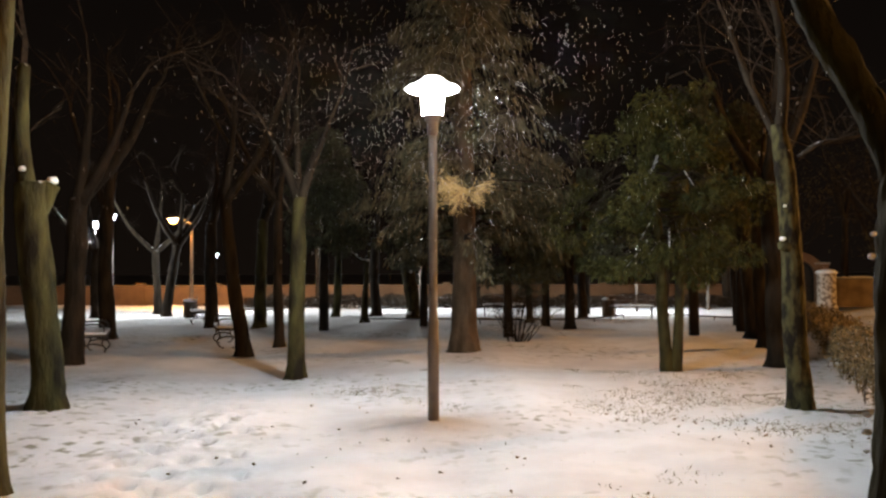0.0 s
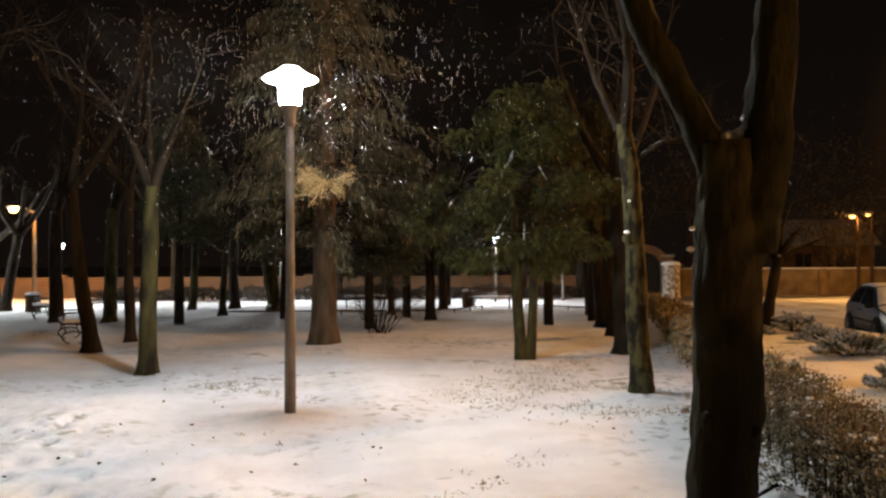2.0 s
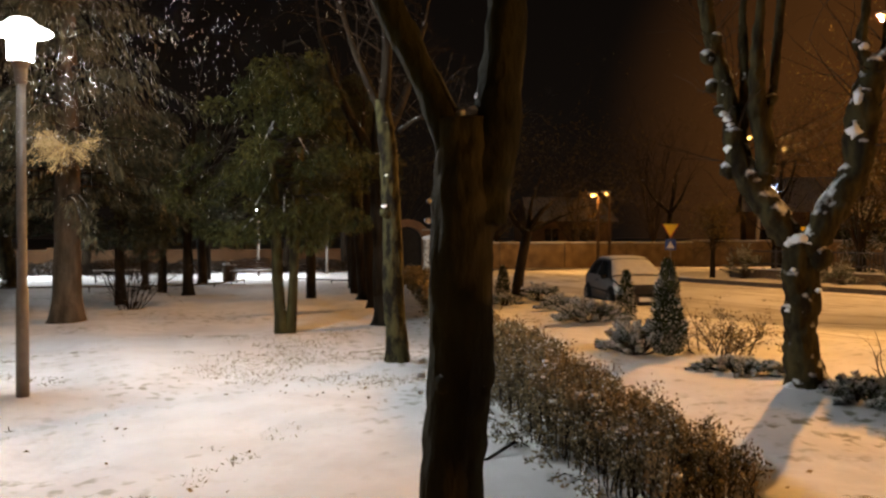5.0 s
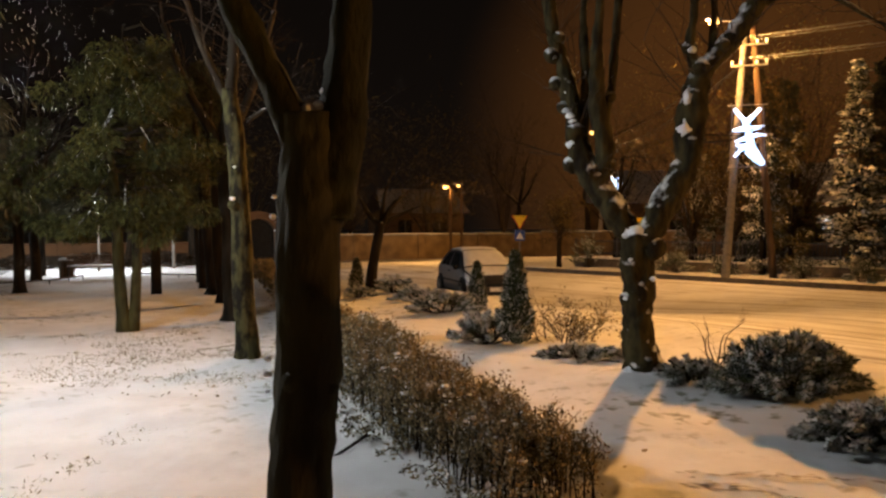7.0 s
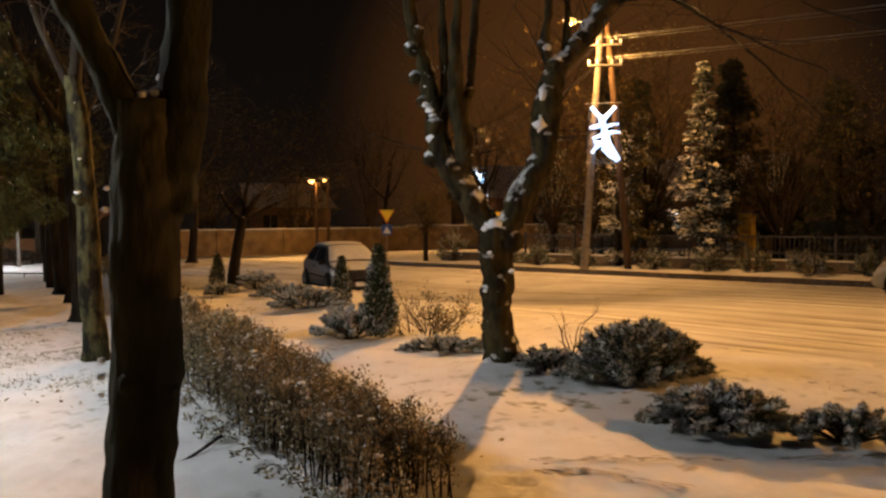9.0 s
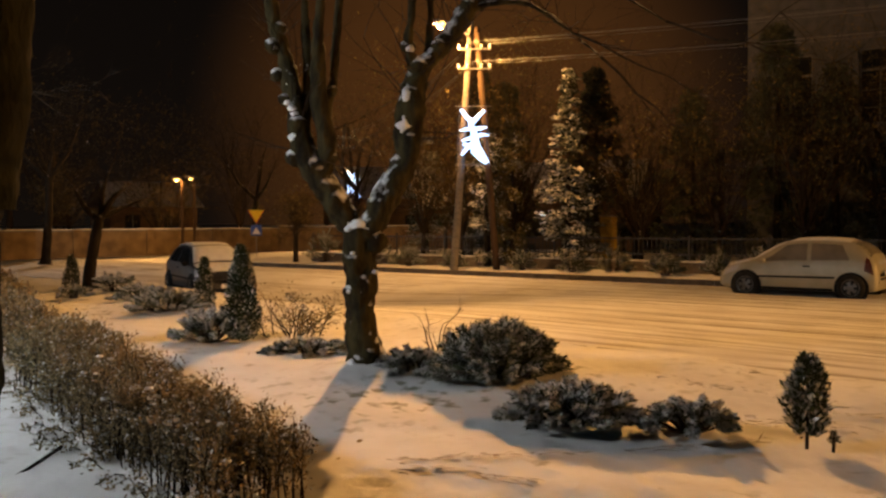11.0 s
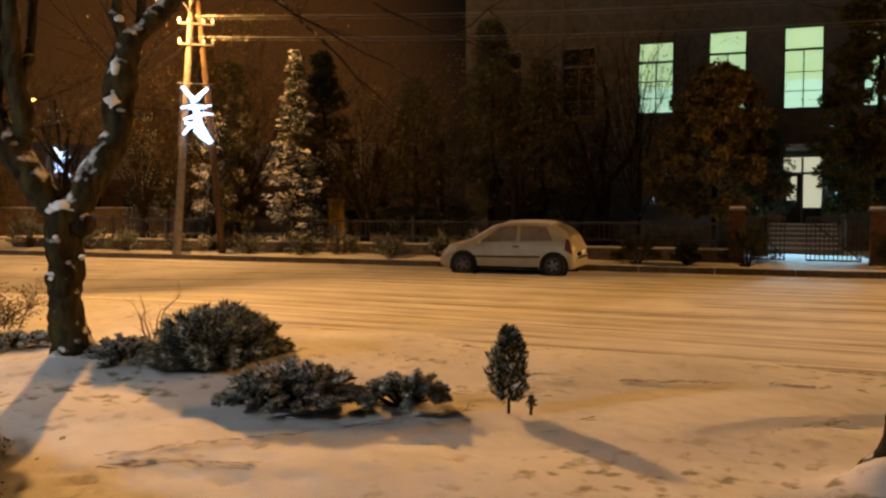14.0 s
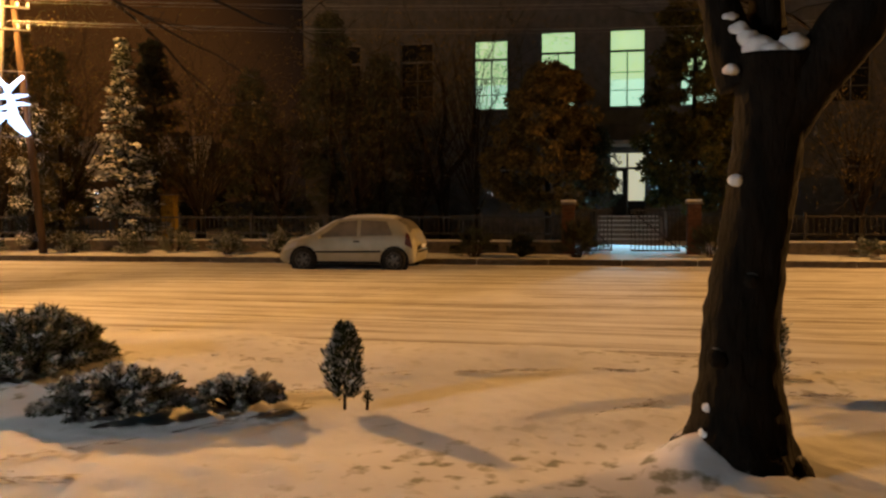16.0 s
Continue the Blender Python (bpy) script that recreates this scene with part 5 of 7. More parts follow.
def bare_streaks():
    """Thin broken lines where wheels and feet bared the earth of the verge."""
    rng = np.random.default_rng(157)
    at, ways = [], []
    for line, n, wide in (([(4.45, 3.95), (5.3, 3.1), (6.1, 2.35), (6.7, 1.9)], 170, 0.04), ([(4.5, 3.6), (4.75, 3.2), (4.85, 2.7)], 60, 0.05), ([(7.9, 1.95), (8.1, 1.5), (8.45, 0.3), (8.6, -0.6), (8.4, -2.2)], 300, 0.04),
                          ([(8.9, 4.6), (8.6, 3.2), (8.5, 2.2), (8.3, 1.7)], 220, 0.09), ([(5.7, 1.6), (6.3, 1.15), (6.8, 0.9)], 60, 0.04), ([(7.5, 2.9), (7.3, 2.2), (7.6, 1.5)], 120, 0.10),
                          ([(6.9, -0.4), (7.6, -1.2), (7.8, -2.4)], 120, 0.05), ([(9.4, 5.5), (9.6, 2.0), (9.4, -2.5)], 240, 0.10), ([(6.6, 8.3), (6.9, 8.2), (7.3, 8.3)], 70, 0.05)):
        pts = np.array(smooth_line(line, 12))
        seg = np.r_[0, np.cumsum(np.linalg.norm(np.diff(pts, axis=0), axis=1))]
        q = rng.uniform(0, seg[-1], n)
        q = q[np.array([noise.noise(Vector((v * 2.1, wide * 90, n))) for v in q]) > -0.12]
        x, y = np.interp(q, seg, pts[:, 0]), np.interp(q, seg, pts[:, 1])
        dx, dy = np.interp(q + 0.05, seg, pts[:, 0]) - x, np.interp(q + 0.05, seg, pts[:, 1]) - y
        at.append(np.stack([x + rng.normal(0, wide, len(q)), y + rng.normal(0, wide, len(q)), land(x, y)], 1))
        ways.append(np.stack([dx + rng.normal(0, 0.008, len(q)), dy + rng.normal(0, 0.008, len(q)), rng.normal(0, 0.003, len(q))], 1))
    at, ways = np.concatenate(at), np.concatenate(ways)
    on_road = at[:, 0] > road_edge(at[:, 1]) + 0.8
    at[:, 2] += np.where(on_road, 0.014, 0.012)
    n = len(at)
    w = ways / (np.linalg.norm(ways, axis=1, keepdims=True) + 1e-9)
    side = np.cross(w, [0, 0, 1.0])
    side /= np.linalg.norm(side, axis=1, keepdims=True) + 1e-9
    ln, wd = rng.uniform(0.05, 0.16, (n, 1)), rng.uniform(0.006, 0.016, (n, 1))
    v = np.stack([at, at + w * ln * 0.4 + side * wd + [0, 0, 0.006], at + w * ln, at + w * ln * 0.6 - side * wd], 1).reshape(-1, 3)
    i = np.arange(n)[:, None] * 4
    tagged(fast_mesh("bare_earth", v, np.concatenate([i + [0, 2, 1], i + [0, 3, 2]], 1).reshape(-1, 3), EARTH), "bared earth in broken lines across the snow", "earth", kind="stuff")


bare_streaks()


# ---- cars ----
def car(name, at, turn, paint, label, snowy):
    """A small three-door hatchback, 3.8 m long; its nose to +x. Rows: x, sill height, belt, roof line, half-widths at sill, belt and roof."""
    ob = thing(name, at, label, "car", "parked cars", turn=turn)
    rows = [(-1.90, 0.42, 0.62, 0.66, 0.62, 0.64, 0.52), (-1.84, 0.26, 0.80, 0.88, 0.76, 0.76, 0.58), (-1.72, 0.22, 0.88, 1.10, 0.80, 0.80, 0.60), (-1.50, 0.21, 0.92, 1.32, 0.82, 0.815, 0.60), (-1.20, 0.2, 0.92, 1.405, 0.825, 0.82, 0.60),
            (-0.70, 0.19, 0.91, 1.44, 0.825, 0.82, 0.60), (-0.10, 0.19, 0.90, 1.435, 0.825, 0.82, 0.60), (0.30, 0.19, 0.89, 1.36, 0.825, 0.82, 0.60), (0.65, 0.19, 0.88, 1.18, 0.825, 0.82, 0.62), (0.98, 0.2, 0.87, 0.98, 0.825, 0.815, 0.66),
            (1.12, 0.2, 0.85, 0.925, 0.825, 0.81, 0.68), (1.45, 0.21, 0.78, 0.84, 0.815, 0.79, 0.66), (1.72, 0.22, 0.68, 0.735, 0.78, 0.75, 0.60), (1.86, 0.26, 0.56, 0.62, 0.68, 0.66, 0.52), (1.92, 0.36, 0.46, 0.50, 0.54, 0.54, 0.44)]
    rows = smooth_line(rows, 3)

    def section(r):
        x, sill, belt, roof, ws, wb, wr = r
        half = [(ws * 0.93, sill), (ws, sill + 0.10), (max(ws, wb) + 0.012, sill + (belt - sill) * 0.55), (wb, belt), (wb * 0.62 + wr * 0.38, belt + (roof - belt) * 0.45), (wr, belt + (roof - belt) * 0.9), (wr * 0.82, roof), (wr * 0.4, roof + 0.018)]
        return [(x, y, z) for y, z in half] + [(x, -y, z) for y, z in half[::-1]]

    grid = np.array([section(r) for r in rows])
    n = grid.shape[1]
    faces = [(i * n + k, i * n + k + 1, (i + 1) * n + k + 1, (i + 1) * n + k) for i in range(len(grid) - 1) for k in range(n - 1)]
    faces += [(i * n + n - 1, i * n, (i + 1) * n, (i + 1) * n + n - 1) for i in range(len(grid) - 1)]
    faces += [tuple(range(n)), tuple(range((len(grid) - 1) * n, len(grid) * n))[::-1]]
    body = pieces("body", grid.reshape(-1, 3).tolist(), faces, paint, ob, smooth=True)

    def surf(x, k):
        i = float(np.interp(x, grid[:, 0, 0], np.arange(len(grid))))
        i0, k0 = min(int(i), len(grid) - 2), min(int(k), n - 2)
        a, b = i - i0, k - k0
        g = grid
        return (g[i0, k0] * (1 - a) + g[i0 + 1, k0] * a) * (1 - b) + (g[i0, k0 + 1] * (1 - a) + g[i0 + 1, k0 + 1] * a) * b

    def patch(pname, corners, material, lift, parent, nu=8, nv=4, plabel="", thick=0.0):
        """A pane laid on the body: corners (x, k) as lower back, lower front, upper front, upper back."""
        (x0, k0), (x1, k1), (x2, k2), (x3, k3) = corners
        top = []
        for j in range(nv + 1):
            for i in range(nu + 1):
                a, b = i / nu, j / nv
                x = (x0 * (1 - a) + x1 * a) * (1 - b) + (x3 * (1 - a) + x2 * a) * b
                k = (k0 * (1 - a) + k1 * a) * (1 - b) + (k3 * (1 - a) + k2 * a) * b
                p = surf(x, k)
                nor = np.cross(surf(x + 0.02, k) - surf(x - 0.02, k), surf(x, min(k + 0.1, n - 1.01)) - surf(x, max(k - 0.1, 0)))
                nor /= np.linalg.norm(nor) + 1e-9
                if nor @ (p - np.array([x, 0, 0.7])) < 0:
                    nor = -nor
                edge = 0.35 if (i in (0, nu) or j in (0, nv)) and thick else 1.0
                top.append(p + nor * (lift + thick * edge))
        w = nu + 1
        fs = [(j * w + i, j * w + i + 1, (j + 1) * w + i + 1, (j + 1) * w + i) for j in range(nv) for i in range(nu)]
        return pieces(pname, [tuple(p) for p in top], fs, material, parent, plabel, smooth=True)

    side_glass = FROST if snowy == "all" else CAR_GLASS
    far = n - 1
    for s in (0, 1):
        q = (lambda k: far - k) if s else (lambda k: k)
        patch("door_glass", [(-0.30, q(3.15)), (0.86, q(3.15)), (0.22, q(4.85)), (-0.28, q(4.85))], side_glass, 0.006, ob, plabel="frosted side window" if snowy == "all" else "")
        patch("quarter_glass", [(-1.28, q(3.2)), (-0.40, q(3.15)), (-0.38, q(4.85)), (-1.08, q(4.8))], side_glass, 0.006, ob)
        patch("rubbing_strip", [(-0.95, q(1.75)), (0.95, q(1.75)), (0.95, q(1.92)), (-0.95, q(1.92))], DARK, 0.012, ob, nv=1)
        patch("sill_trim", [(-0.9, q(0.1)), (0.85, q(0.1)), (0.85, q(0.85)), (-0.9, q(0.85))], DARK, 0.006, ob, nv=2)
        y = -0.84 if s else 0.84
        boxed("door_handle", (-0.30, y, 0.80), (0.17, 0.03, 0.035), DARK, ob, bevel=0.008)
        bm = bmesh.new()
        bmesh.ops.create_icosphere(bm, subdivisions=2, radius=0.09, matrix=Matrix.Translation((0.72, y * 1.08, 0.93)) @ Matrix.Diagonal((0.7, 1.0, 0.75, 1)))
        part("wing_mirror", bm, DARK if snowy != "all" else paint, ob, smooth=True)
        patch("tail_light", [(-1.80, q(2.2)), (-1.60, q(2.4)), (-1.62, q(3.9)), (-1.70, q(3.9))], TAIL, 0.008, ob, nu=4)
        patch("head_light", [(1.40, q(2.5)), (1.80, q(2.3)), (1.74, q(3.1)), (1.30, q(3.3))], LENS, 0.008, ob, nu=4)
        for x in (1.17, -1.32):
            # no arch is cut: a black disc paints the shade of its hollow
            bm = bmesh.new()
            m = Matrix.Translation((x, y * 0.955, 0.30)) @ Matrix.Rotation(radians(90), 4, "X")
            for v in bmesh.ops.create_cone(bm, cap_ends=True, segments=28, radius1=0.385, radius2=0.385, depth=0.10)["verts"]:
                v.co = m @ v.co
            part("arch_shade_disc", bm, DARK, ob)
            wheel = new("wheel")
            wheel.parent = ob
            wheel.matrix_basis = Matrix.Translation((x, y * 0.975, 0.31)) @ Matrix.Rotation(radians(90 if s else -90), 4, "X") @ Matrix.Scale(1.1, 4)
            bm = bmesh.new()
            lathe(bm, [(0.19, -0.06), (0.265, -0.075), (0.288, -0.05), (0.29, 0.04), (0.265, 0.072), (0.20, 0.078)], 28)
            part("tyre", bm, RUBBER, wheel, smooth=True)
            bm = bmesh.new()
            lathe(bm, [(0.195, 0.06), (0.19, 0.082), (0.165, 0.076), (0.06, 0.085), (0.03, 0.09)], 24)
            part("rim", bm, RIM, wheel, "five-spoke wheel trim")
            for k in range(5):
                a = 2 * math.pi * (k + 0.5) / 5
                boxed("rim_gap", (0.115 * math.cos(a), 0.115 * math.sin(a), 0.082), (0.085, 0.05, 0.012), DARK, wheel, bevel=0.004, turn=math.degrees(a))
    screen = SNOW if snowy else CAR_GLASS
    patch("windscreen", [(0.99, 4.3), (0.99, far - 4.3), (0.24, far - 5.4), (0.24, 5.4)], screen, 0.008, ob, thick=0.03 if snowy else 0, plabel="windscreen covered with snow" if snowy else "")
    patch("rear_window", [(-1.72, 4.4), (-1.72, far - 4.4), (-1.36, far - 5.4), (-1.36, 5.4)], FROST if snowy == "all" else CAR_GLASS, 0.008, ob)
    patch("roof_snow", [(-1.25, 5.3), (0.15, 5.3), (0.15, far - 5.3), (-1.25, far - 5.3)], SNOW, 0.006, ob, 10, 8, "snow on the roof", thick=0.035)
    patch("bonnet_snow", [(1.08, 4.0), (1.74, 4.0), (1.74, far - 4.0), (1.08, far - 4.0)], SNOW, 0.006, ob, 8, 8, "snow on the bonnet", thick=0.03)
    for x, z, w in ((-1.87, 0.50, 1.34), (1.89, 0.36, 1.2)):
        boxed("bumper", (x, 0, z), (0.10, w, 0.17), paint, ob, bevel=0.03)
    boxed("bumper_strip", (-1.925, 0, 0.53), (0.02, 1.30, 0.05), DARK, ob, bevel=0.005)
    boxed("number_plate", (-1.93, 0, 0.66), (0.02, 0.5, 0.11), WHITE, ob, "plain pale number plate", bevel=0.004)
    boxed("grille", (1.915, 0, 0.47), (0.05, 0.7, 0.09), DARK, ob, bevel=0.01)
    boxed("number_plate", (1.945, 0, 0.36), (0.015, 0.5, 0.11), WHITE, ob, "plain pale number plate", bevel=0.004)
    boxed("underbody", (0, 0, 0.24), (3.3, 1.45, 0.14), DARK, ob, bevel=0.02)
    return ob


car("hatchback_car", at_land(23.1, 6.22, -0.05), 90, PAINT_SILVER, "light champagne hatchback frosted with snow, parked at the kerb", "all")
car("hatchback_car", at_land(15.5, 20.5, 0.02), -110, PAINT_DARK, "dark hatchback parked with snow on windscreen and bonnet", "front")


# ---- street signs, poles, wires ----
def yield_sign(at, turn, height=2.0, size=0.9):
    ob = thing("yield_sign", at, "yellow inverted-triangle yield sign on a steel post", "road sign", "road signs", turn=turn)
    bm = bmesh.new()
    tube(bm, [(0, 0.04, -0.3), (0, 0.04, height + 0.55)], [0.03, 0.03], 10)
    part("post", bm, STEEL, ob)

    def plate(s, y, name, m):
        bm = bmesh.new()
        h = s * 0.866
        top = height + 0.55
        cz = top - h / 3 * 1.0
        pts = [(-s / 2, cz + h / 3), (s / 2, cz + h / 3), (0, cz - 2 * h / 3)]
        a = [bm.verts.new((x, y, z)) for x, z in pts]
        b = [bm.verts.new((x, y + 0.012, z)) for x, z in pts]
        bm.faces.new(a)
        bm.faces.new(b[::-1])
        for k in range(3):
            bm.faces.new((a[k], b[k], b[(k + 1) % 3], a[(k + 1) % 3]))
        part(name, bm, m, ob)

    plate(size, 0.0, "border", RED)
    plate(size * 0.90, -0.014, "face", YELLOW)
    z = height - 0.58
    boxed("plate", (0, 0, z), (0.6, 0.012, 0.6), BLUE, ob, "blue square crossing plate")
    bm = bmesh.new()
    a = [bm.verts.new(p) for p in ((-0.22, -0.014, z - 0.2), (0.22, -0.014, z - 0.2), (0, -0.014, z + 0.2))]
    b = [bm.verts.new(v.co + Vector((0, 0.006, 0))) for v in a]
    bm.faces.new(a)
    bm.faces.new(b[::-1])
    for k in range(3):
        bm.faces.new((a[k], b[k], b[(k + 1) % 3], a[(k + 1) % 3]))
    part("pictogram", bm, WHITE, ob)


yield_sign(at_land(31.2, 37.7), -40, 2.05)
yield_sign(at_land(27.2, 24.9), -46, 1.6)


def star_pole(at, turn, small=False):
    """An A-frame pole with a sodium lamp and a lit holiday ornament between its legs."""
    ob = thing("utility_pole", at, "A-frame street pole with sodium lamp and wires", "utility pole", "street poles", turn=turn)
    bm = bmesh.new()
    tube(bm, [(-0.78, 0, -0.4), (-0.1, 0, 8.9)], [0.15, 0.10], 12, 0.03)
    part("concrete_leg", bm, CONCRETE, ob, smooth=True)
    bm = bmesh.new()
    tube(bm, [(0.82, 0, -0.4), (0.1, 0, 8.7)], [0.13, 0.10], 12, 0.05)
    part("timber_leg", bm, TIMBER, ob, smooth=True)
    for z in (7.2, 7.9):
        boxed("crossarm", (0, -0.12, z), (1.2, 0.06, 0.06), STEEL, ob)
        for x in (-0.55, -0.25, 0.25, 0.55):
            bm = bmesh.new()
            lathe(bm, [(0.03, 0.04), (0.05, 0.08), (0.03, 0.11), (0.05, 0.15), (0.02, 0.18)], 10, (x, -0.12, z))
            part("insulator", bm, WHITE, ob)
    bm = bmesh.new()
    line = smooth_line([(-0.12, 0, 8.2), (-0.5, -0.5, 8.6), (-1.0, -1.15, 8.55)], 5)
    tube(bm, line, [0.035] * len(line), 8)
    part("bracket", bm, STEEL, ob)
    lamp = boxed("lamp_housing", (-1.15, -1.35, 8.56), (0.26, 0.62, 0.13), STEEL, ob, bevel=0.04, turn=-38)
    bm = bmesh.new()
    bmesh.ops.create_uvsphere(bm, u_segments=16, v_segments=8, radius=0.18, matrix=Matrix.Translation((-1.15, -1.4, 8.46)) @ Matrix.Diagonal((0.9, 1.3, 0.7, 1)))
    part("lamp_lens", bm, GLOW_SODIUM, ob, "glowing orange sodium lens", smooth=True)
    return ob


def star_ornament(at, turn):
    ob = thing("light_ornament", at, "blue-white lit comet ornament hung between poles", "ornament", "light ornaments", turn=turn)
    bm = bmesh.new()
    for z in (-1.05, 1.0):
        tube(bm, [(-0.62, 0, z), (0.62, 0, z)], [0.018, 0.018], 6)
    for x in (-0.52, 0.52):
        tube(bm, [(x * 0.9, 0, 1.0), (x * 1.1, 0, -1.05)], [0.012, 0.012], 6)
    part("frame", bm, STEEL, ob)

    def ribbon(pts, w):
        bm = bmesh.new()
        tube(bm, [(x, -0.03, z) for x, z in pts], [q * 0.84 for q in w], 6)
        part("light_tube", bm, GLOW_LED, ob)

    ribbon([(-0.42, 0.88), (-0.22, 0.62), (0.0, 0.40)], [0.07, 0.085, 0.10])
    ribbon([(0.40, 0.86), (0.2, 0.66), (0.0, 0.45)], [0.06, 0.08, 0.10])
    ribbon([(-0.12, 0.55), (0.02, 0.1), (0.10, -0.35)], [0.10, 0.13, 0.16])
    ribbon([(-0.48, 0.16), (-0.2, 0.2), (0.25, 0.22), (0.52, 0.28)], [0.04, 0.09, 0.08, 0.02])
    ribbon([(-0.40, -0.22), (-0.1, -0.12), (0.3, 0.0), (0.58, -0.02)], [0.03, 0.08, 0.07, 0.015])
    ribbon([(-0.42, -0.72), (-0.2, -0.45), (0.05, -0.28)], [0.05, 0.09, 0.12])
    ribbon([(-0.36, -0.32), (-0.1, -0.40), (0.2, -0.5)], [0.05, 0.10, 0.12])
    ribbon([(0.05, -0.3), (0.26, -0.65), (0.50, -0.98)], [0.17, 0.15, 0.08])
    ribbon([(-0.05, -0.55), (0.2, -0.80), (0.44, -1.0)], [0.08, 0.09, 0.05])
    return ob


star_pole(at_land(25.25, 18.2), -52)
star_ornament((24.72, 17.86, 4.72), -52)
star_pole(at_land(44.0, 43.4), -45)
star_ornament((43.1, 41.9, 4.4), -45)
bm = bmesh.new()
for k, (x, z) in enumerate(((-0.4, 7.35), (0.0, 7.38), (0.4, 7.35), (-0.4, 8.05), (0.0, 8.08), (0.4, 8.05))):
    a, b = Vector((25.2 + x * 0.6, 18.2 + x * 0.5, z)), Vector((27.5 + x * 0.8, -24.0, z + 0.2))
    pts = [a.lerp(b, t / 16) - Vector((0, 0, 0.9 * math.sin(math.pi * t / 16))) for t in range(17)]
    tube(bm, pts, [0.0045] * 17, 4, cap=False)
    a2, b2 = a, Vector((44 + x, 43.4, z))
    pts = [a2.lerp(b2, t / 12) - Vector((0, 0, 0.7 * math.sin(math.pi * t / 12))) for t in range(13)]
    tube(bm, pts, [0.0045] * 13, 4, cap=False)
tagged(part("overhead_wires", bm, STEEL), "overhead wires strung along the street", "wires", kind="structure")


def plain_lamp(at, height, arm, name="street_lamp", lens=0.2, pole=CONCRETE):
    ob = thing(name, at, "sodium street lamp glowing orange on a tall pole", "street lamp", "street lamps")
    bm = bmesh.new()
    tube(bm, [(0, 0, -0.3), (0, 0, height - 0.1), (arm[0] * 0.5, arm[1] * 0.5, height + 0.1), (arm[0], arm[1], height + 0.1)], [0.10, 0.07, 0.05, 0.04], 10)
    part("pole", bm, pole, ob, smooth=True)
    boxed("lamp_housing", (arm[0], arm[1], height + 0.1), (0.5, 0.3, 0.14), STEEL, ob, bevel=0.04)
    bm = bmesh.new()
    bmesh.ops.create_uvsphere(bm, u_segments=14, v_segments=8, radius=lens, matrix=Matrix.Translation((arm[0], arm[1] - 0.05, height - 0.02)) @ Matrix.Diagonal((1.2, 1, 0.7, 1)))
    part("lamp_lens", bm, GLOW_SODIUM, ob, "glowing orange sodium lens", smooth=True)


plain_lamp((-11.9, 40.6, 0), 4.1, (-0.7, -0.5), lens=0.15, pole=TIMBER)
plain_lamp((28.5, 40.7, 0), 4.05, (-0.5, -0.2), lens=0.13, pole=TIMBER)
plain_lamp((29.5, 41.0, 0), 4.15, (-0.4, -0.2), lens=0.09, pole=TIMBER)
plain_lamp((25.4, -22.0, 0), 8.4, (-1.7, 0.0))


# ---- across the street: garden fronts and the school-like house ----
def spruce(at, height, width, seed, label, group="garden conifers", material=None, low=0.2):
    """A spruce in tiers, snow on the boughs."""
    rng = np.random.default_rng(seed)
    tree = thing("spruce_tree", at, label, "conifer", group)
    bm = bmesh.new()
    tube(bm, [(0, 0, -0.1), (0, 0, height * 0.5), (0, 0, height * 0.98)], [0.13, 0.08, 0.01], 10)
    part("trunk", bm, BARK, tree, smooth=True)
    at_l, way_l, top_at, top_way = [], [], [], []
    for k in range(int(height * 26)):
        t = rng.uniform(0, 1) ** 0.9
        z = low + (height - low) * t
        w = width * (1 - t) ** 0.9 + 0.05
        a = rng.uniform(0, 2 * math.pi)
        ln = w * rng.uniform(0.6, 1.15)
        n = 60
        q = rng.uniform(0.1, 1, n)
        p = np.stack([np.cos(a) * ln * q, np.sin(a) * ln * q, z - 0.22 * ln * q + 0.10 * ln * q * q], 1)
        p += np.stack([-np.sin(a) * rng.normal(0, 0.12, n) * (1.1 - q) * 1.3, np.cos(a) * rng.normal(0, 0.12, n) * (1.1 - q) * 1.3, rng.normal(0, 0.03, n)], 1)
        w3 = np.stack([np.cos(a) + rng.normal(0, 0.5, n), np.sin(a) + rng.normal(0, 0.5, n), rng.normal(-0.15, 0.25, n)], 1)
        at_l.append(p)
        way_l.append(w3)
        load = (q > 0.35) & (rng.random(n) < 0.17 + 0.35 * noise.noise(Vector((a * 1.3, z * 1.7, seed))))
        top_at.append(p[load] + [0, 0, 0.045])
        top_way.append(w3[load] * [1, 1, 0.3])
    v, f = blades(np.concatenate(at_l), np.concatenate(way_l), 0.17, 0.035, rng)
    fast_mesh("foliage", v, f, material or SPRUCE, tree)
    v, f = blades(np.concatenate(top_at), np.concatenate(top_way), 0.15, 0.055, rng)
    tagged(fast_mesh("bough_snow", v, f, FROSTED, tree), "snow lying on the boughs", kind="stuff")
    return tree


spruce(at_land(27.6, 15.7), 7.2, 1.45, 201, "tall narrow spruce loaded with snow")
dark_evergreen(at_land(27.4, 18.0), 5.6, 0.62, 202, material=mat("golden_thuja_leaves", (0.06, 0.055, 0.02), 0.8, colour2=(0.14, 0.11, 0.04), scale=3, island=0.4, snow=0.6, snow_lo=0.55, snow_scale=4),
               label="columnar golden thuja with some snow", low=0.4, count=420, name="columnar_thuja", group="garden conifers", column=1.0)
dark_evergreen(at_land(27.0, 18.9), 5.2, 0.55, 203, material=SPRUCE, label="columnar thuja white with snow", low=0.4, count=420, name="columnar_thuja", group="garden conifers", column=1.0)
dark_evergreen(at_land(29.5, 24.0), 5.5, 0.8, 204, material=THUJA, label="dark garden conifer behind the fence", low=0.3, name="columnar_thuja", group="garden conifers", column=1.0)
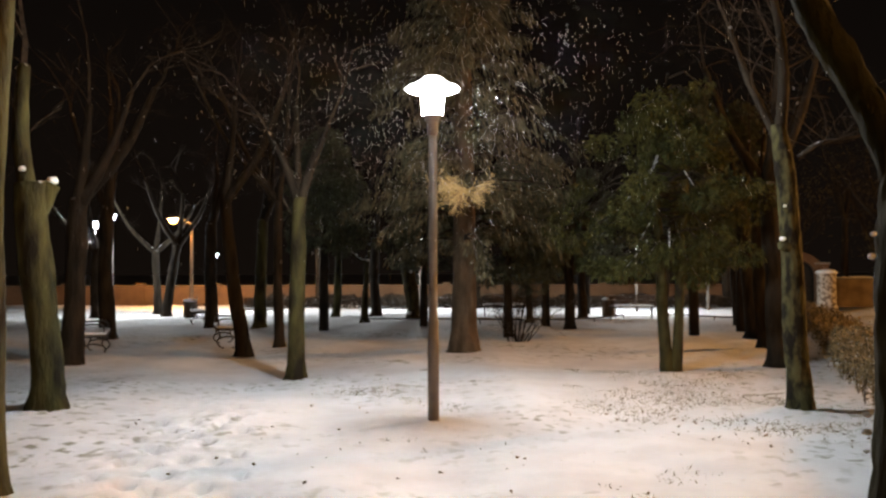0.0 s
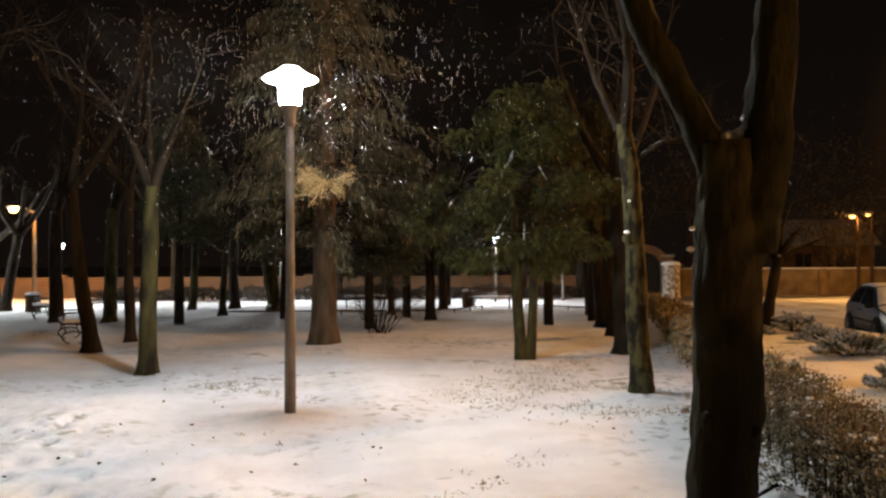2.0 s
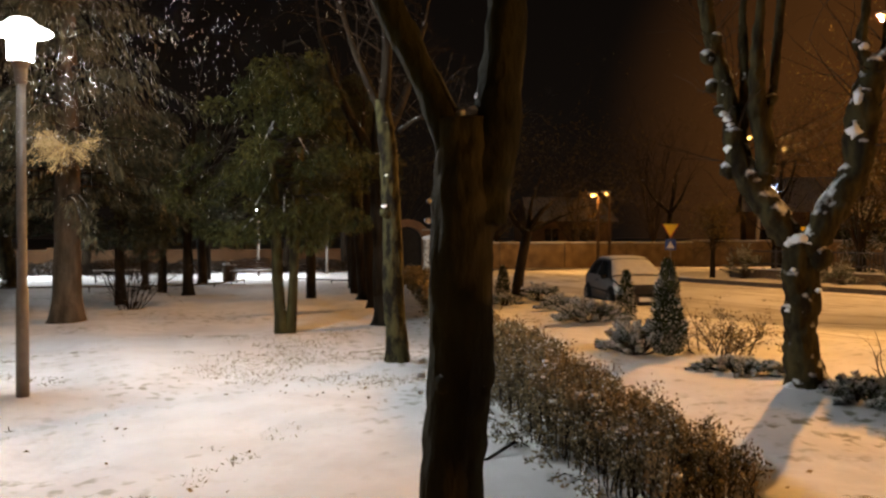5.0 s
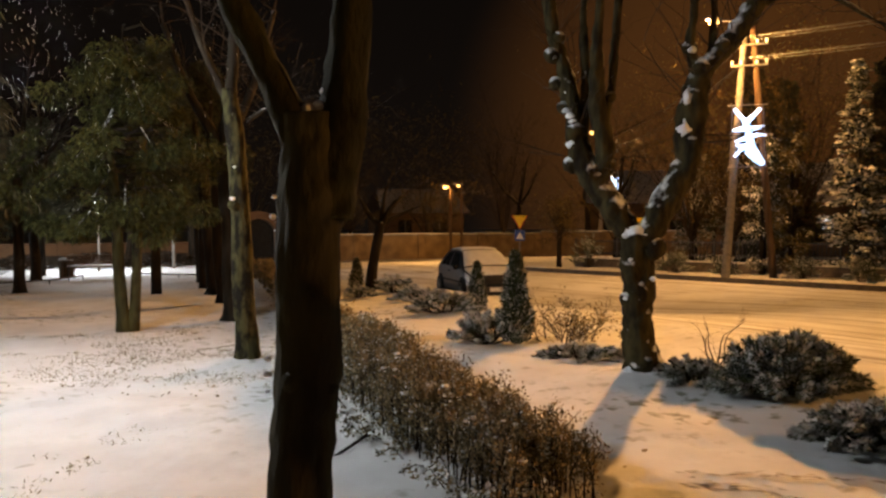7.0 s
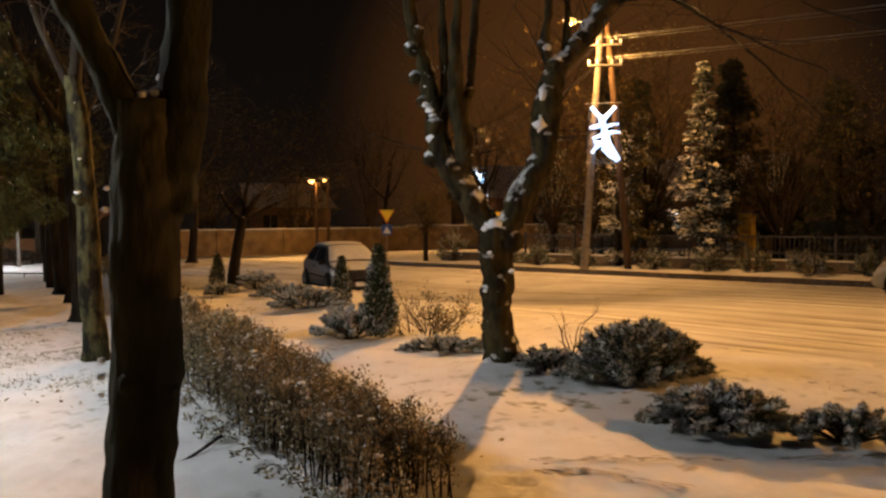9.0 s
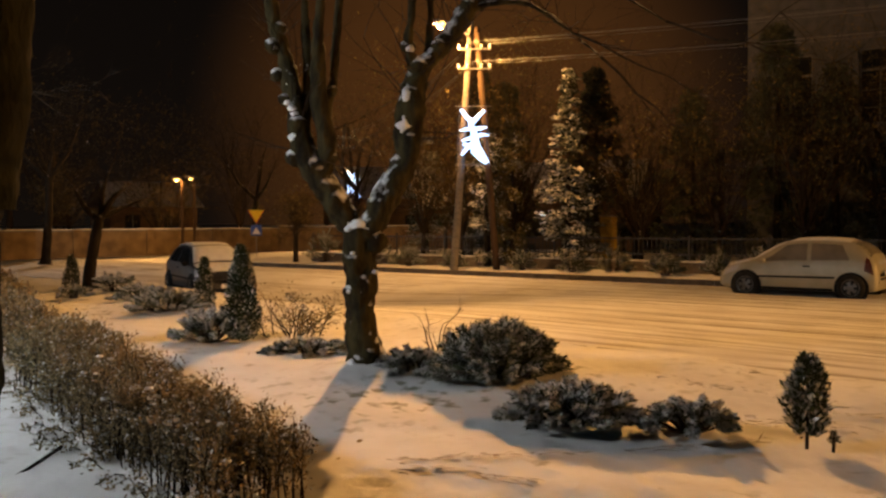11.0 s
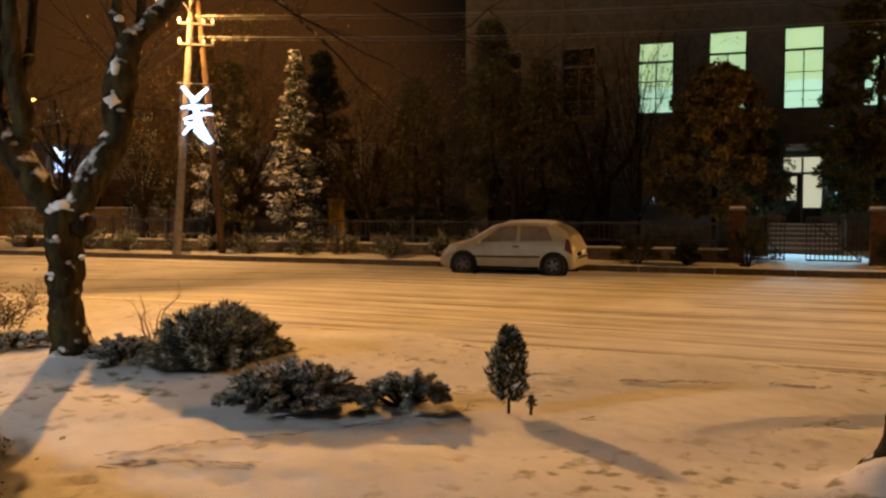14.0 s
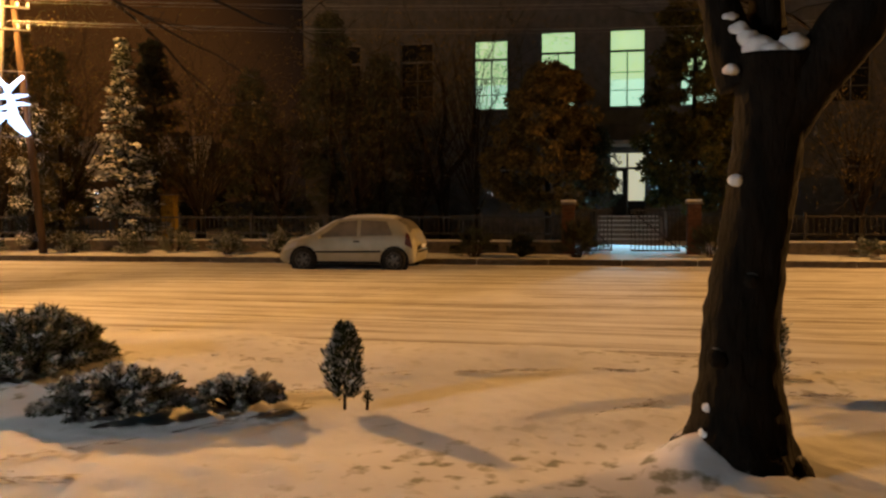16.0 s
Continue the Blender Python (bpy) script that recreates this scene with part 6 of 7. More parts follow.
dark_evergreen(at_land(30.5, 22.3), 5.0, 0.9, 205, material=THUJA, label="dark garden conifer behind the fence", low=0.3, name="columnar_thuja", group="garden conifers", column=1.0)
dark_evergreen(at_land(30.5, 9.2), 8.4, 1.9, 206, label="tall dark spruce in front of the house", low=0.4, name="spruce_tree", group="garden conifers")
dark_evergreen(at_land(30.0, 12.0), 6.4, 1.6, 216, label="tall dark spruce in front of the house", low=0.4, name="spruce_tree", group="garden conifers")
dark_evergreen(at_land(30.8, 7.4), 6.8, 1.7, 226, label="tall dark spruce in front of the house", low=0.4, name="spruce_tree", group="garden conifers")
dark_evergreen(at_land(30.2, 1.35), 6.2, 2.35, 207, material=RUSSET, label="broad-leaved evergreen with bronze leaves by the gate", low=1.5, count=360, leaf=(0.17, 0.045), group="garden trees", column=0.9)
dark_evergreen(at_land(30.6, -0.2), 4.0, 0.9, 217, label="dark drooping evergreen beside the gate", low=1.6, count=300, group="garden trees")
dark_evergreen(at_land(30.3, -3.5), 9.8, 1.95, 208, material=mat("cypress_green", (0.03, 0.035, 0.012), 0.75, colour2=(0.10, 0.085, 0.02), scale=2, island=0.5), label="tall dark cypress beside the gate", low=1.3, count=380, leaf=(0.16, 0.035), group="garden trees", column=0.5)
shape_tree("tree", at_land(31.6, 5.2), 81.0,
           [[(0.0, -0.1, 0, 0.27), (0, 0.3, 0, 0.23), (-0.05, 1.4, 0, 0.20), (0.0, 2.6, 0, 0.20)], [(-0.1, 1.2, 0, 0.12), (-0.55, 2.6, 0, 0.11), (-0.8, 3.8, 0.1, 0.09), (-1.4, 5.2, 0.2, 0.05)],
            [(0, 2.5, 0, 0.14), (0.6, 3.2, 0, 0.10), (1.0, 3.9, 0, 0.08), (1.1, 5.2, 0.1, 0.05)], [(0, 2.5, 0, 0.14), (-0.2, 3.4, 0, 0.10), (0.0, 4.6, 0.2, 0.08), (-0.1, 6.0, 0.2, 0.05)]],
           BARK, "bare forked garden tree in front of the house", seed=209, twigs=(1, 2, 3), twig_depth=4, group="garden trees")


def bushy_tree(at, height, spread, seed, label):
    """A dense bare small tree with russet twigs."""
    rng = np.random.default_rng(seed)
    tree = thing("tree", at, label, "tree", "garden trees")
    bm, tips = bmesh.new(), []
    tube(bm, [(0, 0, -0.1), (0, 0, 0.9), (0.05, 0, 1.4)], [0.13, 0.10, 0.09], 8, 0.1, seed)
    part("trunk", bm, BARK, tree, smooth=True)
    bm = bmesh.new()
    for k in range(20):
        a = rng.uniform(0, 2 * math.pi)
        o = rng.uniform(0.2, 1.0) * spread
        grow(bm, (0, 0, rng.uniform(0.9, 1.4)), (math.cos(a) * o, math.sin(a) * o, rng.uniform(0.9, 1.5)), height * rng.uniform(0.4, 0.62), 0.03, 3, rng, 0.5, tips=tips)
    part("crown", bm, TWIG, tree)
    v, f = sprays_on(tips, 3, 0.10, 0.02, rng, 0.1, 0.08)
    fast_mesh("foliage", v, f, RUSSET, tree)


bushy_tree(at_land(27.7, 12.9), 5.6, 0.7, 211, "bare russet garden tree with a few leaves")
bushy_tree(at_land(29.6, 8.0), 7.2, 0.75, 219, "bare russet garden tree before the house")
bushy_tree(at_land(31.5, 4.0), 11.0, 0.6, 222, "bare russet garden tree before the lit windows")
bushy_tree(at_land(30.9, 6.0), 6.6, 0.85, 221, "bare russet garden tree before the house")
bushy_tree(at_land(28.9, 10.6), 6.4, 0.75, 218, "bare russet garden tree before the house")
for k, (x, y, h) in enumerate(((28.6, 23.4, 9.0), (31.5, 20.5, 9.5), (33.0, 24.5, 10.0), (32.6, 15.5, 9.0))):
    bushy_tree(at_land(x, y), h, 0.6, 330 + k, "tall bare garden tree beyond the street lamp")
bushy_tree(at_land(29.5, 19.5), 8.6, 0.6, 220, "tall bare garden tree behind the street pole")
bushy_tree(at_land(28.4, 21.2), 4.6, 0.7, 212, "bare russet garden tree with a few leaves")
bushy_tree(at_land(25.9, 28.5), 2.2, 0.7, 213, "bare russet garden tree with a few leaves")
bushy_tree(at_land(28.4, -8.2), 5.5, 0.6, 214, "bare garden tree with snow on its limbs")
for k, (x, y, sx, h) in enumerate(((25.9, 16.6, 0.75, 0.6), (25.8, 19.6, 0.8, 0.55), (26.0, 14.6, 0.7, 0.55), (26.2, 13.2, 0.8, 0.75), (26.1, 11.3, 0.8, 0.6), (26.2, 9.6, 0.7, 0.75), (26.1, 8.1, 0.9, 0.9), (26.2, 22.2, 0.9, 0.7),
                                   (26.5, 24.2, 0.9, 0.8), (26.8, 27.6, 1.1, 1.2), (26.3, -8.3, 1.3, 0.55))):
    juniper(at_land(x, y), (sx, sx * 0.7), h, 221 + k, "snow-dusted shrub along the garden fence", 900, 0.14, name="garden_shrub", turn=k * 40)
for k, (x, y, sx, h) in enumerate(((25.9, 3.3, 0.95, 0.75), (26.0, 1.9, 0.5, 0.6), (25.9, 0.25, 0.75, 1.0), (26.1, -3.6, 0.9, 0.85))):
    juniper(at_land(x, y), (sx, sx * 0.8), h, 241 + k, "dark rounded garden shrub by the pavement", 1500, 0.12, name="garden_shrub", turn=k * 40, material=DARK_LEAF)


def fence(y0, y1, x, seed):
    ob = thing("garden_fence", (x, y0, float(land(x, y0))), "low dark fence on a snowy plinth", "fence", "garden fences")
    n = int((y1 - y0) / 2.4)
    boxed("plinth", (0, (y1 - y0) / 2, 0.16), (0.22, y1 - y0, 0.42), KERB, ob)
    boxed("snow_layer", (0, (y1 - y0) / 2, 0.395), (0.24, y1 - y0 - 0.1, 0.05), SNOW, ob, bevel=0.02)
    for z in (0.62, 1.15):
        boxed("rail", (0, (y1 - y0) / 2, z), (0.04, y1 - y0, 0.05), IRON, ob, bevel=0)
    for k in range(n + 1):
        boxed("post", (0, (y1 - y0) * k / n, 0.7), (0.07, 0.07, 1.15), IRON, ob, bevel=0.008)
    m = (y1 - y0) / 0.16
    for k in range(int(m)):
        boxed("bar", (0.0, 0.08 + 0.16 * k, 0.88), (0.02, 0.02, 0.62), IRON, ob, bevel=0)


fence(0.75, 29.0, 27.4, 1)
fence(-16.0, -4.0, 27.4, 2)


def gate():
    for y, h in ((0.55, 1.55), (-3.2, 1.55)):
        ob = thing("gate_post", at_land(27.3, y), "square brick gate post with a snowy cap", "gate post", "gate posts")
        for k in range(14):
            boxed("brick_course", (0, 0, 0.055 + k * 0.11), (0.40 - 0.006 * (k % 2), 0.40 - 0.006 * (k % 2), 0.1), BRICK, ob, bevel=0.008)
        boxed("cap", (0, 0, h + 0.03), (0.48, 0.48, 0.07), CONCRETE, ob, bevel=0.015)
        boxed("snow_layer", (0, 0, h + 0.09), (0.44, 0.44, 0.07), SNOW, ob, bevel=0.03)
    for y, turn, w in ((0.30, 10, 1.1), (-1.35, 0, 1.45)):
        ob = thing("iron_gate", at_land(27.3, y), "open wrought-iron gate leaf before the house", "gate", "gate leaves", turn=turn)
        for z in (0.12, 1.35):
            boxed("rail", (0, -w / 2, z), (0.05, w, 0.05), IRON, ob, bevel=0)
        for k in range(int(w / 0.12) + 1):
            boxed("bar", (0, -0.12 * k, 0.74), (0.025, 0.025, 1.2), IRON, ob, bevel=0)
        boxed("brace", (0.0, -w / 2, 0.74), (0.03, (w ** 2 + 1.2 ** 2) ** 0.5, 0.04), IRON, ob, bevel=0, matrix=Matrix.Rotation(math.atan2(1.2, w), 4, "X"))


gate()


def house():
    """The plastered house: tall lit windows upstairs, a lit door above snowy steps."""
    X, z0 = 35.6, -0.08
    ob = thing("house", (X, 0, z0), "grey plastered house with tall lit upper windows", "house")
    y0, y1, top = -30.0, 12.0, 11.5
    openings = []
    for y in (10.2, 7.1, 4.0, 1.28, -1.45, -4.2, -7.0, -9.8, -12.6):
        openings.append((y, 5.35, 8.45 if -6 < y < 2.5 else 8.2, 1.42, "tall"))
    for y in (10.2, 7.1, 3.6, -4.6, -7.4, -10.2):
        openings.append((y, 1.75, 3.35, 1.2, "low"))
    door = (-1.5, 1.0, 3.6, 1.5, "door")
    cells = sorted(openings + [door])
    ys = sorted({y0, y1, *[round(o[0] - o[3] / 2, 3) for o in cells], *[round(o[0] + o[3] / 2, 3) for o in cells]})
    for a, b in zip(ys, ys[1:]):
        mid = (a + b) / 2
        spans = sorted((o[1], o[2]) for o in cells if o[0] - o[3] / 2 < mid < o[0] + o[3] / 2)
        z = -0.3
        for lo, hi in spans + [(top, top)]:
            if lo - z > 0.01:
                boxed("wall", (0.2, mid, (z + lo) / 2), (0.4, b - a, lo - z), PLASTER, ob, bevel=0)
            z = hi
    boxed("plinth", (-0.03, -15.9, 0.35), (0.12, 28.0, 1.3), KERB, ob)
    boxed("plinth", (-0.03, 5.6, 0.35), (0.12, 12.6, 1.3), KERB, ob)
    boxed("cornice", (-0.08, (y0 + y1) / 2, top - 0.2), (0.3, y1 - y0, 0.35), PLASTER, ob, bevel=0.04)
    boxed("string_course", (-0.05, (y0 + y1) / 2, 4.75), (0.12, y1 - y0, 0.22), PLASTER, ob, bevel=0.02)
    boxed("side_wall", (4.2, y1 - 0.2, top / 2 - 0.2), (7.6, 0.4, top + 0.2), PLASTER, ob)
    boxed("side_wall", (4.2, y0 + 0.2, top / 2 - 0.2), (7.6, 0.4, top + 0.2), PLASTER, ob)
    boxed("back_wall", (8.2, (y0 + y1) / 2, top / 2 - 0.2), (0.4, y1 - y0, top + 0.2), PLASTER, ob)
    bm = bmesh.new()
    v = [bm.verts.new(p) for p in ((-0.5, y0 - 0.4, top), (-0.5, y1 + 0.4, top), (8.8, y1 + 0.4, top), (8.8, y0 - 0.4, top), (4.1, y0 + 3, top + 2.8), (4.1, y1 - 3, top + 2.8))]
    for f in ((0, 1, 5, 4), (2, 3, 4, 5), (1, 2, 5), (3, 0, 4), (3, 2, 1, 0)):
        bm.faces.new([v[k] for k in f])
    part("roof", bm, ROOF, ob)
    lit_tall = {4.0, 1.28, -1.45, -4.2}
    for y, lo, hi, w, kind in openings:
        win = new("window")
        win.parent = ob
        win.location = (0.14, y, lo)
        h = hi - lo
        lit = y in lit_tall and kind == "tall"
        for lo_z, hi_z in ((0, 0.36), (0.36, 0.72), (0.72, 1.0)):
            boxed("pane", (0.06, 0, h * (lo_z + hi_z) / 2), (0.02, w, h * (hi_z - lo_z)), (GLOW_PALE if lo_z == 0 else GLOW_WINDOW) if lit else CAR_GLASS, win, "glowing greenish window pane" if lit else "", bevel=0)
        for yy in (-w / 2 + 0.03, w / 2 - 0.03):
            boxed("frame", (0, yy, h / 2), (0.07, 0.06, h), FRAME_PAINT if not lit else IRON, win, bevel=0)
        for zz in (0.03, h - 0.03, h * 0.72):
            boxed("transom", (0.0, 0, zz), (0.065, w - 0.12, 0.09 if zz == h * 0.72 else 0.06), IRON if lit else FRAME_PAINT, win, bevel=0)
        if kind == "tall":
            for zz in (h * 0.45, h * 0.22):
                boxed("glazing_bar", (0.0, 0, zz), (0.04, w - 0.12, 0.03), IRON if lit and y != -1.45 else FRAME_PAINT, win, bevel=0)
        boxed("mullion", (0.01, 0, h * 0.36), (0.05, 0.045, h * 0.72 - 0.05), IRON if lit and y > 0 else FRAME_PAINT, win, bevel=0)
        boxed("sill", (-0.14, 0, -0.05), (0.28, w + 0.16, 0.07), PLASTER, win, bevel=0.01)
    y, lo, hi, w, _ = door
    d = new("door")
    d.parent = ob
    d.location = (0.16, y, lo)
    boxed("transom_light", (0.05, 0, 2.25), (0.02, w - 0.1, 0.55), GLOW_DOOR, d, "lit fanlight", bevel=0)
    boxed("door_leaf", (0.02, 0.38, 0.95), (0.06, 0.72, 1.9), DARK, d)
    boxed("door_glass", (0.05, -0.36, 1.25), (0.02, 0.66, 1.25), GLOW_DOOR, d, "lit glazed door panel", bevel=0)
    boxed("door_panel", (0.02, -0.36, 0.3), (0.06, 0.7, 0.6), DARK, d)
    boxed("door_glass", (-0.02, 0.38, 1.35), (0.02, 0.34, 0.9), GLOW_DOOR, d, bevel=0)
    for yy in (-w / 2 + 0.04, 0.02, w / 2 - 0.04):
        boxed("frame", (-0.01, yy, 1.25), (0.08, 0.08, 2.5), IRON, d, bevel=0)
    boxed("canopy", (-0.75, -1.5, 3.85), (1.7, 2.6, 0.16), CONCRETE, ob, bevel=0.02)
    for k in range(6):
        boxed("step", (-2.2 + 0.34 * k, -1.5, 0.08 + 0.165 * k), (0.36, 2.6, 0.17 + 0.0 * k), CONCRETE, ob, bevel=0.012)
        boxed("step_snow", (-2.2 + 0.34 * k, -1.5, 0.185 + 0.165 * k), (0.26, 2.3, 0.035), SNOW, ob, bevel=0.012)
    boxed("stoop", (-0.2, -1.5, 0.45), (0.44, 2.6, 0.95), CONCRETE, ob, bevel=0.01)
    for yy in (-0.15, -2.85):
        for zz in (0.9, 0.6):
            boxed("handrail", (-1.2, yy, 0.55 + zz), (2.5, 0.045, 0.045), STEEL, ob, bevel=0, matrix=Matrix.Rotation(-0.43, 4, "Y"))
        for k in range(4):
            boxed("rail_post", (-2.2 + 0.68 * k, yy, 0.7 + 0.31 * k), (0.04, 0.04, 0.9), STEEL, ob, bevel=0)


house()
for y, w in ((-5.1, 1.5),):
    ob = thing("notice_board", at_land(27.9, y), "pale notice board on posts by the fence", "notice board")
    boxed("board", (0, 0, 1.25), (0.06, w, 0.75), POSTER, ob)
    for s in (-0.6, 0.6):
        boxed("post", (0.05, s * w * 0.75, 0.7), (0.06, 0.06, 1.5), STEEL, ob)
    boxed("snow_layer", (0, 0, 1.66), (0.12, w, 0.06), SNOW, ob, bevel=0.02)
# block in place of a yellow-lit wall; the lamplight is put into its colour
ob = thing("lit_wall_block", at_land(28.6, 14.6), "yellow block standing in for a lamplit wall behind the fence", "post")
boxed("body", (0, 0, 0.95), (0.35, 0.5, 1.9), mat("lit_wall_yellow", (0.30, 0.20, 0.03), 0.6, colour2=(0.38, 0.26, 0.04), scale=4), ob, bevel=0.02)
boxed("cap", (0, 0, 1.93), (0.42, 0.58, 0.05), CONCRETE, ob, bevel=0.01)


# ---- far side: walls, arch, houses ----
def long_wall(name, a, b, height, material, label, cap=True, pier=4.0):
    d = Vector((b[0] - a[0], b[1] - a[1], 0))
    ln, turn = d.length, math.degrees(math.atan2(d.y, d.x))
    ob = thing(name, (a[0], a[1], -0.15), label, "wall", turn=turn, kind="structure")
    boxed("panel", (ln / 2, 0, height / 2), (ln, 0.28, height), material, ob, bevel=0.01)
    for k in range(int(ln / pier) + 1):
        boxed("pier", (k * pier + 0.2, -0.02, height / 2 + 0.05), (0.4, 0.42, height + 0.1), material, ob, bevel=0.015)
    if cap:
        boxed("coping", (ln / 2, 0, height + 0.04), (ln, 0.4, 0.08), CONCRETE, ob, bevel=0.01)
        boxed("snow_layer", (ln / 2, 0, height + 0.105), (ln, 0.34, 0.06), SNOW, ob, bevel=0.025)


long_wall("wall_far", (19.6, 44.0), (36.0, 41.5), 1.4, OCHRE, "long ochre rendered wall across the street")
long_wall("wall_park", (-40.0, 46.0), (16.2, 43.8), 1.2, FAR_WALL, "long brown rendered wall behind the park", cap=False)
long_wall("wall_street", (36.0, 41.5), (60.0, 30.0), 1.5, OCHRE, "low rendered garden wall")


def arch_gate():
    ob = thing("arched_gateway", (17.4, 42.3, -0.1), "arched ochre gateway in the far wall", "gateway", turn=-6)
    ob.scale = (0.74, 0.74, 0.70)
    for x in (-1.55, 1.55):
        boxed("pillar", (x, 0, 1.5), (0.8, 0.8, 3.0), FAR_WALL, ob, bevel=0.03)
        boxed("pillar_cap", (x, 0, 3.06), (0.95, 0.95, 0.14), CONCRETE, ob, bevel=0.02)
    n = 18
    bm = bmesh.new()
    rows = []
    for k in range(n + 1):
        a = math.pi * k / n
        ring = []
        for r, y in ((1.16, -0.3), (1.75, -0.3), (1.75, 0.3), (1.16, 0.3)):
            ring.append(bm.verts.new((r * math.cos(a), y, 2.2 + r * math.sin(a) * 0.95)))
        rows.append(ring)
    for p, q in zip(rows, rows[1:]):
        for k in range(4):
            bm.faces.new((p[k], p[(k + 1) % 4], q[(k + 1) % 4], q[k]))
    bm.faces.new(rows[0])
    bm.faces.new(rows[-1][::-1])
    part("arch", bm, FAR_WALL, ob)
    boxed("gate_leaf", (0, 0.2, 1.6), (2.3, 0.08, 3.2), DARK, ob, "dark closed gate leaf")


arch_gate()
ob = thing("advertising_column", (17.35, 38.9, -0.1), "round advertising column pasted with worn posters", "advertising column")
bm = bmesh.new()
lathe(bm, [(0.46, 0), (0.46, 0.2), (0.41, 0.24), (0.41, 1.66)], 28)
part("drum", bm, POSTER, ob, smooth=True)
bm = bmesh.new()
lathe(bm, [(0.47, 1.66), (0.48, 1.72), (0.38, 1.80), (0.1, 1.86)], 28)
part("snow_cap", bm, SNOW, ob, smooth=True)


def far_house(at, turn, w, d, h, lit=0, label="far dark house with a pitched roof"):
    ob = thing("house", at, label, "house", "far houses", turn=turn)
    boxed("wall", (0, 0, h / 2), (w, d, h), FAR_WALL, ob)
    bm = bmesh.new()
    v = [bm.verts.new(p) for p in ((-w / 2 - 0.4, -d / 2 - 0.4, h), (w / 2 + 0.4, -d / 2 - 0.4, h), (w / 2 + 0.4, d / 2 + 0.4, h), (-w / 2 - 0.4, d / 2 + 0.4, h), (-w / 2, 0, h + d * 0.4), (w / 2, 0, h + d * 0.4))]
    for f in ((0, 1, 5, 4), (2, 3, 4, 5), (1, 2, 5), (3, 0, 4), (3, 2, 1, 0)):
        bm.faces.new([v[k] for k in f])
    part("roof", bm, ROOF, ob)
    for k in range(int(w / 2.6)):
        x = -w / 2 + 1.5 + 2.6 * k
        for z in ([1.6, 4.4] if h > 5 else [1.6]):
            win = new("window")
            win.parent = ob
            win.location = (x, -d / 2 - 0.02, z)
            boxed("pane", (0, 0, 0), (1.0, 0.05, 1.3), CAR_GLASS, win, bevel=0)
            boxed("frame", (0, -0.03, 0), (0.06, 0.05, 1.3), FRAME_PAINT, win, bevel=0)
            boxed("sill", (0, -0.06, -0.7), (1.2, 0.16, 0.07), PLASTER, win, bevel=0)


far_house((34.5, 54.0, 0), -14, 6, 4.5, 2.8)
far_house((56.0, 48.0, 0), -40, 14, 7, 3.6)
far_house((47.0, 28.0, 0), -80, 12, 6, 3.0)
bushy_tree((29.6, 43.2, 0), 4.4, 0.9, 251, "bare garden tree lit orange behind the wall")
bushy_tree((24.6, 45.6, 0), 4.0, 0.9, 252, "bare garden tree lit orange behind the wall")
for k, (x, y, h) in enumerate(((19.0, 47.5, 9.5), (25.5, 49.0, 11.0), (31.0, 47.0, 10.0), (37.5, 47.0, 11.0), (35.5, 34.5, 9.0), (46.0, 36.0, 11.0))):
    bushy_tree((x, y, -0.1), h, 0.55, 350 + k, "tall bare tree standing dark against the sky")
for k, (x, y) in enumerate(((13.2, 40.0), (20.2, 39.5), (21.8, 46.5), (36.5, 44.5), (40.5, 39.0), (10.5, 41.0), (-6.0, 41.5), (1.5, 41.0))):
    dark_tree((x, y, -0.1), 3.4 + (k % 3) * 0.6, 0.2, 261 + k, 0.2 * (k % 2), group="far trees", depth=3, forks=4)
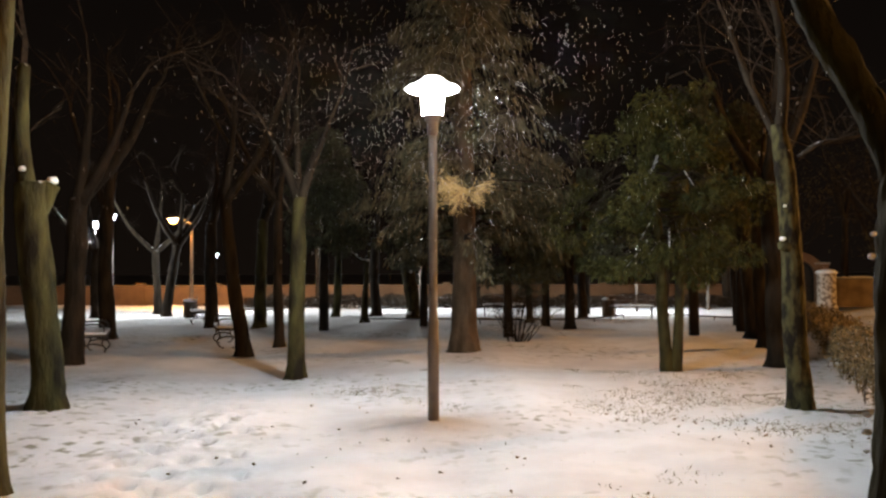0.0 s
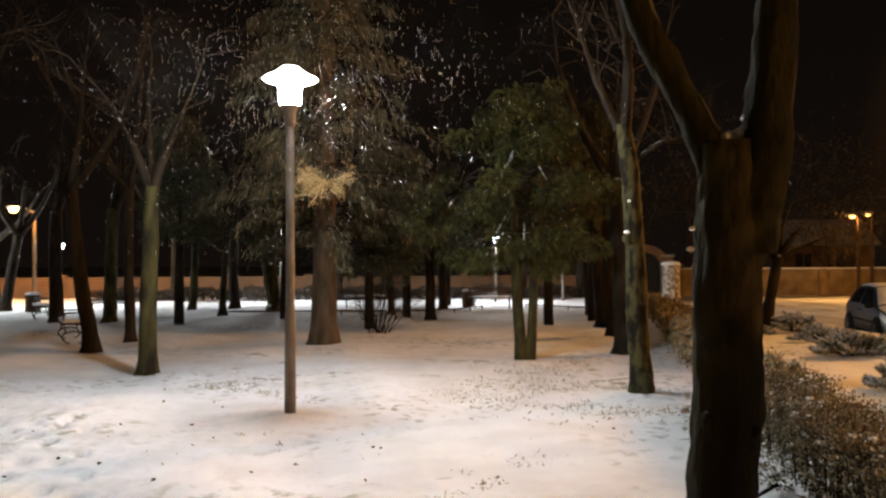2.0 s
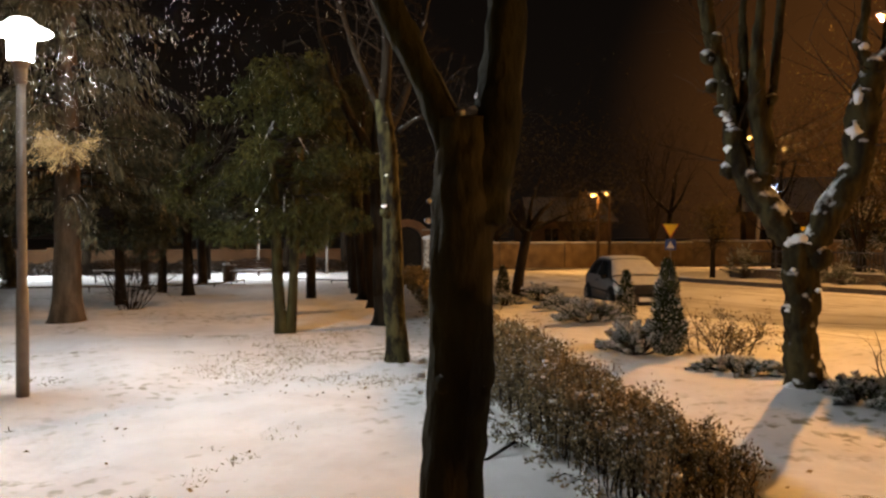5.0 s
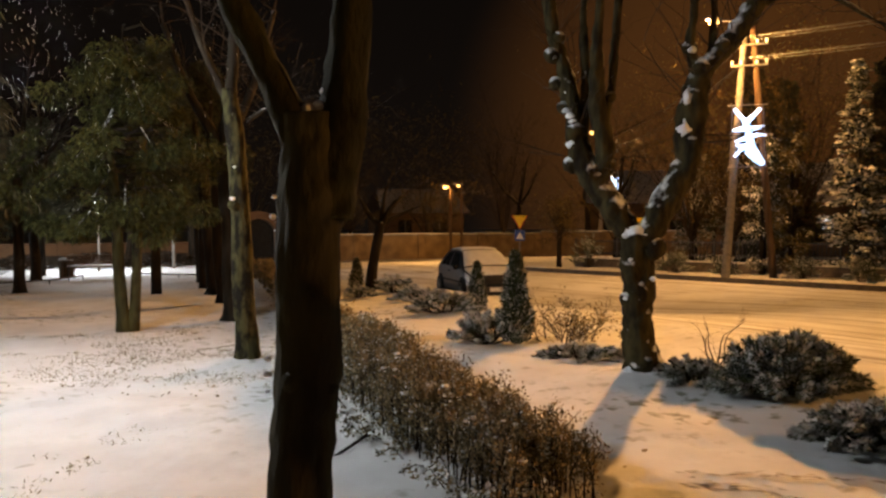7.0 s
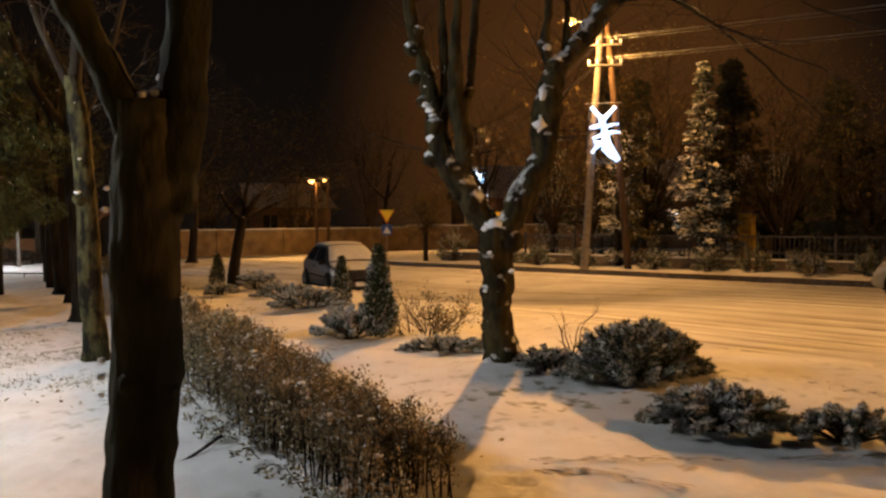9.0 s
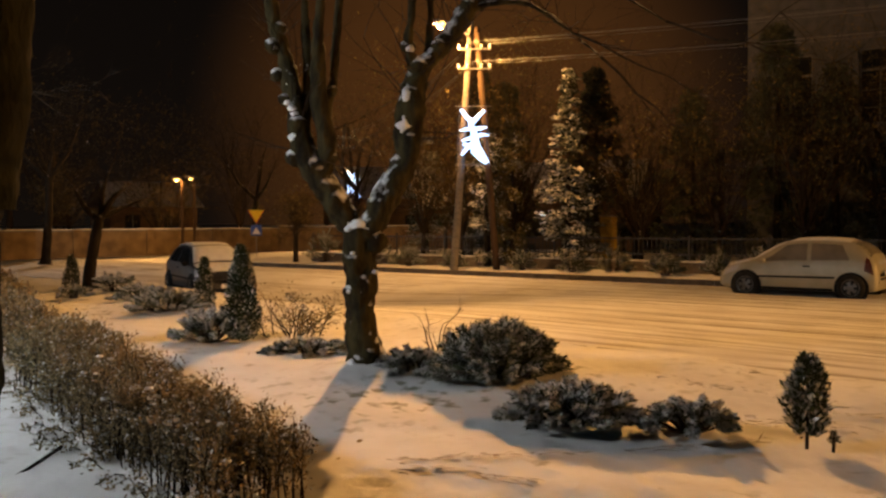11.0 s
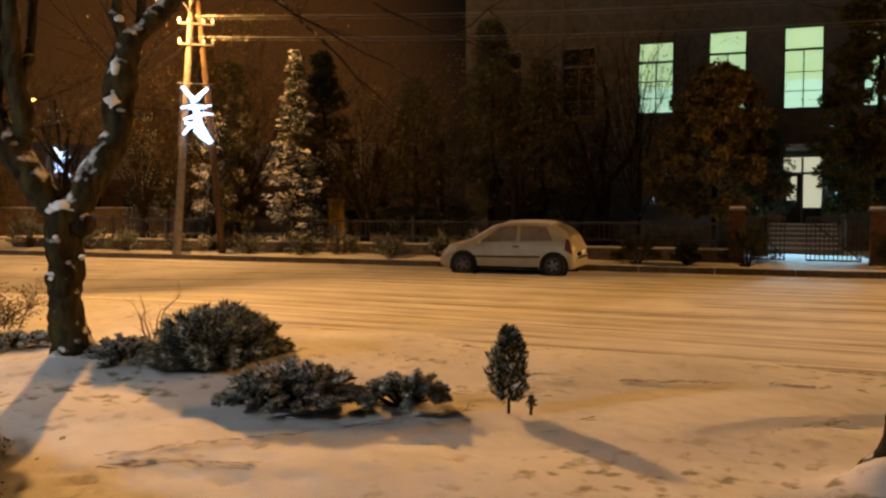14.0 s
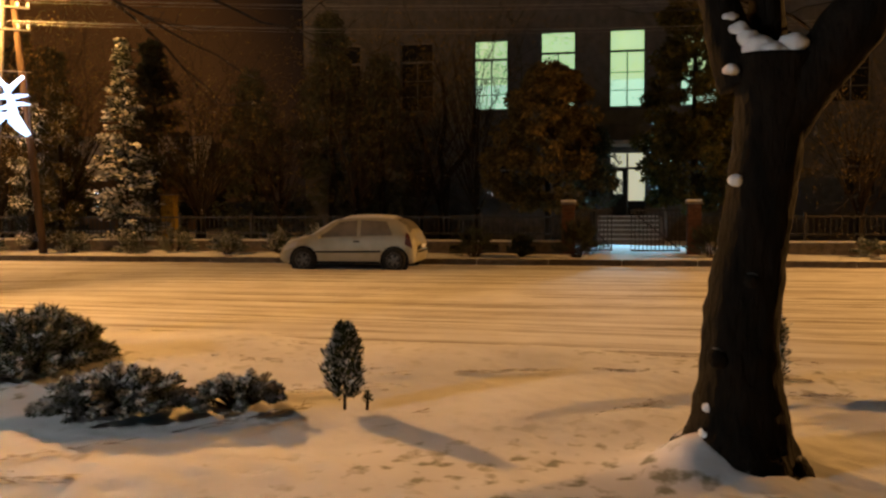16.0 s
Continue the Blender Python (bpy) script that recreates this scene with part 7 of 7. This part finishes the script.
for k, (x, y, h) in enumerate(((33.5, 22.5, 8.0), (35.0, 25.0, 9.0), (33.0, 17.5, 8.0))):
    dark_evergreen((x, y, -0.1), h, 1.8, 281 + k, label="tall dark garden conifer across the street", low=0.4, count=170, leaf=(0.2, 0.04), group="far trees")
rng = np.random.default_rng(300)
n = 26000
at = np.stack([rng.uniform(-9, 14, n), 39.6 + rng.normal(0, 0.26, n), 0.62 * rng.beta(1.2, 0.9, n)], 1)
at[:, 2] *= 0.9 + 0.12 * np.sin(at[:, 0] * 2.3) + 0.06 * np.sin(at[:, 0] * 7.1)
v, f = blades(at, rng.normal(0, 0.8, (n, 3)) + [0, 0, 0.5], 0.11, 0.028, rng)
tagged(fast_mesh("low_hedge", v, f, TWIG), "low dark clipped hedge at the back of the park", "hedge", kind="structure")


# ---- snow in the air round the lantern ----
def flakes():
    rng = np.random.default_rng(311)
    n = 2900
    p = np.stack([rng.normal(0.05, 1.3, n), rng.normal(9.0, 1.0, n), rng.normal(3.55, 0.8, n)], 1)
    p = p[(p[:, 2] > 1.7) & (np.hypot(p[:, 0] + 0.11, p[:, 1] - 9.21) > 0.35)]
    n = len(p)
    w = np.stack([rng.normal(0.12, 0.16, n), rng.normal(0, 0.15, n), -np.ones(n)], 1)
    w /= np.linalg.norm(w, axis=1, keepdims=True)
    s1 = np.cross(w, rng.normal(size=(n, 3)))
    s1 /= np.linalg.norm(s1, axis=1, keepdims=True)
    s2 = np.cross(w, s1)
    ln = rng.uniform(0.02, 0.06, n)[:, None]
    r = rng.uniform(0.0007, 0.0016, n)[:, None]
    v = np.stack([p, p + w * ln * 0.5 + s1 * r, p + w * ln * 0.5 + (-0.5 * s1 + 0.87 * s2) * r, p + w * ln * 0.5 + (-0.5 * s1 - 0.87 * s2) * r, p + w * ln], 1).reshape(-1, 3)
    i = np.arange(n)[:, None] * 5
    f = np.concatenate([i + [0, 1, 2], i + [0, 2, 3], i + [0, 3, 1], i + [4, 2, 1], i + [4, 3, 2], i + [4, 1, 3]], 1).reshape(-1, 3)
    tagged(fast_mesh("falling_snow", v, f, FLAKE), "falling snowflakes lit by the lamp", "snow", kind="stuff")


flakes()
